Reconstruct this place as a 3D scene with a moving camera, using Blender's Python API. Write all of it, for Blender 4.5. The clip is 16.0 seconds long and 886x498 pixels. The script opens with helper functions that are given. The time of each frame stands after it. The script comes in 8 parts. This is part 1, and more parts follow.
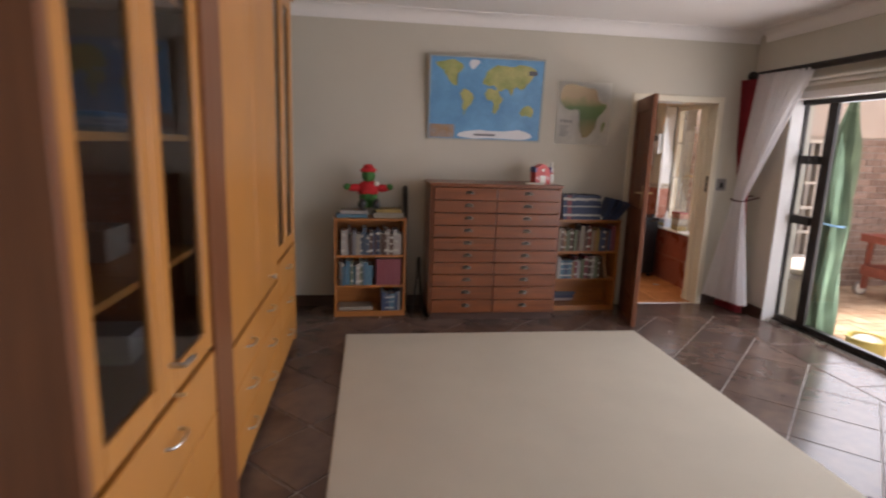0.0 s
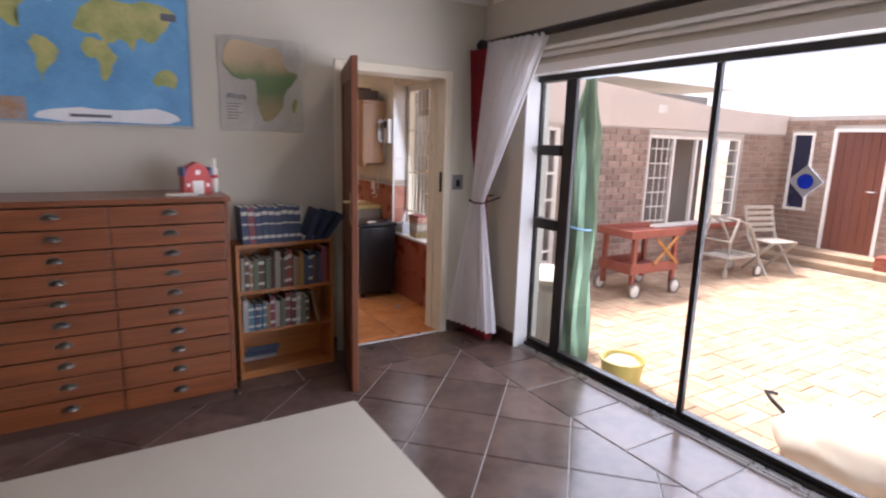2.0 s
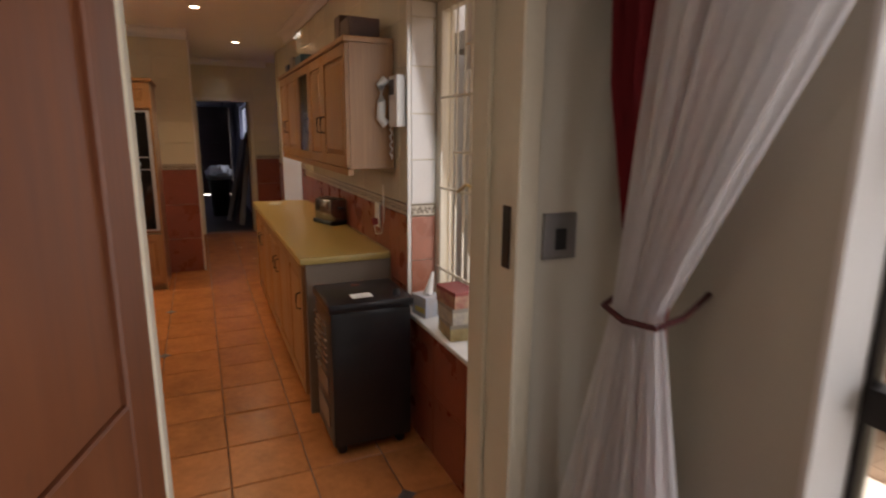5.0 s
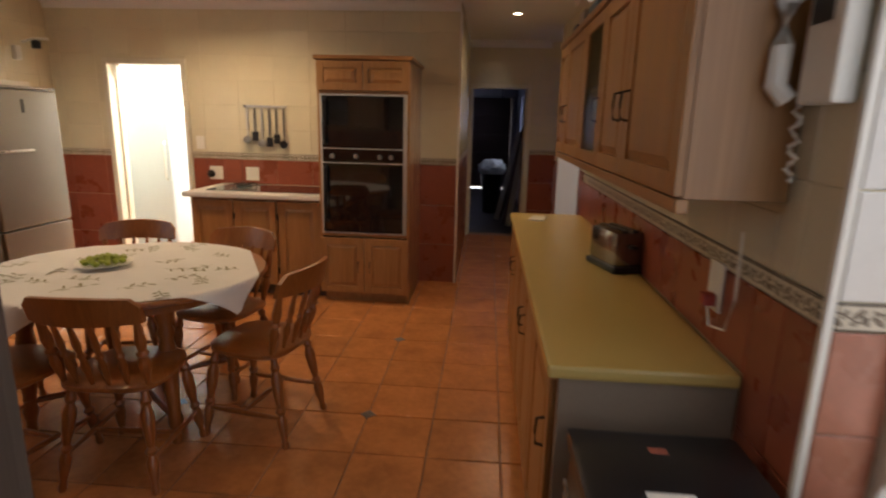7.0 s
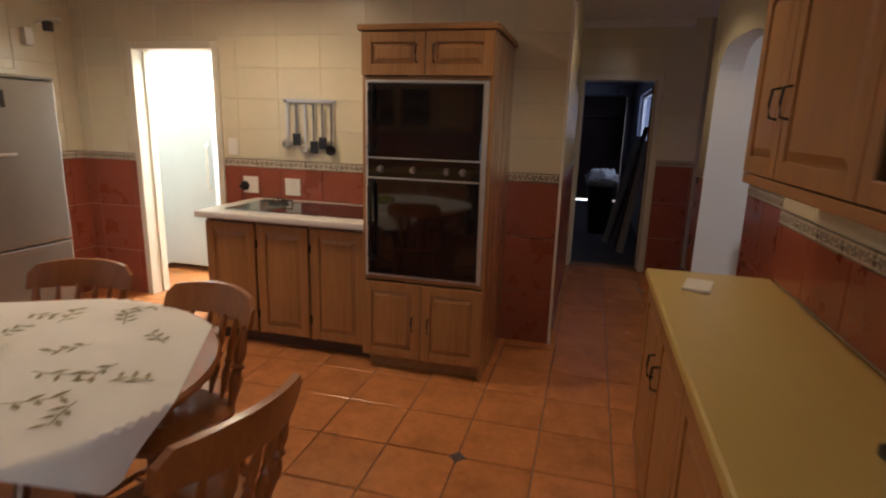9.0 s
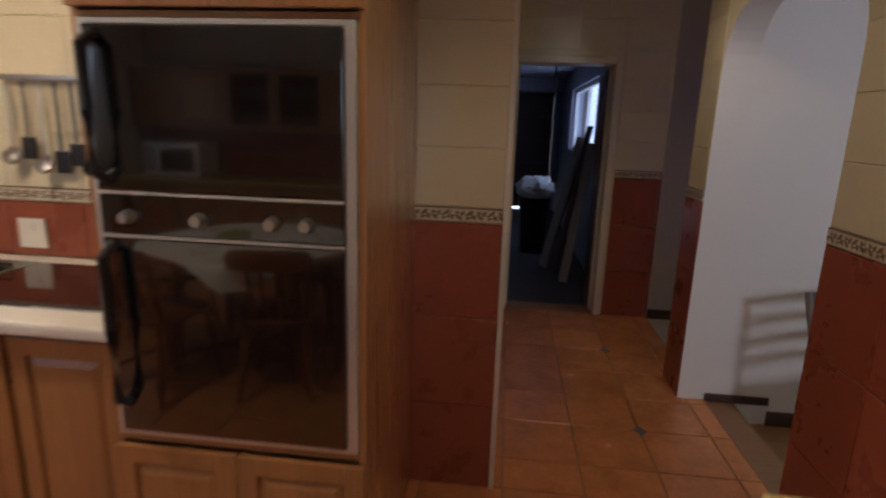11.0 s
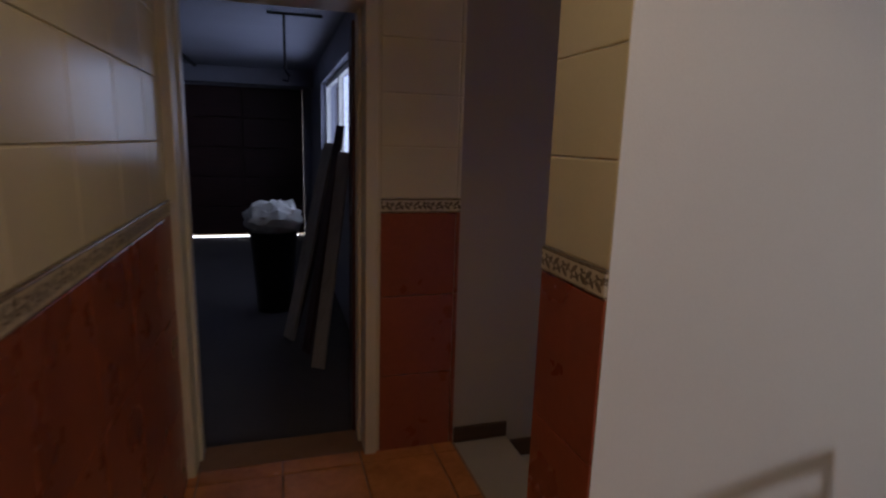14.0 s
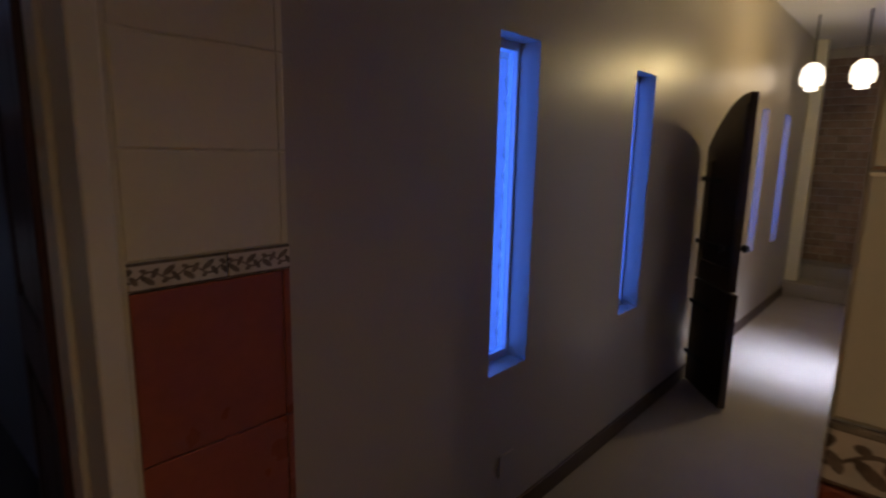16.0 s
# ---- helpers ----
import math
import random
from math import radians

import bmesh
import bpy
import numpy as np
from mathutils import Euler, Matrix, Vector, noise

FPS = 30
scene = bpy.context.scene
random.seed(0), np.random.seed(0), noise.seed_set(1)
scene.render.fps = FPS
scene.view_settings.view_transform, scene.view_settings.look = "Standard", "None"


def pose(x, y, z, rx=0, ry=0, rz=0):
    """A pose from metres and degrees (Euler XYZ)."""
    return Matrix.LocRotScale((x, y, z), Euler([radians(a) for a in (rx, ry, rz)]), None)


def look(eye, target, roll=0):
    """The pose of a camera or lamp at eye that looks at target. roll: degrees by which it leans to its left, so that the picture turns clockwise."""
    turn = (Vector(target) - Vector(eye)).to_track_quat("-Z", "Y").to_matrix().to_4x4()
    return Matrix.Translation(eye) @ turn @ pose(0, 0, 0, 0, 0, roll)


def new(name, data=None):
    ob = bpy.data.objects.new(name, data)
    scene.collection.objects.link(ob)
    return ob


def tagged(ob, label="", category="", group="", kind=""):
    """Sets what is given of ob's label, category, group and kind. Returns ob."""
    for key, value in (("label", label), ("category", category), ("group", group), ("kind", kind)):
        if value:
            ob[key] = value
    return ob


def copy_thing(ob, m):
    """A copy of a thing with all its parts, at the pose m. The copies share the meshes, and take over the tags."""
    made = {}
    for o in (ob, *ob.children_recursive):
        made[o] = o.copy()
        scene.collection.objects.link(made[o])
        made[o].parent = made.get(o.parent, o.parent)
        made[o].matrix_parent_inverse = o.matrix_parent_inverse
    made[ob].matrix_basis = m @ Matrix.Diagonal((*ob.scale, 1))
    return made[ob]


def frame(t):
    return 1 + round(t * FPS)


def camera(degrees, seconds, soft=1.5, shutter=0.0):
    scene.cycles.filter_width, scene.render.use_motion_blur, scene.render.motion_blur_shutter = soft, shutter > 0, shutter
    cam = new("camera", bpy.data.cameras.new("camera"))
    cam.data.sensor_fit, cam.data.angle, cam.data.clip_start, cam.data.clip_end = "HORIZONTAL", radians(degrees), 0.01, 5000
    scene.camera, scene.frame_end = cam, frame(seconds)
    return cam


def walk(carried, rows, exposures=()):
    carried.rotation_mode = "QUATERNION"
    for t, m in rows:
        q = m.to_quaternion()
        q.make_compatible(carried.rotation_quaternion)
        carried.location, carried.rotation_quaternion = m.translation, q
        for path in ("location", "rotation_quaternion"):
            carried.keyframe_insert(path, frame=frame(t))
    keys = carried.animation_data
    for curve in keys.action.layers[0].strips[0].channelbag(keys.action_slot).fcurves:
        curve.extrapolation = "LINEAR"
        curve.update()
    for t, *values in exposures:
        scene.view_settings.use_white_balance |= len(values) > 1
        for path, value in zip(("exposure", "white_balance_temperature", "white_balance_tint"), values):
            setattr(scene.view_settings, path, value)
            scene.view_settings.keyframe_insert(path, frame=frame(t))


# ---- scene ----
cam = camera(78.0, 16.0, soft=2.1, shutter=0.5)
PATH = [
    (0, (0.142, -1.932, 1.557), (0.408, 0.014, 1.182), 1.9),
    (0.5, (0.37, -1.605, 1.561), (0.882, 0.292, 1.184), 2.0),
    (1, (0.684, -1.303, 1.567), (1.449, 0.506, 1.189), 1.6),
    (1.5, (0.953, -0.924, 1.563), (1.873, 0.812, 1.189), 1.6),
    (2, (1.27, -0.523, 1.574), (2.289, 1.153, 1.186), 1.6),
    (2.5, (1.582, -0.103, 1.556), (2.668, 1.531, 1.167), 1.6),
    (3, (1.822, 0.351, 1.504), (2.945, 1.966, 1.142), 1.5),
    (3.2, (1.893, 0.522, 1.487), (3.04, 2.12, 1.125), 1.9),
    (5.3, (2.926, 2.295, 1.506), (3.606, 4.129, 1.091), 0.8),
    (5.5, (2.972, 2.443, 1.494), (3.568, 4.306, 1.079), 1.1),
    (6, (3.045, 2.832, 1.485), (3.375, 4.759, 1.062), 1.4),
    (6.5, (3.07, 3.192, 1.476), (3.159, 5.143, 1.045), 1.2),
    (7, (3.072, 3.495, 1.483), (2.923, 5.439, 1.033), 1.4),
    (7.5, (3.064, 3.823, 1.432), (2.7, 5.741, 1.0), 1.4),
    (8, (3.055, 4.148, 1.468), (2.556, 6.031, 1.016), 1.7),
    (10.5, (2.824, 6.115, 1.457), (2.401, 8.020, 1.018), 1.7),
    (11, (2.798, 6.496, 1.459), (2.581, 8.434, 1.016), 1.8),
    (11.5, (2.781, 6.844, 1.446), (2.754, 8.798, 1.021), 1.7),
    (12, (2.814, 7.172, 1.436), (3.000, 9.118, 1.014), 1.8),
    (12.5, (2.899, 7.532, 1.436), (3.205, 9.465, 1.022), 1.8),
    (13, (2.974, 7.896, 1.422), (3.357, 9.817, 1.023), 1.7),
    (13.5, (3.085, 8.233, 1.409), (3.549, 10.137, 1.014), 1.6),
    (14, (3.195, 8.551, 1.406), (3.772, 10.431, 1.021), 1.7),
    (14.5, (3.265, 8.894, 1.413), (3.988, 10.718, 1.022), 1.6),
    (15, (3.297, 9.185, 1.415), (4.205, 10.928, 1.023), 1.4),
    (15.5, (3.262, 9.468, 1.408), (4.468, 11.015, 1.041), 1.4),
    (16, (3.253, 9.692, 1.390), (4.725, 11.002, 1.034), 1.2),
]
EXPOSURES = [(0.0, 0.98, 6900, 22), (0.5, 1.12, 6700, 23), (1.5, 1.2, 6200, 21), (2.5, 1.22, 6050, 24), (3.2, 1.15, 6150, 22), (5.3, 0.4, 7400, 20), (6.0, 0.42, 7100, 18), (6.8, 0.32, 6900, 16), (8.0, 0.22, 6400, 16), (10.5, 0.06, 5900, 15), (11.5, 0.5, 5600, 16), (12.0, 0.6, 5550, 16), (12.6, 0.35, 5900, 15), (13.0, 0.15, 6200, 16), (14.5, 0.04, 6300, 15), (16.0, 0.02, 6150, 14)]
walk(cam, [(t, look(eye, target, roll)) for t, eye, target, roll in PATH], EXPOSURES)

# ---- world, sun, lights ----
world = bpy.data.worlds.new("world")
scene.world = world
world.use_nodes = True
wn = world.node_tree
sky = wn.nodes.new("ShaderNodeTexSky")
sky.sky_type, sky.sun_disc = "NISHITA", False
sky.sun_elevation, sky.sun_rotation, sky.air_density, sky.dust_density = radians(65), radians(8), 1.0, 4.0
cloud = wn.nodes.new("ShaderNodeMix")
cloud.data_type = "RGBA"
cloud.inputs[0].default_value, cloud.inputs[7].default_value = 0.75, (6.5, 6.6, 6.8, 1)
wn.links.new(sky.outputs[0], cloud.inputs[6])
wn.links.new(cloud.outputs[2], wn.nodes["Background"].inputs[0])
wn.nodes["Background"].inputs[1].default_value = 0.15
sun = new("sun", bpy.data.lights.new("sun", "SUN"))
sun.data.energy, sun.data.angle, sun.data.color = 5.0, radians(12), (1.0, 0.95, 0.88)
sun.matrix_world = look((0, 0, 0), (0.06, -0.42, -0.9))


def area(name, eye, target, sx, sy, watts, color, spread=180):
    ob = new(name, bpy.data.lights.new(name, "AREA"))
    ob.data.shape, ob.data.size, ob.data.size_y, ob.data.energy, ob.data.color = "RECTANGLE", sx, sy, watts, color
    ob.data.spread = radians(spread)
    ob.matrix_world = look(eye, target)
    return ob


def spot(name, eye, watts, color, degrees=110, size=0.04):
    ob = new(name, bpy.data.lights.new(name, "SPOT"))
    ob.data.energy, ob.data.color, ob.data.spot_size, ob.data.spot_blend, ob.data.shadow_soft_size = watts, color, radians(degrees), 0.6, size
    ob.matrix_world = look(eye, (eye[0], eye[1] + 0.001, eye[2] - 1))
    return ob


def bulb(name, eye, watts, color, size=0.05):
    ob = new(name, bpy.data.lights.new(name, "POINT"))
    ob.data.energy, ob.data.color, ob.data.shadow_soft_size = watts, color, size
    ob.location = eye
    return ob


WARM, TUBE, DAY = (1.0, 0.77, 0.48), (0.95, 1.0, 0.92), (0.80, 0.90, 1.0)
# sky light in the openings of the slider, the kitchen window and the garage window
area("slider_sky", (4.14, -0.3, 1.05), (0, -0.1, 0.6), 5.5, 2.0, 70, DAY)
area("kitchen_window_sky", (3.72, 4.06, 1.38), (2.4, 4.6, 1.0), 0.9, 1.3, 3, DAY)
area("garage_window_sky", (3.92, 14.0, 1.55), (2.2, 14.0, 0.6), 2.0, 0.7, 0.6, (0.72, 0.78, 1.0))
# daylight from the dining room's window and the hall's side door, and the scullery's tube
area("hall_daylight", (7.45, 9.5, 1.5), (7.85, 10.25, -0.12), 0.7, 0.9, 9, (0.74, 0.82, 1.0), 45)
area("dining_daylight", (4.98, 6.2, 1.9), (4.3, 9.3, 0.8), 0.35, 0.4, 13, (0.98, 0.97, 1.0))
area("west_window_sky", (-0.97, 5.05, 1.55), (2.0, 5.3, 0.9), 1.3, 0.95, 3, DAY)
area("scullery_tube", (0.0, 9.5, 2.40), (0.0, 9.5, 0), 0.25, 1.2, 105, TUBE)
# ceiling downlights and the hall's lamps
DOWNLIGHTS = [(3.30, 9.02, 2.5), (2.88, 7.25, 2.5), (0.9, 7.4, 2.5), (0.9, 5.4, 2.5), (2.88, 5.4, 2.5)]
for p, w, cone in zip(DOWNLIGHTS, (14, 18, 66, 16, 6), (136, 130, 162, 162, 162)):
    spot("downlight_beam", (p[0], p[1], p[2] - 0.02), w, WARM, cone)
STUDY_LIGHT = (2.83, 2.15, 2.72)
spot("downlight_beam", (STUDY_LIGHT[0], STUDY_LIGHT[1], 2.70), 6, (1, 0.85, 0.65), 130)
bulb("hall_bulb", (7.75, 10.05, 2.05), 18, (1.0, 0.76, 0.33), 0.05)


# ---- materials ----
def nodes_of(name):
    m = bpy.data.materials.new(name)
    m.use_nodes = True
    return m, m.node_tree, m.node_tree.nodes["Principled BSDF"]


def mix_node(nt, fac, a, b, kind="MIX"):
    n = nt.nodes.new("ShaderNodeMix")
    n.data_type, n.blend_type = "RGBA", kind
    for sock, v in ((0, fac), (6, a), (7, b)):
        if isinstance(v, (int, float)):
            n.inputs[sock].default_value = v
        elif isinstance(v, tuple):
            n.inputs[sock].default_value = (*v, 1)
        else:
            nt.links.new(v, n.inputs[sock])
    return n.outputs[2]


def noise_node(nt, coord, scale, detail=3, stretch=None, rough=0.55, distort=0.0):
    if stretch:
        mp = nt.nodes.new("ShaderNodeMapping")
        mp.inputs["Scale"].default_value = stretch
        nt.links.new(coord, mp.inputs[0])
        coord = mp.outputs[0]
    n = nt.nodes.new("ShaderNodeTexNoise")
    n.inputs["Scale"].default_value, n.inputs["Detail"].default_value, n.inputs["Roughness"].default_value = scale, detail, rough
    n.inputs["Distortion"].default_value = distort
    nt.links.new(coord, n.inputs["Vector"])
    return n.outputs[0]


def ramp_node(nt, fac, *stops):
    n = nt.nodes.new("ShaderNodeValToRGB")
    el = n.color_ramp.elements
    while len(el) < len(stops):
        el.new(0.5)
    for e, (p, c) in zip(el, stops):
        e.position, e.color = p, (*c, 1)
    nt.links.new(fac, n.inputs[0])
    return n.outputs[0]


def shift(c, k):
    return tuple(min(1, max(0, v * k)) for v in c)


def surface(name, base, rough=0.6, var=0.18, big=3.0, fine=60.0, bump=0.12, metal=0.0, stretch=None, tint=None, per_piece=0.0, spec=0.5, coat=0.0, gloss_var=0.05, world_space=False):
    """Paint, stone, tile or cloth: base colour with broad stains, fine grain, uneven gloss and a little relief."""
    m, nt, bs = nodes_of(name)
    if world_space:
        coord = nt.nodes.new("ShaderNodeNewGeometry").outputs["Position"]
    else:
        coord = nt.nodes.new("ShaderNodeTexCoord").outputs["Object"]
    if per_piece:
        info = nt.nodes.new("ShaderNodeObjectInfo")
        add = nt.nodes.new("ShaderNodeVectorMath")
        add.operation = "MULTIPLY_ADD"
        nt.links.new(info.outputs["Random"], add.inputs[0])
        add.inputs[1].default_value = (37.0, 23.0, 51.0)
        nt.links.new(coord, add.inputs[2])
        coord = add.outputs[0]
    broad = noise_node(nt, coord, big, 4, stretch)
    grain = noise_node(nt, coord, fine, 2, stretch)
    col = ramp_node(nt, broad, (0.3, shift(base, 1 - var)), (0.7, tint or shift(base, 1 + var)))
    col = mix_node(nt, 0.35, col, ramp_node(nt, grain, (0.3, shift(base, 1 - var)), (0.7, shift(base, 1 + var * 0.8))))
    if per_piece:
        value = nt.nodes.new("ShaderNodeMapRange")
        value.inputs[3].default_value, value.inputs[4].default_value = 1 - per_piece, 1 + per_piece
        nt.links.new(info.outputs["Random"], value.inputs[0])
        hsv = nt.nodes.new("ShaderNodeHueSaturation")
        nt.links.new(value.outputs[0], hsv.inputs["Value"])
        nt.links.new(col, hsv.inputs["Color"])
        col = hsv.outputs[0]
    nt.links.new(col, bs.inputs["Base Color"])
    rr = nt.nodes.new("ShaderNodeMapRange")
    rr.inputs[3].default_value, rr.inputs[4].default_value = max(0.02, rough - gloss_var), min(1, rough + gloss_var)
    nt.links.new(broad, rr.inputs[0])
    nt.links.new(rr.outputs[0], bs.inputs["Roughness"])
    bs.inputs["Metallic"].default_value = metal
    bs.inputs["Specular IOR Level"].default_value = spec
    bs.inputs["Coat Weight"].default_value = coat
    bs.inputs["Coat Roughness"].default_value = 0.12
    if bump:
        b = nt.nodes.new("ShaderNodeBump")
        b.inputs["Strength"].default_value, b.inputs["Distance"].default_value = bump, 0.004
        nt.links.new(grain, b.inputs["Height"])
        nt.links.new(b.outputs[0], bs.inputs["Normal"])
    return m


def wood(name, dark, light, axis=2, rough=0.42, coat=0.2, scale=1.0):
    """Stained timber with its grain along one axis."""
    m, nt, bs = nodes_of(name)
    coord = nt.nodes.new("ShaderNodeTexCoord").outputs["Object"]
    st = [14.0 * scale] * 3
    st[axis] = 0.9 * scale
    g1 = noise_node(nt, coord, 1.6, 5, tuple(st), 0.65, 0.6)
    st2 = [120.0 * scale] * 3
    st2[axis] = 3.0 * scale
    g2 = noise_node(nt, coord, 1.0, 2, tuple(st2))
    blot = noise_node(nt, coord, 2.3, 2)
    mid = tuple((a + b) / 2 for a, b in zip(dark, light))
    col = ramp_node(nt, g1, (0.28, dark), (0.5, mid), (0.72, light))
    col = mix_node(nt, 0.3, col, ramp_node(nt, g2, (0.35, dark), (0.65, light)))
    col = mix_node(nt, 0.25, col, ramp_node(nt, blot, (0.3, shift(mid, 0.7)), (0.7, shift(mid, 1.25))))
    nt.links.new(col, bs.inputs["Base Color"])
    rr = nt.nodes.new("ShaderNodeMapRange")
    rr.inputs[3].default_value, rr.inputs[4].default_value = rough - 0.1, rough + 0.15
    nt.links.new(g1, rr.inputs[0])
    nt.links.new(rr.outputs[0], bs.inputs["Roughness"])
    bs.inputs["Coat Weight"].default_value, bs.inputs["Coat Roughness"].default_value = coat, 0.25
    b = nt.nodes.new("ShaderNodeBump")
    b.inputs["Strength"].default_value, b.inputs["Distance"].default_value = 0.12, 0.002
    nt.links.new(g2, b.inputs["Height"])
    nt.links.new(b.outputs[0], bs.inputs["Normal"])
    return m


def glass(name, tint=(1, 1, 1), rough=0.0):
    """A thin pane: clear, with a mirror gloss that grows towards a glancing view."""
    m, nt, bs = nodes_of(name)
    out = nt.nodes["Material Output"]
    tr, gl, lw, pw, ad, mx = (nt.nodes.new(k) for k in ("ShaderNodeBsdfTransparent", "ShaderNodeBsdfGlossy", "ShaderNodeLayerWeight", "ShaderNodeMath", "ShaderNodeMath", "ShaderNodeMixShader"))
    tr.inputs[0].default_value = (*tint, 1)
    gl.inputs["Roughness"].default_value = rough
    lw.inputs[0].default_value = 0.5
    pw.operation, ad.operation = "POWER", "MULTIPLY_ADD"
    pw.inputs[1].default_value = 5.0
    ad.inputs[1].default_value, ad.inputs[2].default_value = 0.55, 0.035
    nt.links.new(lw.outputs["Facing"], pw.inputs[0])
    nt.links.new(pw.outputs[0], ad.inputs[0])
    nt.links.new(ad.outputs[0], mx.inputs[0])
    nt.links.new(tr.outputs[0], mx.inputs[1])
    nt.links.new(gl.outputs[0], mx.inputs[2])
    nt.links.new(mx.outputs[0], out.inputs[0])
    return m


def glow(name, color, power):
    m, nt, bs = nodes_of(name)
    bs.inputs["Base Color"].default_value = (*color, 1)
    bs.inputs["Emission Color"].default_value = (*color, 1)
    bs.inputs["Emission Strength"].default_value = power
    return m


study_paint = surface("study_wall_paint", (0.54, 0.515, 0.44), 0.75, 0.05, 1.2, 220, 0.15)
white_paint = surface("white_paint", (0.78, 0.77, 0.75), 0.6, 0.04, 1.5, 200, 0.1)
ceiling_paint = surface("ceiling_paint", (0.80, 0.79, 0.77), 0.8, 0.03, 1.0, 160, 0.1)
hall_paint = surface("hall_wall_paint", (0.42, 0.37, 0.31), 0.32, 0.05, 1.1, 180, 0.15)
plaster_beige = surface("beige_plaster", (0.56, 0.48, 0.41), 0.8, 0.08, 2.0, 120, 0.3)
grout_pale = surface("pale_grout", (0.66, 0.60, 0.44), 0.85, 0.12, 6, 150, 0.2)
grout_dark = surface("dark_grout", (0.25, 0.135, 0.075), 0.85, 0.2, 6, 150, 0.2)
grout_study = surface("slate_grout", (0.42, 0.39, 0.37), 0.8, 0.2, 6, 120, 0.2)
cream_tile = surface("cream_wall_tile", (0.70, 0.64, 0.47), 0.22, 0.04, 5, 90, 0, per_piece=0.03)
red_tile = surface("terracotta_wall_tile", (0.29, 0.077, 0.041), 0.28, 0.14, 5.0, 40, 0, per_piece=0.05, gloss_var=0.03, stretch=(1.0, 1.0, 2.2))
floor_tile = surface("orange_clay_floor_tile", (0.50, 0.195, 0.066), 0.26, 0.26, 5.5, 30, 0.03, per_piece=0.08, gloss_var=0.03)
inset_tile = surface("dark_inset_tile", (0.09, 0.07, 0.07), 0.3, 0.4, 40, 120, 0.3)
slate_tile = surface("brown_slate_tile", (0.100, 0.064, 0.052), 0.22, 0.40, 3.2, 14, 0.14, tint=(0.16, 0.108, 0.084), per_piece=0.14, gloss_var=0.05)
hall_floor_mat = surface("cream_carpet", (0.36, 0.32, 0.29), 0.9, 0.08, 3, 300, 0.5)
rug_mat = surface("beige_rug", (0.52, 0.475, 0.385), 0.95, 0.06, 2.2, 400, 0.9)
skirting_mat = wood("dark_skirting_wood", (0.035, 0.018, 0.012), (0.09, 0.045, 0.03), 0, 0.4)
door_wood = wood("brown_door_wood", (0.10, 0.029, 0.011), (0.20, 0.064, 0.022), 2, 0.5, 0.05)
chest_wood = wood("red_brown_chest_wood", (0.075, 0.019, 0.006), (0.25, 0.072, 0.019), 0, 0.30, 0.4)
pine = wood("honey_pine", (0.42, 0.165, 0.032), (0.58, 0.26, 0.058), 2, 0.36, 0.3)
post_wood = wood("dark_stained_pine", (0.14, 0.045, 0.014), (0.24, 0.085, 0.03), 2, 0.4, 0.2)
shelf_wood = wood("orange_shelf_wood", (0.27, 0.09, 0.02), (0.47, 0.18, 0.04), 0, 0.4)
oak = wood("kitchen_oak", (0.25, 0.112, 0.038), (0.43, 0.22, 0.083), 2, 0.38, 0.25)
# glossier oak, also lightened in colour for the reflection on the oven side
sheen_oak = wood("sheen_oak", (0.31, 0.15, 0.055), (0.46, 0.25, 0.10), 2, 0.26, 1.0)
oak_flat = wood("kitchen_oak_rail", (0.25, 0.112, 0.038), (0.43, 0.22, 0.083), 1, 0.38, 0.25)
chair_wood = wood("chair_wood", (0.19, 0.056, 0.012), (0.38, 0.13, 0.030), 2, 0.35, 0.35)
grey_wood = wood("weathered_wood", (0.30, 0.26, 0.21), (0.52, 0.47, 0.40), 2, 0.7, 0.0)
cart_red = surface("faded_red_wood", (0.31, 0.09, 0.06), 0.55, 0.2, 8, 80, 0.2)
dark_metal = surface("dark_bronze_aluminium", (0.020, 0.016, 0.015), 0.4, 0.3, 6, 90, 0.05, 0.4)
black_iron = surface("black_iron", (0.015, 0.013, 0.012), 0.45, 0.3, 12, 90, 0.1, 0.3)
steel = surface("brushed_steel", (0.62, 0.61, 0.59), 0.28, 0.06, 4, 120, 0.05, 1.0)
bright_steel = surface("bright_steel", (0.66, 0.65, 0.63), 0.36, 0.05, 4, 120, 0.03, 0.55)
brass = surface("aged_brass", (0.55, 0.42, 0.22), 0.32, 0.15, 10, 120, 0.1, 1.0)
silver_paint = surface("grey_fridge_metal", (0.30, 0.28, 0.26), 0.36, 0.08, 2, 120, 0.04, 0.75)
# enamel with the blue of cool light mixed into its colour
blue_grey = surface("blue_lit_enamel", (0.50, 0.57, 0.62), 0.4, 0.05, 3, 100, 0.03)
white_plastic = surface("white_plastic", (0.78, 0.76, 0.70), 0.35, 0.03, 6, 100, 0.03)
cream_steel = surface("cream_painted_steel", (0.70, 0.65, 0.52), 0.4, 0.05, 4, 100, 0.05)
black_plastic = surface("black_enamel", (0.012, 0.012, 0.014), 0.3, 0.25, 6, 100, 0.05)
black_glass = surface("black_oven_glass", (0.006, 0.006, 0.007), 0.04, 0.1, 3, 40, 0.0, gloss_var=0.02, spec=1.0, coat=1.0)
yellow_top = surface("mustard_laminate", (0.52, 0.375, 0.12), 0.30, 0.03, 10, 200, 0, gloss_var=0.02)
white_top = surface("white_stone_top", (0.72, 0.70, 0.66), 0.3, 0.08, 12, 150, 0)
cloth_white = surface("white_tablecloth", (0.76, 0.74, 0.71), 0.9, 0.05, 4, 300, 0.4)
embroidery = surface("olive_embroidery", (0.30, 0.27, 0.16), 0.9, 0.3, 60, 300, 0.4)
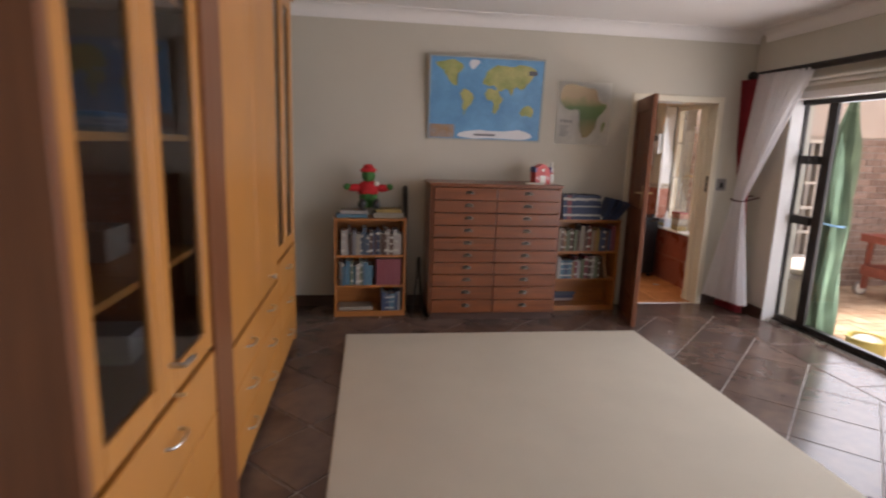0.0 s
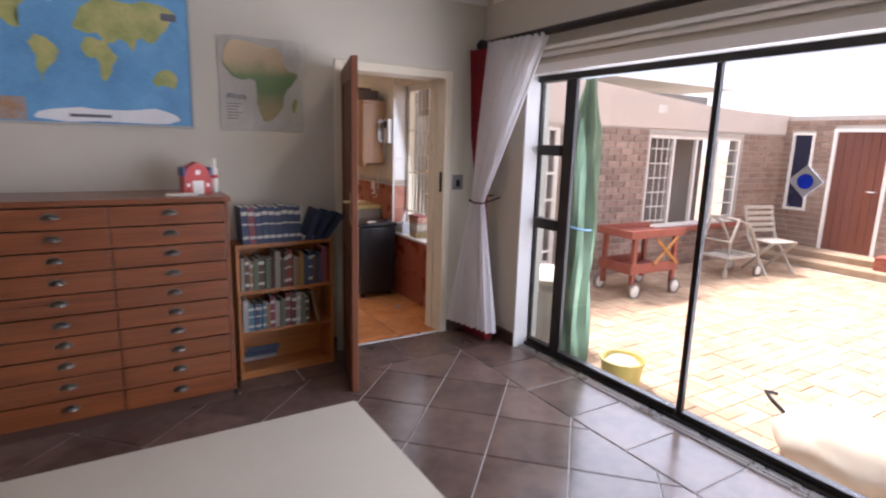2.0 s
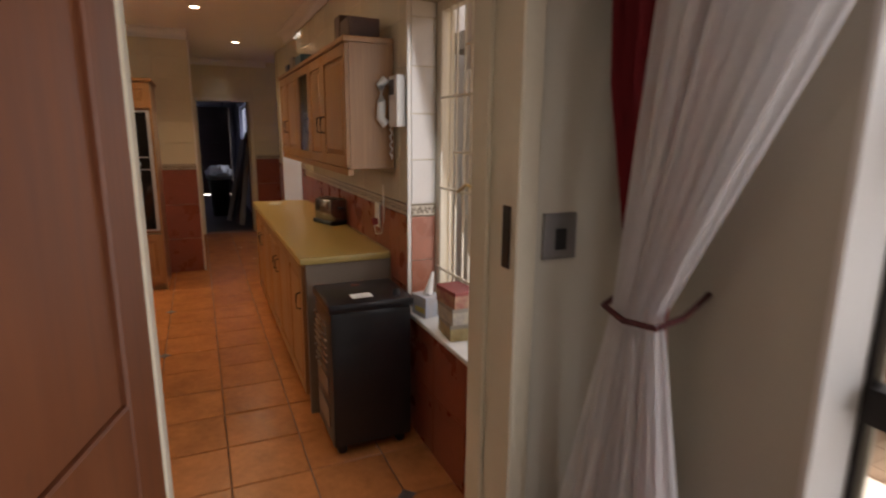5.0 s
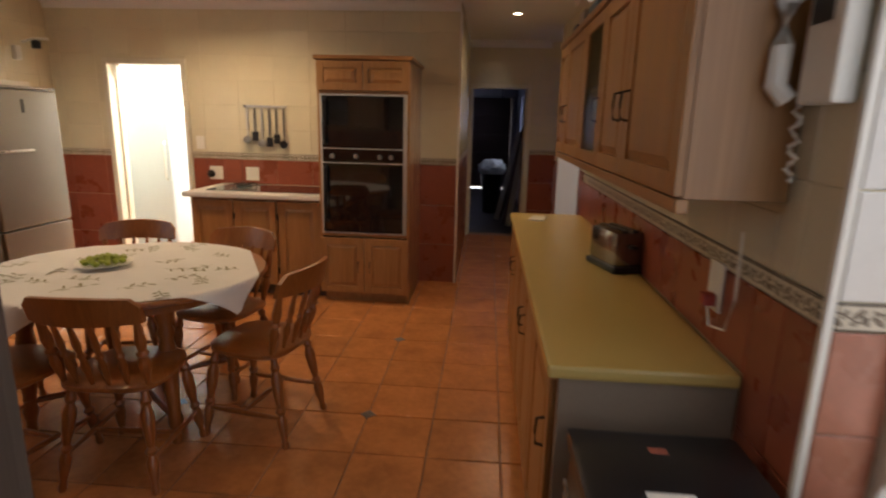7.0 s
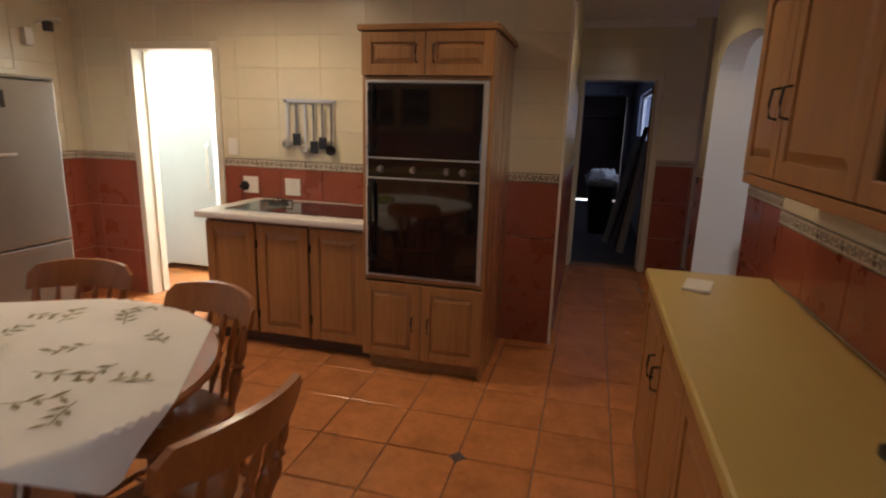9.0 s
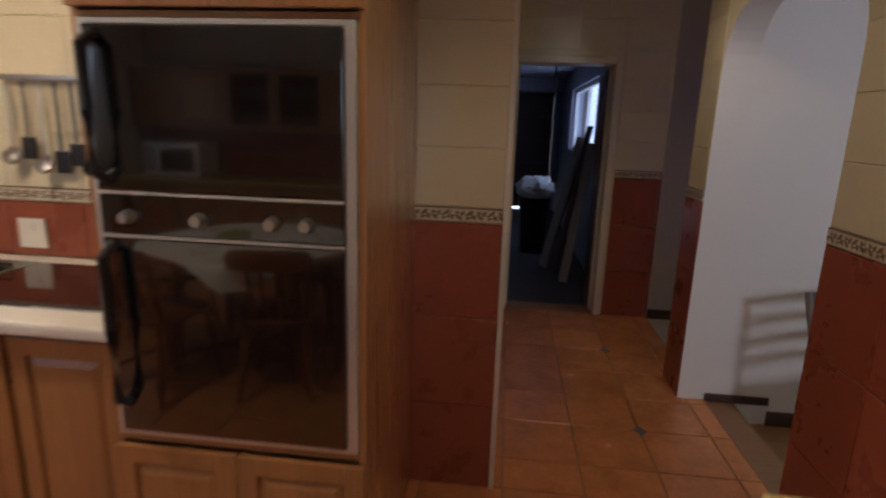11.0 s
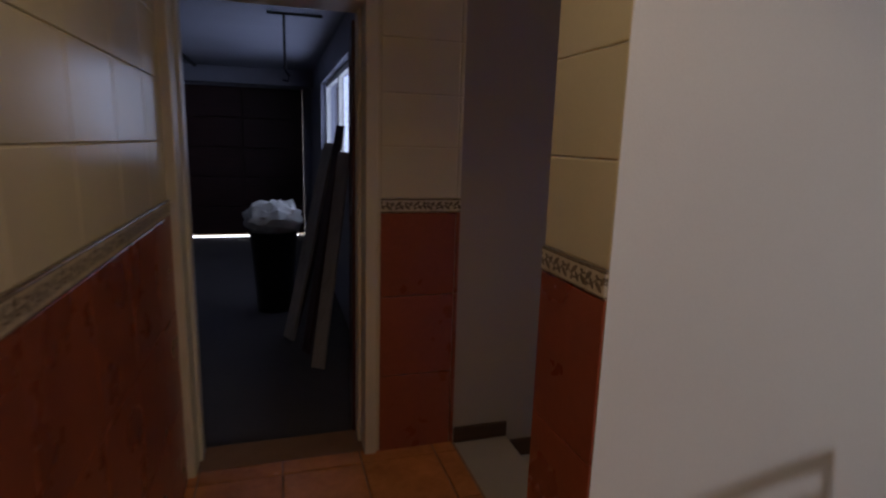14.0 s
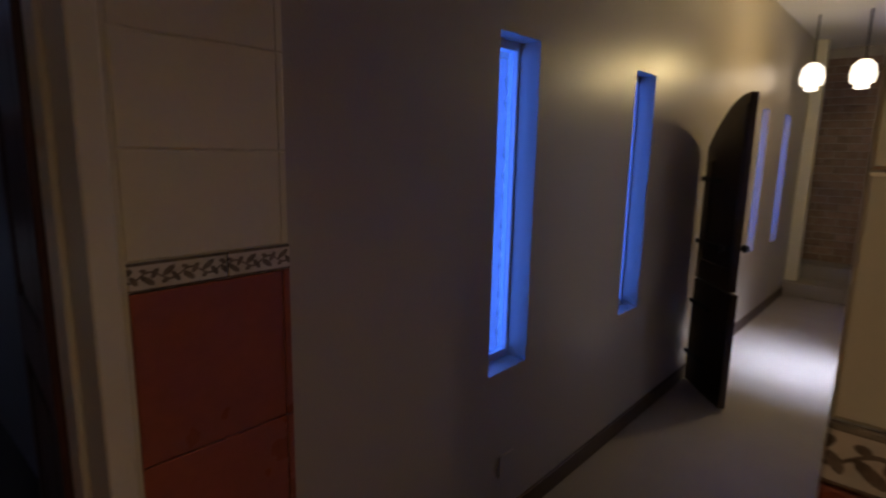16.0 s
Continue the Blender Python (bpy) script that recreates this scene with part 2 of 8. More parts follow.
red_cloth = surface("dark_red_curtain", (0.22, 0.012, 0.018), 0.85, 0.25, 5, 250, 0.4)
green_cloth = surface("faded_green_canvas", (0.145, 0.225, 0.14), 0.9, 0.35, 5, 160, 0.5)
paper = surface("paper", (0.72, 0.70, 0.63), 0.8, 0.06, 8, 200, 0.1)
fruit_green = surface("green_fruit", (0.30, 0.36, 0.045), 0.45, 0.3, 20, 90, 0.15)
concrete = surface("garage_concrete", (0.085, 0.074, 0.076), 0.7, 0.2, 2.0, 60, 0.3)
# the cupboard side stands in shade; that shade is put into this dark brown
cupboard_shaded = wood("shaded_cupboard_wood", (0.075, 0.055, 0.042), (0.13, 0.10, 0.08), 2, 0.55, 0.0)
old_knob = surface("aged_knob_metal", (0.22, 0.21, 0.19), 0.3, 0.2, 30, 90, 0.05, 0.9)
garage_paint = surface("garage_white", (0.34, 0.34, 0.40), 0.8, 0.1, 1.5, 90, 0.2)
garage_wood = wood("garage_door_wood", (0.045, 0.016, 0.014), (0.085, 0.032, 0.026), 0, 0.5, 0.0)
brick_mat = surface("brown_face_brick", (0.29, 0.195, 0.155), 0.85, 0.25, 9, 90, 0.6, tint=(0.42, 0.31, 0.25), per_piece=0.22)
mortar = surface("mortar", (0.46, 0.42, 0.37), 0.9, 0.12, 8, 120, 0.5)
paver_mat = surface("clay_paver", (0.42, 0.28, 0.17), 0.85, 0.22, 5, 70, 0.5, tint=(0.50, 0.37, 0.24), per_piece=0.2)
standin_mat = surface("cream_sacking", (0.62, 0.54, 0.42), 0.9, 0.15, 6, 160, 0.6)
yellow_plastic = surface("yellow_bucket_plastic", (0.58, 0.47, 0.13), 0.5, 0.12, 8, 80, 0.1)
terracotta_white = surface("white_cement", (0.66, 0.63, 0.56), 0.85, 0.12, 5, 100, 0.4)
dark_chrome = surface("dark_chrome", (0.28, 0.27, 0.26), 0.15, 0.1, 6, 90, 0.03, 0.9)
clear_glass = glass("clear_glass")
dark_glass = glass("cabinet_glass", (0.72, 0.74, 0.76))
lantern_glow = glow("lantern_glow", (1.0, 0.88, 0.66), 2.0)
lamp_glow = glow("lamp_glow", (1.0, 0.86, 0.62), 20.0)
tube_glow = glow("tube_glow", (0.95, 1.0, 0.92), 22.0)
slit_glow = glow("daylight_slit", (0.85, 0.92, 1.0), 4.0)


def sheer_cloth():
    m, nt, bs = nodes_of("sheer_white_voile")
    out = nt.nodes["Material Output"]
    coord = nt.nodes.new("ShaderNodeTexCoord").outputs["Object"]
    weave = noise_node(nt, coord, 40, 3, (6, 6, 0.5))
    col = ramp_node(nt, weave, (0.3, (0.84, 0.83, 0.85)), (0.7, (0.93, 0.93, 0.94)))
    di, tl, tr = (nt.nodes.new(k) for k in ("ShaderNodeBsdfDiffuse", "ShaderNodeBsdfTranslucent", "ShaderNodeBsdfTransparent"))
    nt.links.new(col, di.inputs[0]), nt.links.new(col, tl.inputs[0])
    m1, m2 = nt.nodes.new("ShaderNodeMixShader"), nt.nodes.new("ShaderNodeMixShader")
    m1.inputs[0].default_value, m2.inputs[0].default_value = 0.6, 0.2
    nt.links.new(di.outputs[0], m1.inputs[1]), nt.links.new(tl.outputs[0], m1.inputs[2])
    nt.links.new(m1.outputs[0], m2.inputs[1]), nt.links.new(tr.outputs[0], m2.inputs[2])
    nt.links.new(m2.outputs[0], out.inputs[0])
    return m


def calc(nt, op, a, b=None):
    n = nt.nodes.new("ShaderNodeMath")
    n.operation = op
    for i, v in enumerate((a, b)):
        if isinstance(v, (int, float)):
            n.inputs[i].default_value = v
        elif v is not None:
            nt.links.new(v, n.inputs[i])
    return n.outputs[0]


def border_ceramic():
    """Cream border tile with a dark brown leaf scroll between two thin lines."""
    m, nt, bs = nodes_of("leaf_border_tile")
    coord = nt.nodes.new("ShaderNodeTexCoord").outputs["Object"]
    sep = nt.nodes.new("ShaderNodeSeparateXYZ")
    nt.links.new(coord, sep.inputs[0])
    x, y = sep.outputs[0], sep.outputs[1]
    wob = noise_node(nt, coord, 60, 2)
    k = calc(nt, "DIVIDE", x, 0.040)
    fr = calc(nt, "MULTIPLY", calc(nt, "SUBTRACT", calc(nt, "FRACT", k), 0.5), 0.040)
    flip = calc(nt, "SUBTRACT", calc(nt, "MULTIPLY", calc(nt, "PINGPONG", calc(nt, "FLOOR", k), 1.0), 2.0), 1.0)
    yy = calc(nt, "MULTIPLY", y, flip)
    dark = None
    for cx, cy, ca, sa, ra, rb in ((-0.004, 0.008, 0.80, 0.60, 0.015, 0.0065), (0.010, -0.006, 0.55, -0.83, 0.012, 0.0055), (-0.012, -0.012, 0.95, 0.30, 0.007, 0.0045)):
        u, v = calc(nt, "SUBTRACT", fr, cx), calc(nt, "SUBTRACT", yy, cy)
        p = calc(nt, "DIVIDE", calc(nt, "ADD", calc(nt, "MULTIPLY", u, ca), calc(nt, "MULTIPLY", v, sa)), ra)
        q = calc(nt, "DIVIDE", calc(nt, "SUBTRACT", calc(nt, "MULTIPLY", v, ca), calc(nt, "MULTIPLY", u, sa)), rb)
        d = calc(nt, "ADD", calc(nt, "MULTIPLY", p, p), calc(nt, "MULTIPLY", q, q))
        leaf = calc(nt, "LESS_THAN", calc(nt, "ADD", d, wob), 1.45)
        dark = leaf if dark is None else calc(nt, "MAXIMUM", dark, leaf)
    stem = calc(nt, "MULTIPLY", calc(nt, "SINE", calc(nt, "MULTIPLY", x, math.tau / 0.08)), 0.009)
    dark = calc(nt, "MAXIMUM", dark, calc(nt, "LESS_THAN", calc(nt, "ABSOLUTE", calc(nt, "SUBTRACT", y, stem)), 0.0022))
    dark = calc(nt, "MAXIMUM", dark, calc(nt, "GREATER_THAN", calc(nt, "ABSOLUTE", y), 0.0235))
    ground = ramp_node(nt, noise_node(nt, coord, 25, 3), (0.3, (0.50, 0.44, 0.34)), (0.7, (0.66, 0.60, 0.48)))
    ink = ramp_node(nt, wob, (0.3, (0.10, 0.075, 0.05)), (0.7, (0.22, 0.17, 0.12)))
    nt.links.new(mix_node(nt, dark, ground, ink), bs.inputs["Base Color"])
    bs.inputs["Roughness"].default_value = 0.3
    return m


voile = sheer_cloth()
border_mat = border_ceramic()


# ---- builders ----
def bx(bm, x0, y0, z0, x1, y1, z1, m=None):
    """A box between two corners, turned by m."""
    vs = [Vector((x, y, z)) for z in (z0, z1) for y in (y0, y1) for x in (x0, x1)]
    vs = [bm.verts.new(m @ v if m else v) for v in vs]
    for f in ((0, 2, 3, 1), (4, 5, 7, 6), (0, 1, 5, 4), (2, 6, 7, 3), (0, 4, 6, 2), (1, 3, 7, 5)):
        bm.faces.new([vs[i] for i in f])
    return bm


def box(x0, y0, z0, x1, y1, z1, bevel=0.0, m=None):
    bm = bmesh.new()
    bx(bm, x0, y0, z0, x1, y1, z1, m)
    if bevel:
        bmesh.ops.bevel(bm, geom=bm.edges[:], offset=bevel, segments=2, affect="EDGES", profile=0.6)
    return bm


def boxes(*bs, bevel=0.0):
    bm = bmesh.new()
    for b in bs:
        bx(bm, *b)
    if bevel:
        bmesh.ops.bevel(bm, geom=bm.edges[:], offset=bevel, segments=1, affect="EDGES")
    return bm


def lathe(profile, steps=20, cap=True, bm=None, m=None):
    """A turned shape: (radius, height) pairs from below, round z."""
    bm = bm or bmesh.new()
    rings = []
    for r, z in profile:
        ring = []
        for i in range(steps):
            v = Vector((r * math.cos(math.tau * i / steps), r * math.sin(math.tau * i / steps), z))
            ring.append(bm.verts.new(m @ v if m else v))
        rings.append(ring)
    for a, b in zip(rings, rings[1:]):
        for i in range(steps):
            bm.faces.new((a[i], a[(i + 1) % steps], b[(i + 1) % steps], b[i]))
    if cap:
        bm.faces.new(rings[0][::-1]), bm.faces.new(rings[-1])
    return bm


def rod(points, r, steps=8, bm=None, taper=None):
    """A round bar along points."""
    bm = bm or bmesh.new()
    pts = [Vector(p) for p in points]
    rings = []
    for i, p in enumerate(pts):
        d = (pts[min(i + 1, len(pts) - 1)] - pts[max(i - 1, 0)]).normalized()
        a = d.orthogonal().normalized()
        if abs(d.z) < 0.99:
            a = d.cross(Vector((0, 0, 1))).normalized()
        b = d.cross(a)
        rr = taper[i] if taper else r
        rings.append([bm.verts.new(p + rr * (math.cos(math.tau * k / steps) * a + math.sin(math.tau * k / steps) * b)) for k in range(steps)])
    for a, b in zip(rings, rings[1:]):
        for k in range(steps):
            bm.faces.new((a[k], a[(k + 1) % steps], b[(k + 1) % steps], b[k]))
    bm.faces.new(rings[0][::-1]), bm.faces.new(rings[-1])
    return bm


def turned_bar(p, q, profile, steps=10, bm=None):
    """A turned spindle from p to q: (radius, fraction) pairs."""
    p, q = Vector(p), Vector(q)
    d = q - p
    m = Matrix.Translation(p) @ d.to_track_quat("Z", "Y").to_matrix().to_4x4()
    return lathe([(r, f * d.length) for r, f in profile], steps, True, bm, m)


def sheet(rows, thick=0.0):
    """A curved sheet through rows of points."""
    bm = bmesh.new()
    vs = [[bm.verts.new(p) for p in row] for row in rows]
    for a, b in zip(vs, vs[1:]):
        for i in range(len(a) - 1):
            bm.faces.new((a[i], a[i + 1], b[i + 1], b[i]))
    if thick:
        bmesh.ops.solidify(bm, geom=bm.faces[:], thickness=thick)
    return bm


def prism(outline, depth, m):
    """A flat shape: a closed outline (x, z), pushed through depth along y, at m."""
    bm = bmesh.new()
    a = [bm.verts.new(m @ Vector((x, 0, z))) for x, z in outline]
    b = [bm.verts.new(m @ Vector((x, depth, z))) for x, z in outline]
    bm.faces.new(a), bm.faces.new(b[::-1])
    for i in range(len(a)):
        j = (i + 1) % len(a)
        bm.faces.new((a[j], a[i], b[i], b[j]))
    return bm


def mesh_of(name, bm, material, smooth=False):
    bmesh.ops.recalc_face_normals(bm, faces=bm.faces[:])
    me = bpy.data.meshes.new(name)
    if smooth:
        for f in bm.faces:
            f.smooth = True
    bm.to_mesh(me)
    bm.free()
    for k in material if isinstance(material, (list, tuple)) else [material]:
        me.materials.append(k)
    if smooth:
        me.set_sharp_from_angle(angle=radians(38))
    return me


def part(name, bm, material, parent, label="", smooth=False, at=None):
    ob = new(name, mesh_of(name, bm, material, smooth))
    ob.parent = parent
    if at is not None:
        ob.matrix_basis = at
    if label:
        ob["label"] = label
    return ob


def pieces(name, material, parent, *spans, bevel=0.0):
    """Each span is a board of its own under its thing."""
    for span in spans:
        part(name, box(*span, bevel), material, parent)


def thing(name, at, label, category, group=""):
    ob = new(name)
    ob.empty_display_size = 0.1
    ob.matrix_basis = at
    return tagged(ob, label, category, group)


def solid(name, bm, material, label, category, group="", at=None, smooth=False, kind=""):
    ob = new(name, mesh_of(name, bm, material, smooth))
    if at is not None:
        ob.matrix_basis = at
    return tagged(ob, label, category, group, kind)


def fixed(name, bm, material, label="", smooth=False):
    return tagged(new(name, mesh_of(name, bm, material, smooth)), label, "", "", "structure")


tile_meshes = {}


def tile_mesh(name, u, v, d, material, edge=0.003):
    """One tile, u by v, standing d proud of its bed, with softened edges; face towards +z of its own frame."""
    key = (name, round(u, 3), round(v, 3))
    if key not in tile_meshes:
        bm = bmesh.new()
        a = [bm.verts.new((x * u / 2, y * v / 2, 0)) for x, y in ((-1, -1), (1, -1), (1, 1), (-1, 1))]
        b = [bm.verts.new((x * u / 2, y * v / 2, d - edge * 0.6)) for x, y in ((-1, -1), (1, -1), (1, 1), (-1, 1))]
        c = [bm.verts.new((x * (u / 2 - edge), y * (v / 2 - edge), d)) for x, y in ((-1, -1), (1, -1), (1, 1), (-1, 1))]
        bm.faces.new(c)
        for p, q in ((a, b), (b, c)):
            for i in range(4):
                j = (i + 1) % 4
                bm.faces.new((p[i], p[j], q[j], q[i]))
        tile_meshes[key] = mesh_of(name, bm, material)
    return tile_meshes[key]


def lay(name, parent, origin, udir, vdir, u0, u1, v0, v1, su, sv, gap, d, material, holes=(), ustart=None, vstart=None, wob=0.0):
    """Lay tiles on the plane through origin, in the rectangle u0..u1 by v0..v1, leaving out the holes."""
    U, V = Vector(udir), Vector(vdir)
    N = U.cross(V)
    rot = Matrix((U, V, N)).transposed().to_4x4()
    us = u0 if ustart is None else ustart - math.ceil((ustart - u0) / su - 1e-6) * su
    vs = v0 if vstart is None else vstart - math.ceil((vstart - v0) / sv - 1e-6) * sv
    count, rnd = 0, random.Random(7)
    i = 0
    while us + i * su < u1 - 1e-4:
        a, b = max(us + i * su, u0), min(us + (i + 1) * su, u1)
        j = 0
        while vs + j * sv < v1 - 1e-4:
            c, e = max(vs + j * sv, v0), min(vs + (j + 1) * sv, v1)
            j += 1
            spans = [(a, b, c, e)]
            for h in holes:
                cut = []
                for s in spans:
                    if s[1] <= h[0] + 1e-4 or s[0] >= h[1] - 1e-4 or s[3] <= h[2] + 1e-4 or s[2] >= h[3] - 1e-4:
                        cut.append(s)
                        continue
                    if s[0] < h[0] - 1e-4:
                        cut.append((s[0], h[0], s[2], s[3]))
                    if s[1] > h[1] + 1e-4:
                        cut.append((h[1], s[1], s[2], s[3]))
                    lo, hi = max(s[0], h[0]), min(s[1], h[1])
                    if s[3] > h[3] + 1e-4:
                        cut.append((lo, hi, h[3], s[3]))
                    if s[2] < h[2] - 1e-4:
                        cut.append((lo, hi, s[2], h[2]))
                spans = cut
            for s in spans:
                w, h_ = s[1] - s[0] - gap, s[3] - s[2] - gap
                if w < 0.015 or h_ < 0.012:
                    continue
                ob = new(name, tile_mesh(name + material.name, w, h_, d, material))
                p = Vector(origin) + U * (s[0] + s[1]) / 2 + V * (s[2] + s[3]) / 2 + N * rnd.uniform(-wob, wob)
                ob.matrix_basis = Matrix.Translation(p) @ rot
                ob.parent = parent
                count += 1
        i += 1
    return count


# ---- the large structure ----
SX0, SX1, SY0, SY1, SZ = -1.05, 3.88, -4.6, 3.22, 2.72      # study
KX0, KX1, KY0, KY1, KZ = -1.0, 3.75, 3.44, 8.5, 2.5          # kitchen
PX0, PX1, PY1 = 2.8, 3.82, 10.82                             # passage
HZ, HY0 = -0.12, 9.735                                       # sunken hall floor
DX0, DX1, DTOP = 2.69, 3.525, 2.04                            # study door opening

study_floor = fixed("floor_study", box(SX0, SY0, -0.1, SX1 + 0.16, SY1 + 0.02, 0.0), grout_study, "dark brown slate tile floor with pale joints")
kitchen_floor = fixed("floor_kitchen", boxes((KX0, SY1 + 0.02, -0.1, KX1 + 0.2, KY1, 0.0), (PX0, KY1, -0.1, 3.97, PY1 + 0.22, 0.0)), grout_dark, "orange clay tile floor with dark joints")
fixed("ceiling_study", box(SX0, SY0, SZ, SX1 + 0.1, SY1, SZ + 0.1), ceiling_paint, "white painted ceiling")
fixed("ceiling_kitchen", boxes((KX0, KY0, KZ, KX1 + 0.1, KY1, KZ + 0.1), (PX0, KY1, KZ, 4.0, PY1, KZ + 0.1)), ceiling_paint, "cream painted ceiling")
# wall between study and kitchen, with the door
fixed("wall_study_north", boxes((SX0, SY1, 0, DX0 - 0.06, KY0, SZ), (DX1 + 0.06, SY1, 0, SX1 + 0.22, KY0, SZ), (DX0 - 0.06, SY1, DTOP + 0.06, DX1 + 0.06, KY0, SZ)), study_paint, "pale olive-grey painted wall")
fixed("wall_study_west", box(SX0 - 0.2, SY0, 0, SX0, KY0, SZ), study_paint, "pale olive-grey painted wall")
fixed("wall_study_south", box(SX0 - 0.2, SY0 - 0.2, 0, SX1 + 0.3, SY0, SZ), study_paint, "pale olive-grey painted wall")
SLY0, SLY1, SLT = -3.1, 2.66, 2.06
fixed("wall_study_east", boxes((SX1, SLY1, 0, 4.1, SY1, SZ), (SX1, SLY0, SLT, 4.1, SLY1, SZ), (SX1, SY0, 0, 4.1, SLY0, SZ)), study_paint, "pale painted wall above the glass slider")
fixed("slider_reveal", boxes((SX1 - 0.012, SLY1 - 0.012, 0, 4.0, SLY1 + 0.002, SLT), (SX1 - 0.012, SLY0, SLT - 0.012, 3.96, SLY1 - 0.012, SLT + 0.05)), white_paint, "white painted reveal of the slider")


def cornice(name, p, q, z, out, mat, size=0.11):
    """A coved cornice along p..q under the ceiling, growing towards out."""
    p, q, o = Vector((*p, z)), Vector((*q, z)), Vector((*out, 0))
    prof = [(0, 0), (0, -size), (0.012, -size), (0.014, -size * 0.82)]
    prof += [(size * (1 - math.cos(a)) * 0.8 + 0.014, -size * 0.8 * (1 - math.sin(a)) - 0.012) for a in np.linspace(0.1, 1.45, 6)]
    prof += [(size, -0.012), (size, 0)]
    bm = bmesh.new()
    a = [bm.verts.new(p + o * u + Vector((0, 0, w))) for u, w in prof]
    b = [bm.verts.new(q + o * u + Vector((0, 0, w))) for u, w in prof]
    bm.faces.new(a), bm.faces.new(b[::-1])
    for i in range(len(prof)):
        j = (i + 1) % len(prof)
        bm.faces.new((a[j], a[i], b[i], b[j]))
    return fixed(name, bm, mat, "white coved plaster cornice")


cornice("cornice_study_north", (SX0, SY1), (SX1, SY1), SZ, (0, -1), white_paint)
cornice("cornice_study_east", (SX1, SY0), (SX1, SY1 - 0.11), SZ, (-1, 0), white_paint)
cornice("cornice_kitchen_north", (KX0, KY1 - 0.008), (PX0, KY1 - 0.008), KZ, (0, -1), ceiling_paint, 0.09)
cornice("cornice_kitchen_east", (KX1 - 0.008, KY0), (KX1 - 0.008, 8.3), KZ, (-1, 0), ceiling_paint, 0.09)
cornice("cornice_passage_north", (PX0, PY1 - 0.008), (PX1, PY1 - 0.008), KZ, (0, -1), ceiling_paint, 0.08)
fixed("skirting_study", boxes((SX0, SY1 - 0.016, 0, DX0 - 0.06, SY1, 0.11), (DX1 + 0.06, SY1 - 0.016, 0, SX1, SY1, 0.11), (SX1 - 0.016, SLY1, 0, SX1, SY1 - 0.016, 0.11), bevel=0.003), skirting_mat, "dark wooden skirting")

# kitchen walls
GX0, GX1, GT = 2.84, 3.545, 1.93       # garage door opening
WX0, WX1, WT = -0.44, 0.26, 1.94      # scullery door opening
north_wall = fixed("wall_kitchen_north", boxes((KX0 - 0.2, KY1, 0, WX0 - 0.05, KY1 + 0.16, KZ), (WX1 + 0.05, KY1, 0, PX0, KY1 + 0.16, KZ), (WX0 - 0.05, KY1, WT + 0.05, WX1 + 0.05, KY1 + 0.16, KZ)), grout_pale, "kitchen wall tiled cream above terracotta")
passage_wall = fixed("wall_passage_west", box(PX0 - 0.14, KY1 + 0.16, 0, PX0, PY1, KZ), grout_pale, "passage wall tiled cream above terracotta")
end_wall = fixed("wall_passage_north", boxes((PX0 - 0.14, PY1, 0, GX0 - 0.05, PY1 + 0.2, KZ), (GX1 + 0.05, PY1, 0, 3.965, PY1 + 0.2, KZ), (GX0 - 0.05, PY1, GT + 0.05, GX1 + 0.05, PY1 + 0.2, KZ)), grout_pale, "tiled wall around the garage door")
WWY0, WWY1, WWZ0, WWZ1 = 4.4, 5.7, 1.05, 2.05     # west window
west_wall = fixed("wall_kitchen_west", boxes((KX0 - 0.2, KY0, 0, KX0, WWY0, KZ), (KX0 - 0.2, WWY1, 0, KX0, KY1, KZ), (KX0 - 0.2, WWY0, 0, KX0, WWY1, WWZ0), (KX0 - 0.2, WWY0, WWZ1, KX0, WWY1, KZ)), grout_pale, "kitchen wall tiled cream above terracotta")
WNY0, WNY1, WNZ0, WNZ1 = 3.56, 4.56, 0.62, 2.10
AR0, AR1, ASP, JX = 8.45, 9.458, 1.62, 3.89      # archway to the dining room
east_wall = fixed("wall_kitchen_east", boxes((KX1, WNY1, 0, 3.98, 7.38, KZ), (JX, 7.38, 0, 3.98, AR0, KZ), (KX1, KY0, 0, 3.98, WNY1, WNZ0), (KX1, KY0, WNZ1, 3.98, WNY1, KZ), (KX1, KY0, WNZ0, 3.98, WNY0, WNZ1)), grout_pale, "kitchen wall tiled cream above terracotta")


def arch_wall():
    """The wall over the archway: a low arch with rounded shoulders, its face running from the jamb to the pier."""
    bm = bmesh.new()
    n, mid, half, rise = 22, (AR0 + AR1) / 2, (AR1 - AR0) / 2, 0.46
    ring = []
    for i in range(n + 1):
        a = math.pi * i / n
        c, s = math.cos(a), math.sin(a)
        y = mid - half * math.copysign(abs(c) ** 0.6, c)
        ring.append((y, ASP + rise * abs(s) ** 0.6, JX + (PX1 - 0.001 - JX) * (y - AR0) / (AR1 - AR0)))
    for (ya, za, xa), (yb, zb, xb) in zip(ring, ring[1:]):
        front = [bm.verts.new(p) for p in ((xa, ya, za), (xb, yb, zb), (xb, yb, KZ), (xa, ya, KZ))]
        back = [bm.verts.new((3.98, y, z)) for y, z in ((ya, za), (yb, zb), (yb, KZ), (ya, KZ))]
        bm.faces.new(front), bm.faces.new(back[::-1])
        bm.faces.new((front[0], back[0], back[1], front[1])).material_index = 1
    return bm


fixed("wall_archway", arch_wall(), [cream_tile, white_paint], "cream tiled archway to the dining room")
pier = fixed("wall_pier", box(PX1, AR1 + 0.012, 0, 4.4, HY0, KZ), white_paint, "white plastered pier, tiled on its end")
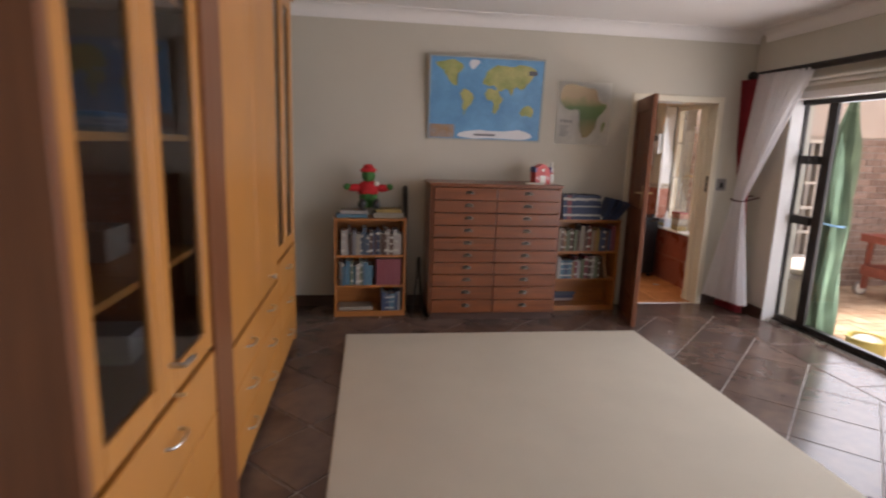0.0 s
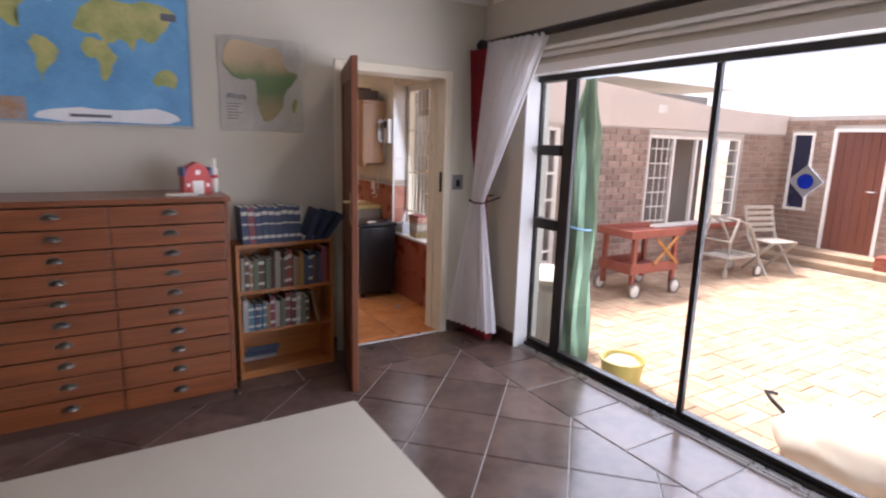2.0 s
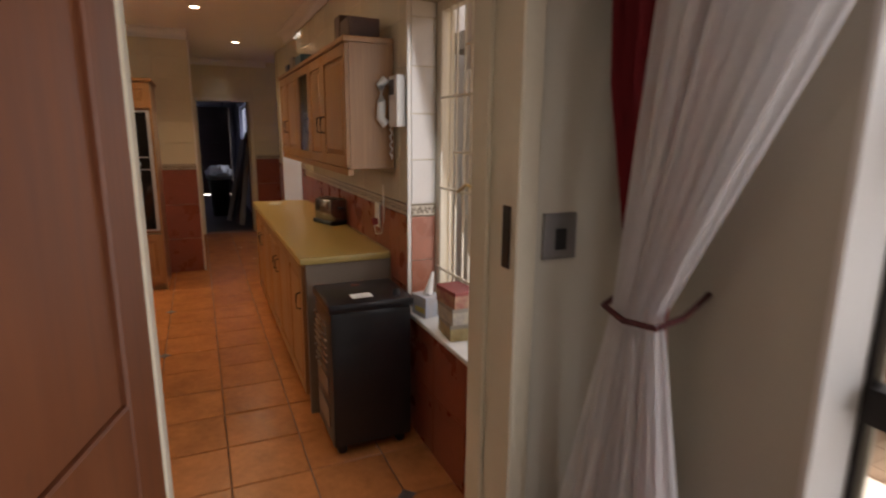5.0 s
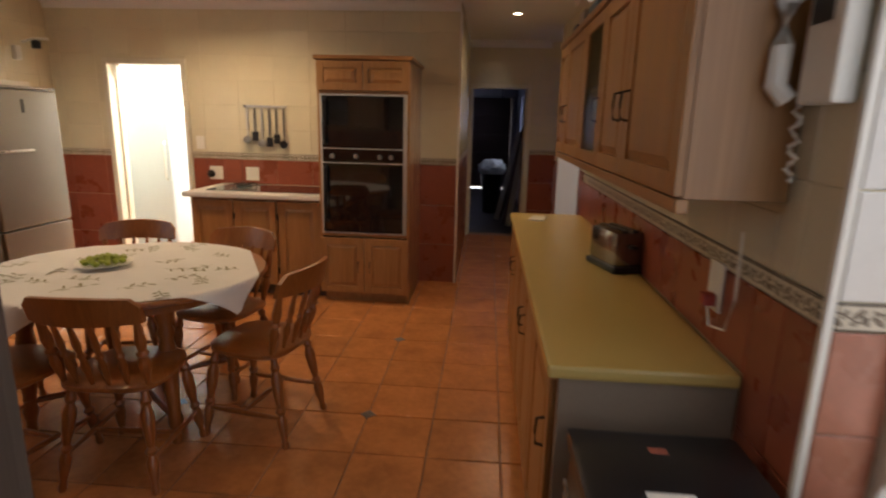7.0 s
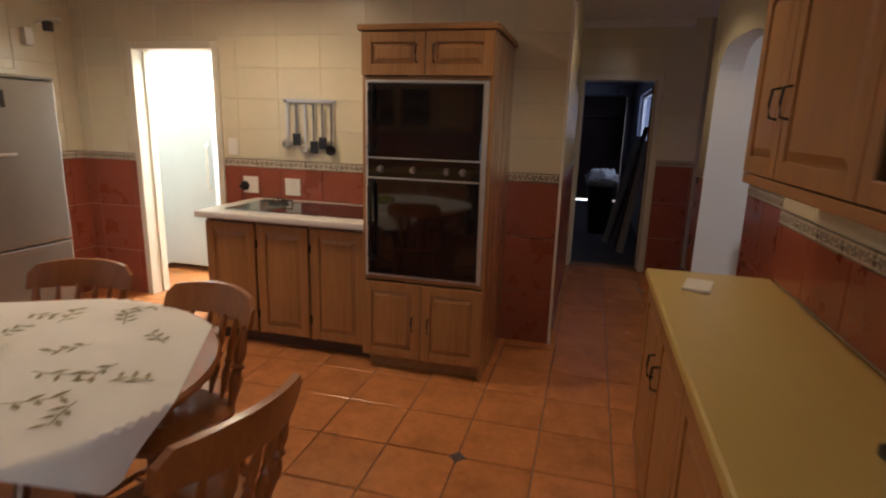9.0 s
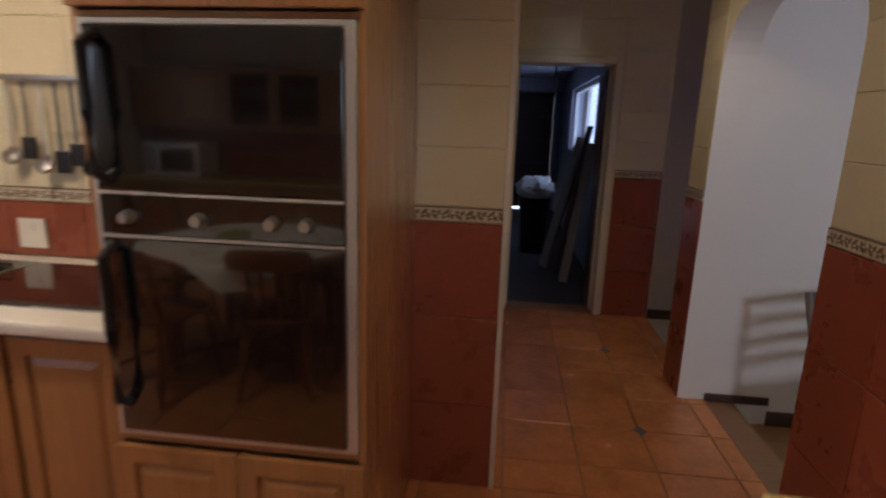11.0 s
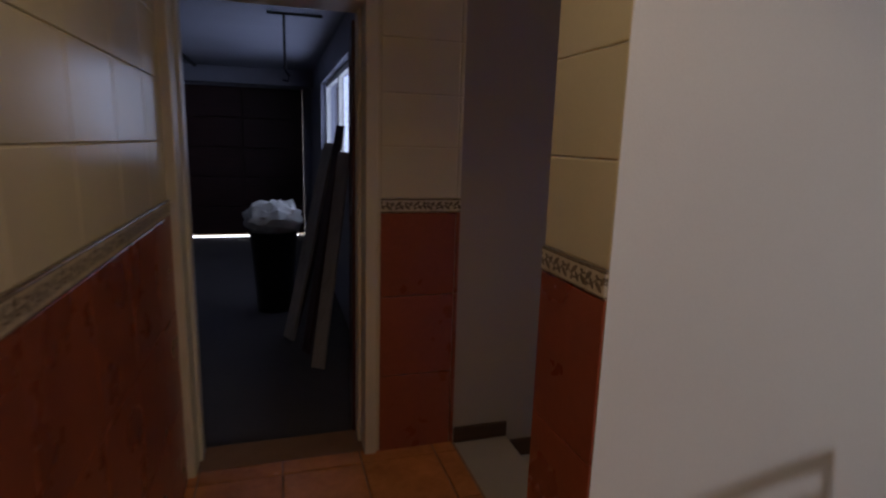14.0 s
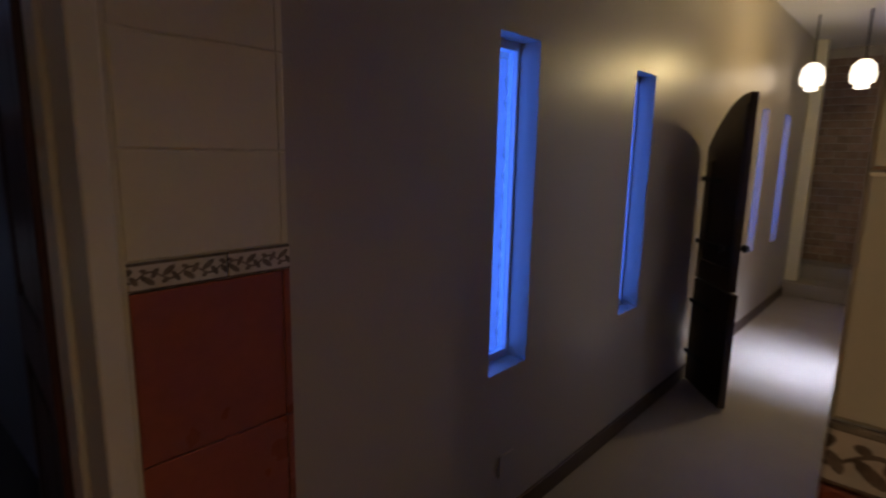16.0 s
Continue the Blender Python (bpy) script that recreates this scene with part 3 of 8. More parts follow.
# dining room and sunken hall beyond the archway
fixed("wall_dining_north", box(PX1 - 0.002, AR1, -0.3, 6.95, AR1 + 0.012, 2.6), white_paint, "plain white plastered wall")
fixed("wall_dining_shell", boxes((6.9, 5.6, -0.3, 7.0, AR1, 2.6), (3.98, 5.5, -0.3, 7.0, 5.6, 2.6)), white_paint, "plain white plastered wall")
fixed("ceiling_dining", box(3.98, 5.5, 2.6, 11.1, 11.02, 2.7), ceiling_paint, "white painted ceiling")
fixed("floor_dining", boxes((3.97, 5.6, -0.25, 4.12, AR1, -0.004), (4.12, 5.6, -0.3, 6.9, AR1, HZ)), wood("dining_floor_wood", (0.16, 0.08, 0.035), (0.30, 0.16, 0.07), 0, 0.35), "brown wooden floor with one step down")
fixed("skirting_dining", boxes((3.96, AR1 - 0.015, 0, 4.30, AR1, 0.045), (4.30, AR1 - 0.015, HZ, 6.9, AR1, HZ + 0.085), bevel=0.003), skirting_mat, "dark wooden skirting stepping down")
fixed("floor_hall", boxes((3.97, HY0, -0.25, 4.24, PY1, -0.004), (4.24, HY0, -0.3, 10.4, PY1, HZ)), hall_floor_mat, "cream carpeted hall floor with a step down")
W1, W2, W3, W4 = (4.785, 5.03), (5.885, 6.125), (8.42, 8.66), (9.30, 9.56)
HW0, HW1 = 0.57, 1.785


def slit_wall():
    bs, x = [], 3.965
    for a, b in (W1, W2, W3, W4):
        bs += [(x, PY1, -0.3, a, PY1 + 0.2, 2.6), (a, PY1, -0.3, b, PY1 + 0.2, HW0), (a, PY1, HW1, b, PY1 + 0.2, 2.6)]
        x = b
    return boxes(*bs, (x, PY1, -0.3, 11.1, PY1 + 0.2, 2.6))


fixed("wall_hall_north", slit_wall(), hall_paint, "beige plastered hall wall with slit windows")
fixed("wall_hall_south", boxes((4.4, AR1 + 0.012, -0.3, 7.05, HY0, 2.6), (7.95, AR1 + 0.012, -0.3, 11.1, HY0, 2.6), (7.05, AR1 + 0.012, 2.0, 7.95, HY0, 2.6)), hall_paint, "beige plastered hall wall")
fixed("skirting_hall", boxes((3.97, PY1 - 0.016, 0, 4.24, PY1, 0.075), (4.24, PY1 - 0.016, HZ, 10.2, PY1, HZ + 0.09), bevel=0.003), skirting_mat, "dark wooden skirting stepping down")
fixed("wall_hall_end", box(10.95, HY0, -0.3, 11.1, PY1, 2.6), mortar, "brick wall at the end of the hall")
fixed("steps_hall", boxes((10.2, HY0, HZ, 10.55, PY1, 0.04), (10.55, HY0, HZ, 10.95, PY1, 0.2), bevel=0.01), hall_floor_mat, "two pale steps at the end of the hall")
fixed("hall_end_frame", box(10.3, PY1 - 0.12, 0.04, 10.42, PY1, 2.6, 0.005), cream_steel, "cream door post at the end of the hall")
# scullery behind the kitchen
fixed("wall_scullery", boxes((-1.2, 10.6, 0, 1.2, 10.75, KZ), (-1.2, KY1 + 0.16, 0, -1.05, 10.6, KZ), (1.05, KY1 + 0.16, 0, 1.2, 10.6, KZ)), white_paint, "white scullery walls")
fixed("ceiling_scullery", box(-1.2, KY1 + 0.16, KZ, 1.2, 10.75, KZ + 0.1), ceiling_paint, "white scullery ceiling")
fixed("floor_scullery", box(-1.05, KY1, -0.1, 1.05, 10.6, 0.0), floor_tile, "orange clay floor of the scullery")
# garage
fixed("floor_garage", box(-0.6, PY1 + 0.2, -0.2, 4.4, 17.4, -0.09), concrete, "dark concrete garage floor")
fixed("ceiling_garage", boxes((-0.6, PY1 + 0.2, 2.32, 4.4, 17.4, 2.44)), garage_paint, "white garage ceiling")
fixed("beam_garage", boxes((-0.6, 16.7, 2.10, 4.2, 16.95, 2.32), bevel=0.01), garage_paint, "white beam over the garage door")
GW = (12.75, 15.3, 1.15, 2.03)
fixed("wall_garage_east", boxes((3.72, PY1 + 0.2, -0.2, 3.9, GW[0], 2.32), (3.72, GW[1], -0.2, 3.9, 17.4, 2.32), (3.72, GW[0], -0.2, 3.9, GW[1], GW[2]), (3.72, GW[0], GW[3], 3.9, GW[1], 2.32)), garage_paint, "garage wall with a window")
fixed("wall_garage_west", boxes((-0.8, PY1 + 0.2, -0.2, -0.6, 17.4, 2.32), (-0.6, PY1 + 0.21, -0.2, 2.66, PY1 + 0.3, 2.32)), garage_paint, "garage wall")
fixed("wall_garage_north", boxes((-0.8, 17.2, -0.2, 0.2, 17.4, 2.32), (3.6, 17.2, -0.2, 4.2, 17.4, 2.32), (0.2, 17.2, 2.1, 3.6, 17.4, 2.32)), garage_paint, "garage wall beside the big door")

# ---- outdoors ----
PZ, YW, XE = -0.15, 4.5, 10.9
fixed("ground", box(-200, -200, -1.4, 200, 200, -1.2), surface("dry_ground", (0.28, 0.22, 0.15), 0.95, 0.2, 0.3, 8, 0.3), "bare ground")
patio = fixed("patio", box(4.1, -8, -1.2, XE + 3, YW, PZ - 0.006), mortar, "courtyard paved with clay bricks")
PW = (7.55, 9.7, 0.44, 1.74)
WL = (5.18, 5.95, 0.0, 1.78)
patio_wall = fixed("wall_patio_north", boxes((4.1, YW, PZ, WL[0], YW + 0.2, 1.82), (WL[0], YW, WL[3], WL[1], YW + 0.2, 1.82), (WL[0], YW, PZ, WL[1], YW + 0.2, WL[2]), (WL[1], YW, PZ, PW[0], YW + 0.2, 1.82), (PW[0], YW, PZ, PW[1], YW + 0.2, PW[2]), (PW[0], YW, PW[3], PW[1], YW + 0.2, 1.82), (PW[1], YW, PZ, XE + 0.2, YW + 0.2, 1.82)), mortar, "brown face-brick wall of the courtyard")
RD = (2.98, 3.76, 0.05, 1.92)
NW = (4.02, 4.36, 0.62, 1.86)
east_brick = fixed("wall_patio_east", boxes((XE, -8, PZ, XE + 0.2, RD[0], 2.12), (XE, RD[0], RD[3], XE + 0.2, RD[1], 2.12), (XE, RD[0], PZ, XE + 0.2, RD[1], RD[2]), (XE, RD[1], PZ, XE + 0.2, NW[0], 2.12), (XE, NW[0], PZ, XE + 0.2, NW[1], NW[2]), (XE, NW[0], NW[3], XE + 0.2, NW[1], 2.12), (XE, NW[1], PZ, XE + 0.2, YW, 2.12)), mortar, "brown face-brick wall with a red door")


def gable():
    """Plaster band over the bricks with a gently curved top edge."""
    bm = bmesh.new()
    n = 24
    pts = [(4.1 + (XE - 4.1 + 0.2) * i / n, 1.82, 2.44 - 0.30 * (0.5 - 0.5 * math.cos(math.pi * min(1, i / n * 1.15)))) for i in range(n + 1)]
    for (xa, za, ta), (xb, zb, tb) in zip(pts, pts[1:]):
        f = [bm.verts.new((x, YW - 0.02, z)) for x, z in ((xa, za), (xb, zb), (xb, tb), (xa, ta))]
        g = [bm.verts.new((x, YW + 0.2, z)) for x, z in ((xa, za), (xb, zb), (xb, tb), (xa, ta))]
        bm.faces.new(f), bm.faces.new(g[::-1]), bm.faces.new((f[3], f[2], g[2], g[3])), bm.faces.new((f[1], f[0], g[0], g[1]))
    return bm


fixed("plaster_band", gable(), plaster_beige, "beige plaster band with a curved top edge")
fixed("door_steps", boxes((XE - 0.75, 2.3, PZ, XE, YW, -0.05), (XE - 0.4, 2.5, -0.05, XE, 4.2, 0.05), bevel=0.008), paver_mat, "brick steps below the red door")


# ---- study ----
def handle_bow(width, parent, at, material=steel, label="curved metal handle"):
    """A bow handle across x, standing out along -y."""
    pts = [(-width / 2, 0, 0), (-width / 2 * 0.92, -0.02, 0), (-width / 4, -0.03, 0), (0, -0.032, 0), (width / 4, -0.03, 0), (width / 2 * 0.92, -0.02, 0), (width / 2, 0, 0)]
    bm = rod(pts, 0.005, 6)
    for s in (-1, 1):
        lathe([(0.008, 0), (0.006, 0.006)], 8, True, bm, pose(s * width / 2, 0.002, 0, 90, 0, 0))
    return part("handle", bm, material, parent, label, True, at)


def door_frame(name, x0, x1, y0, y1, top, w, mat, label):
    return fixed(name, boxes((x0 - w, y0, 0, x0, y1, top + w), (x1, y0, 0, x1 + w, y1, top + w), (x0, y0, top, x1, y1, top + w),
                             (x0, (y0 + y1) / 2 + 0.01, 0, x0 + 0.014, y1 - 0.02, top), (x1 - 0.014, (y0 + y1) / 2 + 0.01, 0, x1, y1 - 0.02, top), bevel=0.004), mat, label)


frame1 = door_frame("door_frame_study", DX0, DX1, SY1 - 0.018, KY0 + 0.012, DTOP, 0.06, cream_steel, "cream steel door frame between study and kitchen")
part("strike_plate", boxes((DX1 - 0.006, SY1 + 0.01, 1.17, DX1 - 0.001, SY1 + 0.045, 1.33), bevel=0.001), black_iron, frame1, "dark lock strike plate")
part("hinge", boxes((DX0 - 0.002, SY1 - 0.03, 0.28, DX0 + 0.012, SY1 - 0.012, 0.38), (DX0 - 0.002, SY1 - 0.03, 1.70, DX0 + 0.012, SY1 - 0.012, 1.80), bevel=0.002), brass, frame1)
fixed("threshold_strip", box(DX0, SY1 + 0.0, 0.0, DX1, SY1 + 0.03, 0.008, 0.002), steel, "thin metal threshold strip")


def panel_door(width, height, t, ob, mat):
    """A framed and panelled leaf: x along the width from the hinge, y through it."""
    bm = boxes((0, -t / 2, 0.006, 0.11, t / 2, height), (width - 0.11, -t / 2, 0.006, width, t / 2, height), (0.11, -t / 2, 0.006, width - 0.11, t / 2, 0.22),
               (0.11, -t / 2, 0.86, width - 0.11, t / 2, 1.04), (0.11, -t / 2, height - 0.12, width - 0.11, t / 2, height), bevel=0.004)
    part("leaf_frame", bm, mat, ob)
    for a, b in ((0.22, 0.86), (1.04, height - 0.12)):
        bm = boxes((0.111, -t / 2 + 0.012, a + 0.001, width - 0.111, t / 2 - 0.012, b - 0.001))
        bx(bm, 0.16, -t / 2 + 0.004, a + 0.05, width - 0.16, t / 2 - 0.004, b - 0.05)
        part("panel", bm, mat, ob)


hx, hy, fx, fy = DX0 + 0.004, SY1 - 0.03, 2.485, 2.487
leaf_turn = math.degrees(math.atan2(fy - hy, fx - hx))
leaf_len = math.hypot(fx - hx, fy - hy)
leaf = thing("panel_door", pose(hx, hy, 0, 0, 0, leaf_turn), "open reddish-brown panelled wooden door with brass lever handle", "door")
panel_door(leaf_len, DTOP - 0.01, 0.04, leaf, door_wood)
for s in (-1, 1):
    part("lock_plate", box(leaf_len - 0.085, s * 0.02, 1.06, leaf_len - 0.045, s * 0.024, 1.26, 0.001), brass, leaf)
    bm = rod([(leaf_len - 0.065, s * 0.022, 1.20), (leaf_len - 0.065, s * 0.055, 1.20), (leaf_len - 0.075, s * 0.062, 1.20), (leaf_len - 0.17, s * 0.062, 1.195)], 0.008, 8)
    part("lever_handle", bm, brass, leaf, "brass lever handle", True)

switch = thing("light_switch", pose(3.66, SY1, 1.25), "grey metal light switch plate with dark rocker", "light switch")
part("plate", box(-0.05, -0.012, -0.06, 0.05, 0, 0.06, 0.003), surface("grey_switch_metal", (0.25, 0.24, 0.24), 0.35, 0.05, 5, 90, 0.03, 0.6), switch)
part("rocker", box(-0.016, -0.018, -0.035, 0.016, -0.01, 0.02, 0.003), black_plastic, switch)

rug = solid("rug", box(-0.04, -1.6, 0.007, 2.43, 2.36, 0.021, 0.005), rug_mat, "plain beige wall-to-wall style rug on slate tiles", "rug")


# map chest with eleven shallow drawers in two columns
def map_chest():
    w, h, d = 1.165, 1.235, 0.48
    ob = thing("drawer_chest", pose(0.66, 2.725, 0), "red-brown wooden map chest with two columns of shallow drawers", "chest of drawers")
    part("carcass", boxes((0, 0.012, 0.07, 0.022, d, h - 0.03), (w - 0.022, 0.012, 0.07, w, d, h - 0.03), (0.022, 0.05, 0.07, w - 0.022, d - 0.001, h - 0.03)), chest_wood, ob)
    part("top_board", box(-0.012, -0.008, h - 0.028, w + 0.012, d, h, 0.005), chest_wood, ob)
    part("plinth", box(0.02, 0.03, 0.0, w - 0.02, d - 0.02, 0.07), skirting_mat, ob)
    rows, z = 10, 0.075
    heights = [0.125] * 2 + [0.112] * 8
    k = (h - 0.035 - 0.075) / sum(heights)
    for r in range(rows):
        hh = heights[r] * k
        for c in range(2):
            x0 = 0.024 + c * (w - 0.048) / 2
            x1 = x0 + (w - 0.048) / 2
            off = random.Random(r * 2 + c).uniform(-0.004, 0.003)
            dr = part("drawer", box(x0 + 0.003, off, z + 0.003, x1 - 0.003, 0.049, z + hh - 0.004, 0.003), chest_wood, ob)
            xm = x0 + (x1 - x0) * (0.56 if c == 0 else 0.5)
            cup = [[(xm + 0.034 * math.cos(p), off - 0.001 - 0.026 * math.sin(p) * math.cos(q), z + hh * 0.50 + 0.024 * math.sin(p) * math.sin(q)) for p in np.linspace(0, math.pi, 11)] for q in np.linspace(0, math.pi / 2, 6)]
            pull = part("cup_pull", sheet(cup, 0.003), old_knob, dr, "dull metal cup pull", True)
            part("rim", rod([(xm + 0.037 * math.cos(p), off - 0.001, z + hh * 0.50 + 0.027 * math.sin(p)) for p in np.linspace(0, math.pi, 11)], 0.0035, 5), old_knob, pull, "", True)
        z += hh
    return ob


map_chest()


def bookcase(at, w, h, d, levels, label, mat=shelf_wood):
    ob = thing("bookcase", at, label, "bookcase")
    part("side_panel", box(0, 0, 0, 0.02, d, h, 0.002), mat, ob)
    part("side_panel", box(w - 0.02, 0, 0, w, d, h, 0.002), mat, ob)
    part("back_panel", box(0.021, d - 0.008, 0.04, w - 0.021, d, h), mat, ob)
    for z in levels:
        part("shelf", box(0.0205, 0.003, z, w - 0.0205, d - 0.009, z + 0.02, 0.002), mat, ob)
    part("kick_board", box(0.0205, 0.006, 0.0, w - 0.0205, 0.02, 0.034), mat, ob)
    return ob


BOOKS = [(0.10, 0.14, 0.20), (0.34, 0.30, 0.24), (0.30, 0.05, 0.04), (0.06, 0.09, 0.17), (0.36, 0.24, 0.07), (0.16, 0.20, 0.12), (0.45, 0.41, 0.38), (0.13, 0.07, 0.05), (0.10, 0.22, 0.30), (0.35, 0.20, 0.10), (0.28, 0.07, 0.09), (0.20, 0.20, 0.22)]
book_mats = [surface("book_cover", shift(c, 0.72), 0.55, 0.15, 20, 120, 0.15) for c in BOOKS]
blue_book = surface("navy_book_cover", (0.025, 0.04, 0.09), 0.5, 0.2, 15, 120, 0.15)
gilt = surface("pale_spine_band", (0.50, 0.48, 0.42), 0.5, 0.1, 40, 120, 0.1)
WORDS = ["grey", "cream", "red", "navy", "yellow", "olive green", "white", "dark brown", "teal", "tan", "maroon", "charcoal"]


def book(at, t, h, d, k, label="", bands=False):
    """A bound book standing with its spine towards -y: covers, spine and pages."""
    mat = book_mats[k] if k >= 0 else blue_book
    ob = thing("book", at, label or f"{WORDS[k]} bound book standing on a shelf", "book", "books on the shelves")
    part("cover", boxes((0, 0, 0, 0.0025, d, h), (t - 0.0025, 0, 0, t, d, h), (0.0025, 0, 0, t - 0.0025, 0.003, h)), mat, ob)
    part("page_block", box(0.003, 0.0035, 0.004, t - 0.003, d - 0.004, h - 0.004), paper, ob)
    if bands:
        for z0, z1 in ((0.78, 0.88), (0.52, 0.56), (0.14, 0.22)):
            part("spine_band", box(0.001, -0.001, h * z0, t - 0.001, -0.0002, h * z1), gilt, ob)
    return ob


def fill(base, x0, x1, z, hmax, d, seed, lean_at=None, tone=None):
    """Stand books side by side on a shelf from x0 to x1."""
    rnd, x = random.Random(seed), x0
    while x < x1 - 0.03:
        t, h, dd = rnd.uniform(0.014, 0.042), hmax * rnd.uniform(0.72, 0.97), d * rnd.uniform(0.72, 0.92)
        k = rnd.choice(tone) if tone else rnd.randrange(len(BOOKS))
        book(base @ pose(x, rnd.uniform(0.004, 0.03), z, 0, rnd.uniform(-0.5, 1.5), 0), t, h, dd, k, "", rnd.random() < 0.4)
        x += t + rnd.uniform(0.001, 0.004)


rb = pose(1.895, 2.985, 0, 0, 0, 2)
bookcase(rb, 0.64, 0.90, 0.20, (0.034, 0.305, 0.575, 0.878), "orange-brown wooden bookcase filled with books beside the chest")
fill(rb, 0.03, 0.60, 0.595, 0.255, 0.165, 3, None, (7, 9, 10, 2, 5, 3, 9, 7, 4, 1))
fill(rb, 0.03, 0.50, 0.325, 0.235, 0.165, 5, None, (6, 1, 9, 8, 7, 10, 3, 5, 6))
book(rb @ pose(0.53, 0.01, 0.325, 0, -14, 0), 0.02, 0.21, 0.15, 9)
for i in range(9):
    book(rb @ pose(0.052 + i * 0.042, 0.004, 0.900, 0, -3, 0), 0.039, 0.235 - 0.004 * (i % 3), 0.165, -1 if i != 1 else 10, "navy encyclopaedia volume with pale spine bands" if i != 1 else "maroon encyclopaedia volume with pale spine bands", True)
for i in range(3):
    book(rb @ pose(0.45 + i * 0.052, 0.01, 0.898, 0, 22 + 9 * i, 0), 0.04, 0.225, 0.16, -1, "navy volume leaning over on the bookcase")
for i, (k, z) in enumerate(((10, 0.0), (6, 0.032), (3, 0.058), (0, 0.092))):
    book(rb @ pose(0.045 + 0.012 * i, 0.17, 0.056 + z, 90, 90, 90) @ pose(0, 0, 0), 0.03, 0.22, 0.155, k, "book lying flat in a low pile")
lying = solid("magazine", box(0.44, 0.03, 0.90, 0.60, 0.17, 0.925, 0.002), paper, "pale magazine pile lying on the bookcase", "magazine", "", rb)

lb = pose(-0.165, 2.85, 0, 0, 0, 3)
bookcase(lb, 0.63, 0.90, 0.26, (0.034, 0.275, 0.55, 0.878), "orange-brown wooden bookcase with books and magazines")
fill(lb, 0.06, 0.60, 0.57, 0.255, 0.2, 11, None, (0, 1, 3, 6, 7, 11))
fill(lb, 0.05, 0.36, 0.295, 0.235, 0.2, 13, None, (1, 6, 8, 0, 5))
for i in range(5):
    book(lb @ pose(0.37 + i * 0.044, 0.01, 0.295), 0.042, 0.24, 0.18, 10, "red bound volume of a matching set")
fill(lb, 0.42, 0.60, 0.054, 0.19, 0.2, 17, None, (8, 3, 6))
for x, y, z, w, d, h, k, lab in ((0.02, 0.03, 0.90, 0.27, 0.2, 0.03, 8, "pile of blue magazines on the bookcase"), (0.05, 0.04, 0.932, 0.24, 0.18, 0.03, 6, "white magazine on the bookcase"),
                                 (0.34, 0.03, 0.90, 0.27, 0.2, 0.045, 1, "pile of cream magazines on the bookcase"), (0.36, 0.04, 0.947, 0.23, 0.18, 0.03, 4, "yellowish folder on the bookcase"),
                                 (0.04, 0.03, 0.056, 0.3, 0.18, 0.03, 1, "papers lying on the lowest shelf")):
    solid("magazine", box(x, y, z, x + w, y + d, z + h, 0.003), book_mats[k], lab, "magazine", "", lb)


def doll():
    """A seated soft doll in a red jacket and hat: one plain mesh."""
    bm = bmesh.new()

    def ball(x, y, z, rx, ry, rz, mi):
        vs = bmesh.ops.create_icosphere(bm, subdivisions=2, radius=1, matrix=Matrix.Translation((x, y, z)) @ Matrix.Diagonal((rx, ry, rz, 1)))["verts"]
        for f in {f for v in vs for f in v.link_faces}:
            f.material_index = mi
    ball(0, 0, 0.10, 0.085, 0.07, 0.10, 1), ball(0, 0, 0.17, 0.10, 0.075, 0.085, 0)
    ball(0, -0.01, 0.29, 0.062, 0.06, 0.062, 1), ball(0, 0, 0.335, 0.075, 0.07, 0.03, 0), ball(0, 0.0, 0.36, 0.05, 0.05, 0.03, 0)
    for s in (-1, 1):
        ball(s * 0.12, -0.01, 0.18, 0.075, 0.04, 0.035, 0), ball(s * 0.185, -0.02, 0.19, 0.035, 0.03, 0.03, 1)
        ball(s * 0.055, -0.10, 0.045, 0.045, 0.10, 0.042, 1), ball(s * 0.06, -0.19, 0.055, 0.035, 0.03, 0.05, 2)
    ball(0.07, -0.06, 0.22, 0.022, 0.012, 0.022, 3)
    return bm


solid("soft_doll", doll(), [surface("red_felt", (0.50, 0.02, 0.025), 0.95, 0.2, 15, 300, 0.6), surface("green_felt", (0.05, 0.16, 0.04), 0.95, 0.25, 15, 300, 0.6), black_plastic, white_plastic],
      "soft seated doll in red and green felt on the bookcase", "soft toy", "", lb @ pose(0.30, 0.13, 0.977), True)

pole = solid("wooden_bat", turned_bar((0.485, 3.10, 0.005), (0.465, 3.17, 1.17), [(0.02, 0), (0.016, 0.04), (0.015, 0.5), (0.024, 0.8), (0.027, 0.97), (0.018, 1.0)], 10), black_iron, "tall dark wooden stick leaning against the wall", "stick", "", None, True)


def stand():
    ob = thing("folding_stand", pose(0.585, 2.90, 0), "folded dark metal stand leaning beside the chest", "stand")
    for i, (x, y) in enumerate(((-0.06, -0.03), (0.03, -0.06), (0.06, 0.03))):
        part("leg", rod([(x, y, 0.0), (x * 0.4, y * 0.4, 0.28), (0.0, 0.02, 0.52)], 0.009, 6), black_iron, ob)
    part("collar", lathe([(0.018, 0.44), (0.02, 0.47), (0.02, 0.52), (0.012, 0.55)], 8, True, None, pose(0, 0.015, 0)), black_iron, ob)
    return ob


stand()

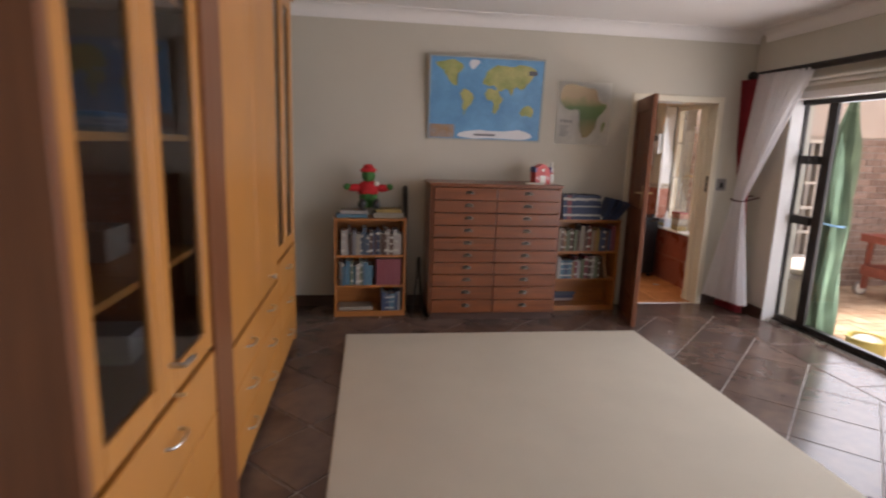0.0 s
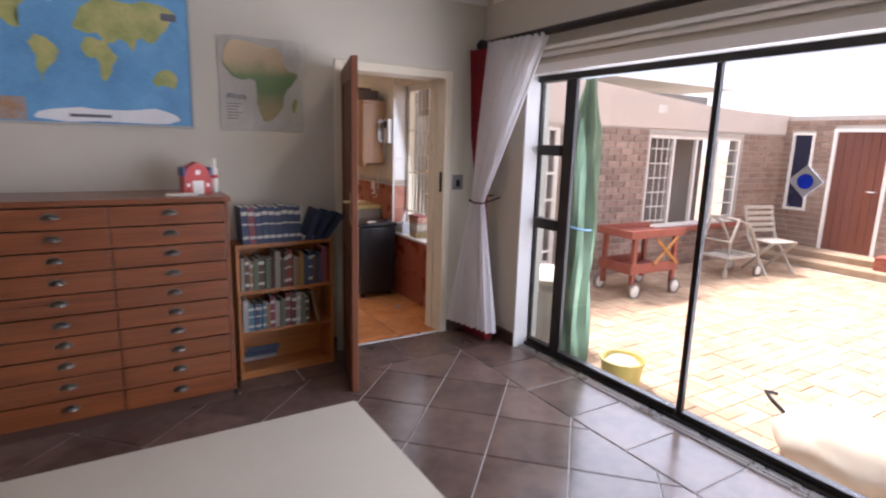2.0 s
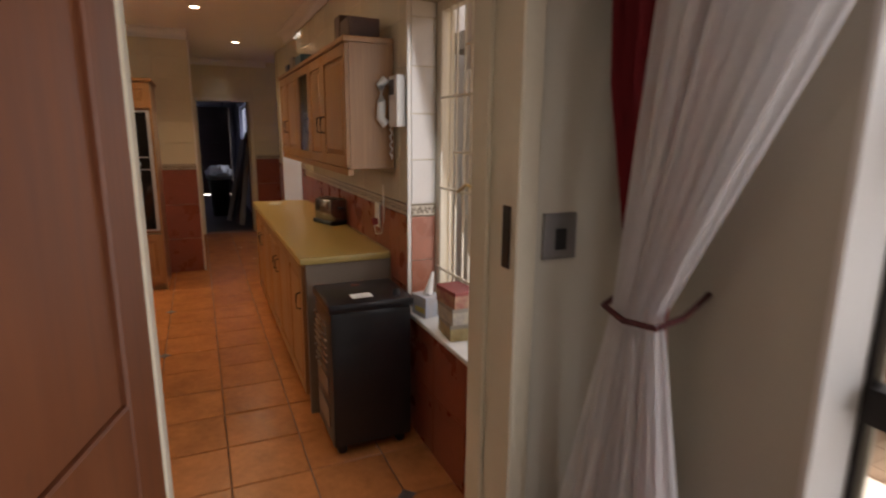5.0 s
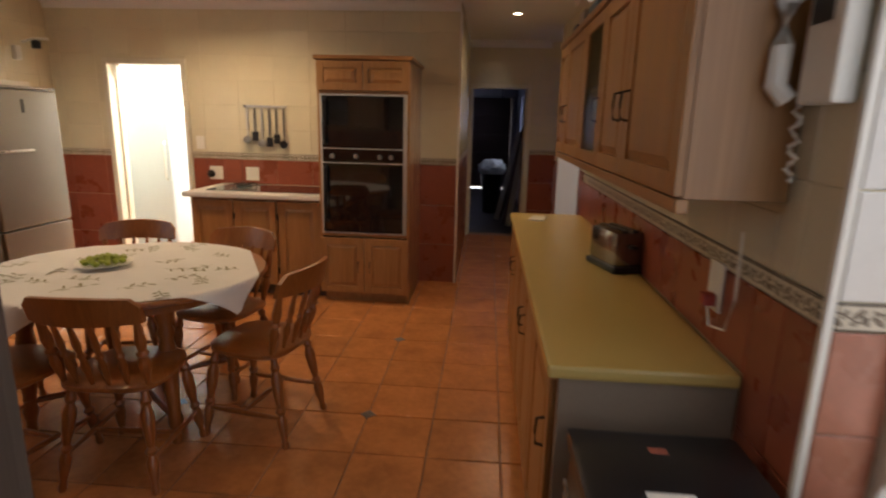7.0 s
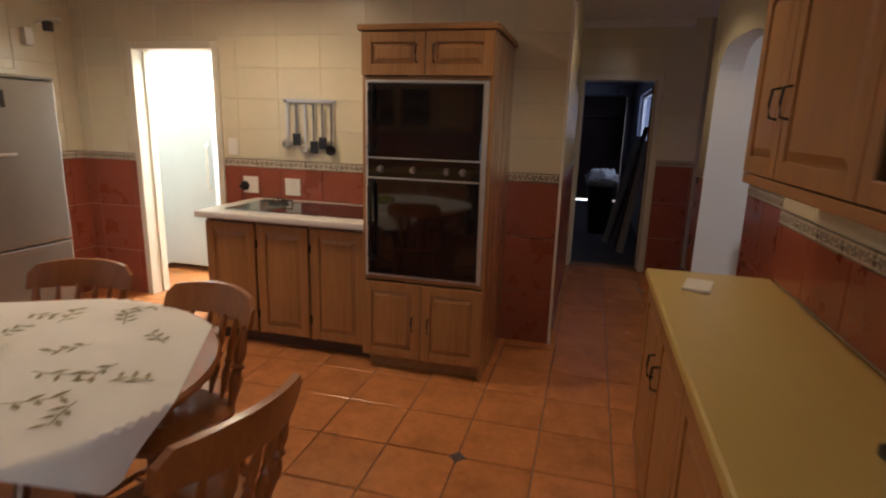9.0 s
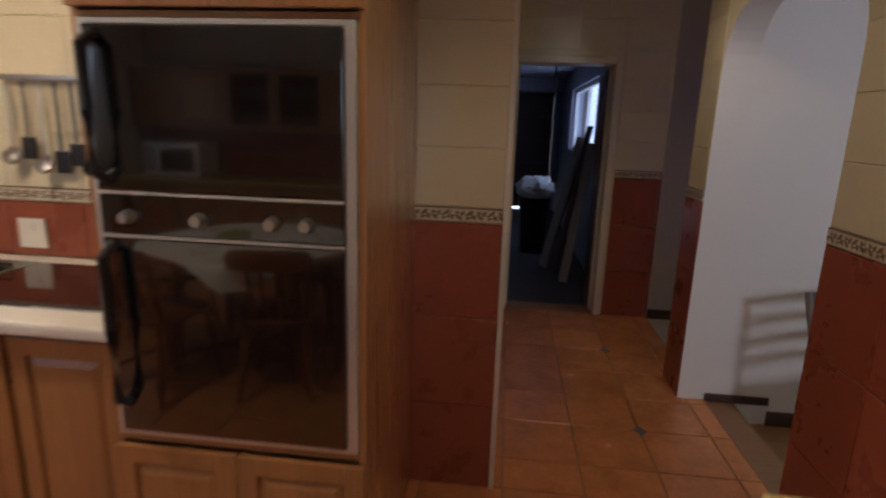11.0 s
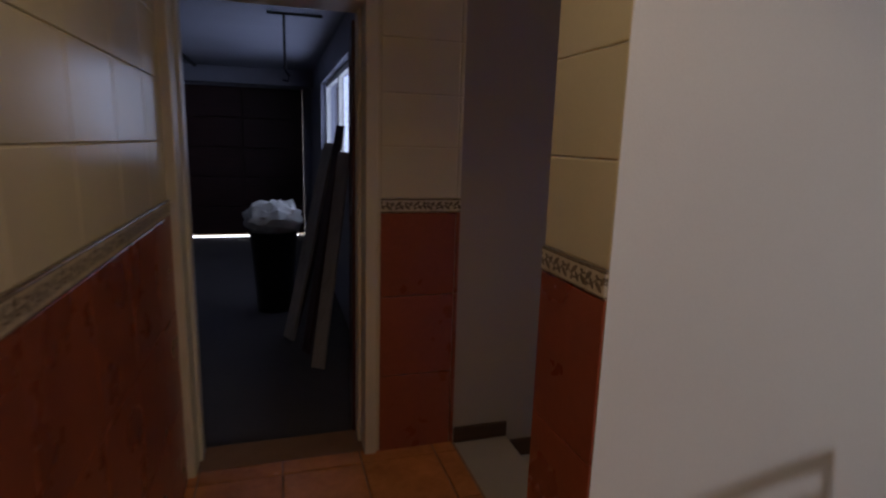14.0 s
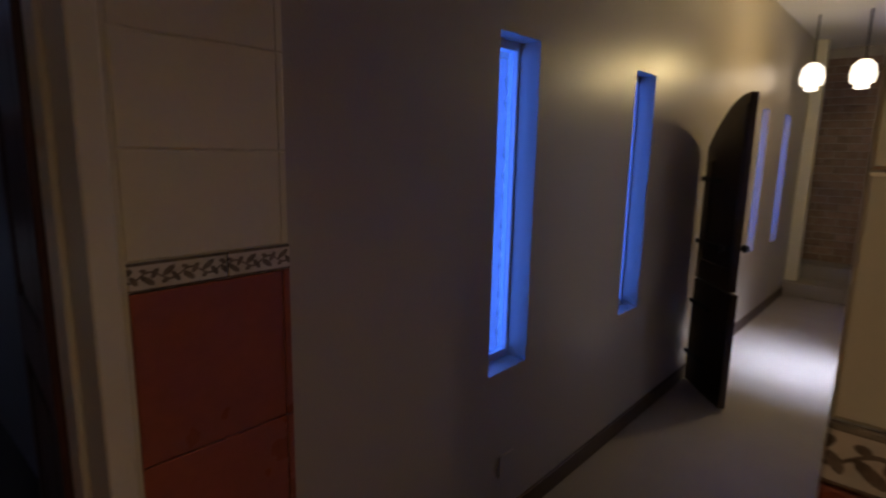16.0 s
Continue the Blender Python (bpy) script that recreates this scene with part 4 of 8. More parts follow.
# toy barn and bottle on the chest
barn = thing("toy_barn", pose(1.69, 2.96, 1.235, 0, 0, 8), "small red toy barn with a blue roof on the chest", "toy")
red_toy = surface("red_toy_paint", (0.52, 0.045, 0.04), 0.4, 0.12, 20, 100, 0.05)
part("wall", prism([(-0.075, 0), (0.075, 0), (0.075, 0.10), (0.05, 0.15), (0, 0.18), (-0.05, 0.15), (-0.075, 0.10)], 0.10, pose(0, -0.05, 0)), red_toy, barn)
pieces("roof", surface("blue_toy_paint", (0.05, 0.07, 0.22), 0.4, 0.1, 20, 100, 0.05), barn, (-0.08, -0.056, 0.102, -0.066, 0.056, 0.15), (0.066, -0.056, 0.102, 0.08, 0.056, 0.15))
part("door", boxes((-0.03, -0.054, 0.0, 0.03, -0.051, 0.075), (-0.012, -0.054, 0.11, 0.012, -0.051, 0.135), (-0.06, -0.054, 0.04, -0.045, -0.051, 0.06), (0.045, -0.054, 0.04, 0.06, -0.051, 0.06)), white_plastic, barn)
bottle = thing("spray_bottle", pose(1.795, 2.98, 1.235), "slim white plastic bottle with a red band", "bottle")
part("body", lathe([(0.018, 0), (0.02, 0.01), (0.02, 0.13), (0.012, 0.15), (0.012, 0.16)], 14), white_plastic, bottle, "", True)
part("cap", lathe([(0.013, 0.16), (0.013, 0.185), (0.009, 0.20)], 12), white_plastic, bottle, "", True)
part("band", lathe([(0.0205, 0.085), (0.0205, 0.105)], 14, False), red_toy, bottle)
tray = solid("small_tray", box(-0.08, -0.03, 0, 0.08, 0.03, 0.014, 0.004), paper, "small cream tray on the chest", "tray", "", pose(1.60, 2.82, 1.235, 0, 0, -6))


# wall maps
def blob(outline, m, depth, steps=3, amp=0.006, seed=1):
    """A flat land shape with an uneven coast from a coarse outline."""
    rnd, pts, n = random.Random(seed), [], len(outline)
    for i in range(n):
        p0, p1, p2, p3 = (Vector(outline[(i + k) % n]) for k in (-1, 0, 1, 2))
        for s in range(steps):
            t = s / steps
            q = 0.5 * ((2 * p1) + (p2 - p0) * t + (2 * p0 - 5 * p1 + 4 * p2 - p3) * t * t + (3 * p1 - p0 - 3 * p2 + p3) * t ** 3)
            pts.append((q.x + rnd.uniform(-amp, amp), q.y + rnd.uniform(-amp, amp)))
    bm = bmesh.new()
    vs = [bm.verts.new(m @ Vector((x, -depth, z))) for x, z in pts]
    bm.faces.new(vs)
    bmesh.ops.triangulate(bm, faces=bm.faces[:])
    return bm


AFRICA = [(0.06, 0.95), (0.30, 0.98), (0.52, 0.93), (0.72, 0.90), (0.82, 0.68), (0.98, 0.62), (0.86, 0.45), (0.76, 0.32), (0.76, 0.20), (0.62, 0.03), (0.50, 0.02), (0.42, 0.24), (0.44, 0.42), (0.36, 0.54), (0.18, 0.52), (0.0, 0.68)]
LANDS = {
    "north_america": ((0.05, 0.62, 0.24, 0.33), [(0.0, 0.85), (0.3, 0.95), (0.7, 1.0), (1.0, 0.75), (0.8, 0.5), (0.72, 0.3), (0.8, 0.1), (0.62, 0.15), (0.45, 0.35), (0.3, 0.6)]),
    "south_america": ((0.27, 0.30, 0.12, 0.32), [(0.0, 0.8), (0.3, 1.0), (0.7, 0.9), (1.0, 0.68), (0.75, 0.4), (0.45, 0.2), (0.35, 0.0), (0.22, 0.3), (0.2, 0.55)]),
    "africa": ((0.49, 0.33, 0.16, 0.31), AFRICA),
    "eurasia": ((0.46, 0.56, 0.46, 0.37), [(0.0, 0.35), (0.08, 0.7), (0.25, 0.95), (0.5, 0.9), (0.75, 1.0), (1.0, 0.8), (0.9, 0.5), (0.75, 0.2), (0.62, 0.3), (0.55, 0.0), (0.45, 0.25), (0.33, 0.1), (0.22, 0.3), (0.1, 0.28)]),
    "australia": ((0.80, 0.30, 0.12, 0.15), [(0.0, 0.45), (0.35, 0.9), (0.7, 1.0), (1.0, 0.5), (0.85, 0.05), (0.5, 0.2), (0.12, 0.1)]),
    "greenland": ((0.33, 0.86, 0.10, 0.10), [(0.1, 0.7), (0.5, 1.0), (1.0, 0.8), (0.6, 0.1), (0.3, 0.0)]),
}
ocean = surface("map_ocean_blue", (0.10, 0.30, 0.56), 0.35, 0.22, 4, 60, 0.02, tint=(0.17, 0.42, 0.66))
land = surface("map_land", (0.24, 0.34, 0.10), 0.4, 0.3, 6, 50, 0.02, tint=(0.62, 0.52, 0.22))
ice = surface("map_ice", (0.72, 0.74, 0.76), 0.4, 0.08, 8, 60, 0.02)
ink = surface("printed_ink", (0.12, 0.12, 0.14), 0.6, 0.1, 20, 80, 0.0)
MW, MH = 1.075, 0.745
wmap = thing("world_map", pose(0.66, SY1, 1.605, 4.5, 0, 0), "large framed blue world map hanging on the wall", "map")
part("sheet", box(0.012, -0.012, 0.012, MW - 0.012, -0.004, MH - 0.012), ocean, wmap, "blue printed sheet")
part("frame", boxes((0, -0.02, 0, 0.014, 0, MH), (MW - 0.014, -0.02, 0, MW, 0, MH), (0.014, -0.02, 0, MW - 0.014, 0, 0.014), (0.014, -0.02, MH - 0.014, MW - 0.014, 0, MH), bevel=0.002), surface("grey_map_frame", (0.40, 0.41, 0.38), 0.4, 0.06, 8, 80, 0.03), wmap)
for i, (nm, (x, z, w, h)) in enumerate((k, v[0]) for k, v in LANDS.items()):
    part("landmass", blob([(x * MW + w * MW * a, z * MH + h * MH * b) for a, b in LANDS[nm][1]], Matrix(), 0.0132, 3, 0.006, i), ice if nm == "greenland" else land, wmap)
part("ice_sheet", blob([(0.26 * MW, 0.06 * MH), (0.4 * MW, 0.13 * MH), (0.6 * MW, 0.12 * MH), (0.8 * MW, 0.14 * MH), (0.93 * MW, 0.07 * MH), (0.8 * MW, 0.03 * MH), (0.4 * MW, 0.03 * MH)], Matrix(), 0.0132, 3, 0.006, 9), ice, wmap)
part("inset_map", box(0.02, -0.0135, 0.02, 0.25, -0.0125, 0.14), surface("map_inset", (0.48, 0.27, 0.13), 0.4, 0.35, 14, 60, 0.02, tint=(0.20, 0.30, 0.38)), wmap)
part("title_bar", box(0.44, -0.0142, 0.045, 0.64, -0.0138, 0.062), ink, wmap)
part("title_bar", box(0.92, -0.0142, 0.60, 1.0, -0.0138, 0.64), ink, wmap)


def relief_print():
    """Printed relief: sand in the north, forest green in the middle, brown-green in the south."""
    m, nt, bs = nodes_of("map_relief")
    coord = nt.nodes.new("ShaderNodeTexCoord").outputs["Object"]
    sep = nt.nodes.new("ShaderNodeSeparateXYZ")
    nt.links.new(coord, sep.inputs[0])
    add = nt.nodes.new("ShaderNodeMath")
    add.operation = "MULTIPLY_ADD"
    nt.links.new(noise_node(nt, coord, 7, 4), add.inputs[0])
    add.inputs[1].default_value = 0.16
    nt.links.new(sep.outputs[2], add.inputs[2])
    nt.links.new(ramp_node(nt, add.outputs[0], (0.20, (0.30, 0.24, 0.12)), (0.33, (0.10, 0.17, 0.06)), (0.44, (0.14, 0.22, 0.08)), (0.52, (0.52, 0.40, 0.24))), bs.inputs["Base Color"])
    bs.inputs["Roughness"].default_value = 0.45
    return m


relief = relief_print()
AW, AH = 0.53, 0.58
amap = thing("africa_map", pose(1.885, SY1, 1.60, 1.2, 0, 0), "pale paper wall map of Africa taped to the wall", "map")
part("sheet", sheet([[(AW * i / 8, -0.004 - 0.003 * math.sin(i * 1.3 + j), AH * j / 6) for i in range(9)] for j in range(7)], 0.001), surface("map_paper", (0.80, 0.78, 0.72), 0.35, 0.10, 9, 60, 0.02), amap)
part("landmass", blob([(0.03 + 0.47 * a, 0.06 + 0.50 * b) for a, b in AFRICA], Matrix(), 0.0095, 4, 0.004, 4), relief, amap)
part("island", blob([(0.46, 0.12), (0.485, 0.19), (0.475, 0.22), (0.45, 0.17)], Matrix(), 0.0095, 3, 0.002, 5), land, amap)


def lettering(text, size, at, material, parent):
    cu = bpy.data.curves.new("writing", "FONT")
    cu.body, cu.size, cu.extrude = text, size, 0.0004
    tmp = bpy.data.objects.new("writing", cu)
    me = bpy.data.meshes.new_from_object(tmp)
    bpy.data.objects.remove(tmp)
    me.materials.append(material)
    ob = new("writing", me)
    ob.parent, ob.matrix_basis = parent, at
    return ob


lettering("Africa", 0.05, pose(0.04, -0.0105, 0.20, 90, 0, 0), ink, amap)
part("printed_lines", boxes(*[(0.04, -0.0108, 0.165 - 0.018 * i, 0.04 + 0.10 * (0.9 - 0.13 * (i % 3)), -0.0104, 0.172 - 0.018 * i) for i in range(6)]), surface("grey_ink", (0.32, 0.32, 0.32), 0.6), amap)


# pine wall unit
def wall_unit():
    x1, x0, top = -0.43, SX0 + 0.005, 2.52
    ob = thing("wall_unit", pose(0, 0, 0), "tall honey pine wall unit with glass doors and drawers", "cabinet")
    ya, yp0, yp1, yb, ye = -0.83, 0.08, 0.42, 1.52, 2.30
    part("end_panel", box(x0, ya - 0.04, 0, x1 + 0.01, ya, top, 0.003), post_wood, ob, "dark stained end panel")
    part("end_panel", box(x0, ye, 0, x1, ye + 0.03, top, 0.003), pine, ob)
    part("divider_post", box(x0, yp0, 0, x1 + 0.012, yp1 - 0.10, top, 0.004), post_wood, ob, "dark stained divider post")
    part("back_panel", box(x0, ya, 0.02, x0 + 0.012, ye, top), pine, ob)
    part("top_board", box(x0, ya - 0.045, top + 0.001, x1 + 0.02, ye + 0.035, top + 0.035, 0.004), pine, ob)
    part("base_board", box(x0 + 0.03, ya, 0, x1 - 0.03, ye, 0.06), post_wood, ob)

    def glazed(y0, y1, z0, z1, shelves):
        w = 0.075
        dr = part("door", boxes((x1 - 0.022, y0, z0, x1, y0 + w, z1), (x1 - 0.022, y1 - w, z0, x1, y1, z1), (x1 - 0.022, y0 + w, z0, x1, y1 - w, z0 + w), (x1 - 0.022, y0 + w, z1 - w, x1, y1 - w, z1), bevel=0.003), pine, ob)
        part("pane", box(x1 - 0.013, y0 + w, z0 + w, x1 - 0.009, y1 - w, z1 - w), dark_glass, dr)
        for s in shelves:
            part("shelf", box(x0 + 0.012, y0, s, x1 - 0.03, y1, s + 0.02), pine, ob)
        return dr
    z0 = 0.80
    for y0, y1, knob in ((ya + 0.002, -0.385, False), (-0.38, yp0 - 0.003, True)):
        dr = glazed(y0, y1, z0, top - 0.01, (1.16, 1.54, 1.95))
        if knob:
            bm = rod([(x1, y0 + 0.035, 0.90), (x1 + 0.04, y0 + 0.035, 0.90), (x1 + 0.042, y0 + 0.06, 0.90), (x1 + 0.04, y0 + 0.12, 0.895)], 0.009, 8)
            part("handle", bm, steel, dr, "metal lever handle", True)
            part("key", rod([(x1 + 0.002, y0 + 0.05, 0.80), (x1 + 0.03, y0 + 0.05, 0.80)], 0.006, 6), steel, dr)
    for y0, y1 in ((yp1 - 0.098, 0.93), (0.935, yb)):
        dr = part("door", boxes((x1 - 0.022, y0, z0 - 0.10, x1, y1, top - 0.01), bevel=0.003), pine, ob, "plain solid pine door")
        if y0 > 0.9:
            part("knob", lathe([(0.008, 0), (0.008, 0.02), (0.018, 0.03), (0.014, 0.04)], 10, True, None, pose(x1, y0 + 0.30, 0.78, 0, 90, 0)), steel, dr, "metal knob", True)
    for y0, y1 in ((yb + 0.004, 1.90), (1.904, ye - 0.002)):
        glazed(y0, y1, z0, top - 0.01, (1.16, 1.54, 1.95))
    for y0, y1 in ((ya + 0.002, yp0 - 0.003), (yp1 - 0.098, yb - 0.002), (yb + 0.002, ye - 0.002)):
        n = 3
        ztop = z0 - 0.012 if y0 != yp1 - 0.098 else z0 - 0.112
        for i in range(n):
            a = 0.065 + (ztop - 0.065) * i / n
            b = 0.065 + (ztop - 0.065) * (i + 1) / n - 0.006
            dr = part("drawer", box(x1 - 0.022, y0, a, x1 + 0.006, y1, b, 0.006), pine, ob)
            for f in ((0.27, 0.73) if y1 - y0 > 1.0 else (0.5,)):
                yy = y0 + (y1 - y0) * f
                handle_bow(0.12, dr, pose(x1 + 0.006, yy, (a + b) / 2 + 0.02, 0, 0, 90))
    # things behind the glass
    for i, (y, z, k) in enumerate(((-0.75, 1.18, 6), (-0.60, 1.18, 0), (-0.25, 1.18, 1), (-0.20, 1.56, 3), (-0.7, 1.56, 10), (-0.15, 0.82, 6), (1.75, 1.18, 8))):
        solid("paper_stack", box(-0.85, y, z + 0.002, -0.62, y + 0.16, z + 0.06 + 0.02 * (i % 3), 0.004), book_mats[k], f"{WORDS[k]} stack of papers behind the cabinet glass", "papers")


wall_unit()


# curtains, rod and pelmet
def gathered(tops, mids, lows, bottoms, folds, amp, name, material, label, group):
    """A tied-back curtain: gathered rings of folds through four levels."""
    bm = bmesh.new()
    cols, levels = folds * 6, 34
    path = [tops, mids, lows, bottoms]
    rows = []
    for j in range(levels + 1):
        f = j / levels * 3
        i = min(2, int(f))
        t = f - i
        t = t * t * (3 - 2 * t)
        a, b = path[i], path[i + 1]
        p = [Vector(a[k]) * (1 - t) + Vector(b[k]) * t for k in (0, 1)]
        w = a[2] * (1 - t) + b[2] * t
        d = (p[1] - p[0])
        n = Vector((d.y, -d.x, 0)).normalized() if d.length > 1e-6 else Vector((1, 0, 0))
        row = []
        for c in range(cols + 1):
            u = c / cols
            off = math.sin(u * folds * math.tau) + 0.35 * math.sin(u * folds * 2.3 * math.tau + 1 + j * 0.05)
            row.append(bm.verts.new(p[0] + d * u + n * off * w * amp))
        rows.append(row)
    for a, b in zip(rows, rows[1:]):
        for c in range(cols):
            bm.faces.new((a[c], a[c + 1], b[c + 1], b[c]))
    return solid(name, bm, material, label, "curtain", group, None, True)


TIE = (3.70, 2.93, 1.13)
gathered(((3.72, 3.17, 2.26), (3.82, 2.84, 2.26), 0.03), ((3.72, 3.12, 1.62), (3.78, 2.88, 1.62), 0.026), ((3.72, 3.00, 1.10), (3.74, 2.92, 1.10), 0.016), ((3.72, 3.14, 0.02), (3.76, 2.82, 0.02), 0.03), 7, 1.0, "red_curtain", red_cloth, "dark red lined curtain tied back beside the slider", "")
gathered(((3.72, 2.94, 2.29), (3.79, 2.36, 2.29), 0.025), ((3.69, 2.97, 1.72), (3.74, 2.60, 1.76), 0.026), ((3.655, 2.99, 1.13), (3.69, 2.88, 1.13), 0.012), ((3.58, 3.16, 0.13), (3.69, 2.68, 0.13), 0.036), 9, 1.0, "voile_curtain", voile, "sheer white voile curtain gathered by a dark tie", "")
solid("curtain_tie", rod([(3.87, 3.00, 1.16), (3.72, 3.035, 1.14), (3.645, 3.01, 1.125), (3.632, 2.93, 1.115), (3.66, 2.865, 1.115), (3.73, 2.86, 1.13), (3.87, 2.92, 1.15)], 0.007, 6), surface("dark_red_cord", (0.07, 0.012, 0.014), 0.8, 0.2, 30, 200, 0.4), "dark red cord tie round the curtain", "curtain tie")
rodob = thing("curtain_rod", pose(3.80, 3.10, 2.30), "thick dark wooden curtain rod with ball end", "curtain rod")
part("pole", rod([(0, -5.8, 0), (0, 0, 0)], 0.028, 12), black_iron, rodob, "", True)
part("finial", lathe([(0.012, -0.01), (0.03, 0.0), (0.045, 0.025), (0.045, 0.045), (0.03, 0.075), (0.008, 0.09)], 14, True, None, pose(0, 0, 0, -90, 0, 0)), black_iron, rodob, "", True)
for y in (-0.16, -2.2, -4.2):
    part("bracket", rod([(0.0, y, 0.0), (0.03, y, -0.035), (0.08, y, -0.02)], 0.012, 8), black_iron, rodob)
track = thing("curtain_track", pose(3.86, 0, 2.15), "white double curtain track above the slider", "curtain track")
part("rail", boxes((-0.012, SLY0, 0.0, 0.018, 2.7, 0.03), (-0.05, SLY0, 0.04, -0.02, 2.7, 0.06), bevel=0.003), white_plastic, track)

# sliding door of dark aluminium
slider = tagged(thing("door_slider", pose(4.0, 0, 0), "dark bronze aluminium sliding glass door to the courtyard", "door"), kind="structure")
part("frame", boxes((-0.03, SLY0, 0, 0.05, SLY1, 0.035), (-0.03, SLY0, SLT - 0.055, 0.05, SLY1, SLT - 0.012), (-0.005, SLY1 - 0.03, 0.035, 0.03, SLY1 - 0.012, SLT - 0.055), (-0.03, SLY0, 0.035, 0.05, SLY0 + 0.04, SLT - 0.055), bevel=0.003), dark_metal, slider)
part("track", boxes((-0.10, SLY0, 0.001, -0.032, SLY1 - 0.02, 0.014), (-0.055, SLY0, 0.014, -0.048, SLY1 - 0.02, 0.024), (-0.085, SLY0, 0.014, -0.078, SLY1 - 0.02, 0.024)), steel, slider)
for y0, y1 in ((2.29, 2.39), (1.258, 1.292), (-0.25, -0.13), (-1.55, -1.48)):
    part("mullion", box(-0.004, y0, 0.035, 0.026, y1, SLT - 0.055, 0.004), dark_metal, slider)
for z in (0.955, 1.49):
    part("transom", box(-0.02, 2.391, z, 0.04, SLY1 - 0.031, z + 0.075, 0.003), dark_metal, slider)
part("bottom_rail", boxes((-0.015, -0.129, 0.036, 0.035, 1.249, 0.075), (-0.015, 1.301, 0.036, 0.035, 2.289, 0.075), (-0.015, 2.391, 0.036, 0.035, SLY1 - 0.031, 0.075)), dark_metal, slider)
for y0, y1 in ((2.39, SLY1 - 0.04), (1.292, 2.29), (-0.13, 1.258), (-1.48, -0.25), (SLY0 + 0.04, -1.55)):
    pn = part("pane", box(0.006, y0, 0.076, 0.012, y1, SLT - 0.056), clear_glass, slider)
    pn.visible_shadow = False


def downlight(p, lit):
    ob = thing("ceiling_downlight", pose(*p), "small round recessed ceiling downlight", "ceiling light", "recessed downlights")
    part("ring", lathe([(0.052, 0.0), (0.052, -0.006), (0.040, -0.008), (0.036, -0.002)], 20, False), white_plastic, ob, "", True)
    part("lens", lathe([(0.0355, -0.001), (0.0355, -0.004), (0.02, -0.006)], 16), lit, ob, "glowing lamp lens")


downlight(STUDY_LIGHT, lamp_glow)
for p in DOWNLIGHTS:
    downlight(p, lamp_glow)


# ---- kitchen ----
def raised_door(w, h, parent, at, mat=oak, handle=None, label=""):
    """A cabinet door with a raised centre panel: x along the width, z up, facing -y."""
    f = 0.055
    d = part("door", box(0.001, -0.007, 0.001, w - 0.001, 0, h - 0.001), mat, parent, label, False, at)
    pieces("stile", mat, d, (0, -0.02, 0, f, -0.0072, h), (w - f, -0.02, 0, w, -0.0072, h), bevel=0.003)
    pieces("rail", mat, d, (f, -0.02, 0, w - f, -0.0072, f), (f, -0.02, h - f, w - f, -0.0072, h), bevel=0.003)
    bm = bmesh.new()
    a = [bm.verts.new((x, -0.008, z)) for x, z in ((f, f), (w - f, f), (w - f, h - f), (f, h - f))]
    b = [bm.verts.new((x, -0.010, z)) for x, z in ((f + 0.008, f + 0.008), (w - f - 0.008, f + 0.008), (w - f - 0.008, h - f - 0.008), (f + 0.008, h - f - 0.008))]
    c = [bm.verts.new((x, -0.019, z)) for x, z in ((f + 0.03, f + 0.03), (w - f - 0.03, f + 0.03), (w - f - 0.03, h - f - 0.03), (f + 0.03, h - f - 0.03))]
    for p, q in ((a, b), (b, c)):
        for i in range(4):
            j = (i + 1) % 4
            bm.faces.new((p[i], p[j], q[j], q[i]))
    bm.faces.new(c)
    part("panel", bm, mat, d)
    if handle:
        x, z = handle
        bm = rod([(x, -0.02, z - 0.045), (x, -0.042, z - 0.04), (x, -0.046, z), (x, -0.042, z + 0.04), (x, -0.02, z + 0.045)], 0.0045, 6)
        part("handle", bm, black_iron, d, "dark bow handle", True)
    return d


def glass_cab_door(w, h, parent, at, handle):
    f = 0.05
    d = part("door", boxes((0, -0.02, 0, f, 0, h), (w - f, -0.02, 0, w, 0, h), (f, -0.02, 0, w - f, 0, f), (f, -0.02, h - f, w - f, 0, h), bevel=0.003), oak, parent, "", False, at)
    part("pane", box(f, -0.012, f, w - f, -0.009, h - f), dark_glass, d)
    x, z = handle
    part("handle", rod([(x, -0.02, z - 0.045), (x, -0.042, z - 0.04), (x, -0.046, z), (x, -0.042, z + 0.04), (x, -0.02, z + 0.045)], 0.0045, 6), black_iron, d, "dark bow handle", True)
    return d


FACE_W = Matrix.Rotation(radians(-90), 4, "Z")      # turns a front that faces -y to face -x

# long counter on the east wall
CY0, CY1, CX = 4.845, 7.34, 3.25
n_units = 5
step = (CY1 - CY0 - 0.06) / n_units
for i in range(n_units):
    y0 = CY0 + 0.03 + i * step
    ob = thing("base_cabinet", pose(CX + 0.035, y0, 0), "oak base cabinet with raised-panel door under the counter", "cabinet", "base cabinets along the east wall")
    pieces("carcass_panel", oak, ob, (0.0, 0.0, 0.09, 0.018, step, 0.835), (0.018, 0.0, 0.09, 0.455, 0.016, 0.835), (0.018, step - 0.016, 0.09, 0.455, step, 0.835))
    part("plinth", box(0.05, 0.0, 0.0, 0.07, step, 0.09), skirting_mat, ob)
    raised_door(step - 0.008, 0.71, ob, Matrix.Translation((0.0, step - 0.004, 0.105)) @ FACE_W, oak, (0.05 if i % 2 else step - 0.06, 0.52))
end = thing("end_panel", pose(CX + 0.035, CY0 + 0.001, 0), "grey-brown end panel of the counter", "panel")
part("board", box(0, 0, 0, 0.455, 0.026, 0.835, 0.002), surface("grey_board", (0.25, 0.19, 0.14), 0.6, 0.1, 4, 80, 0.1), end)
bm = box(CX, CY0 - 0.015, 0.838, KX1 - 0.012, CY1 + 0.02, 0.876, 0.01)
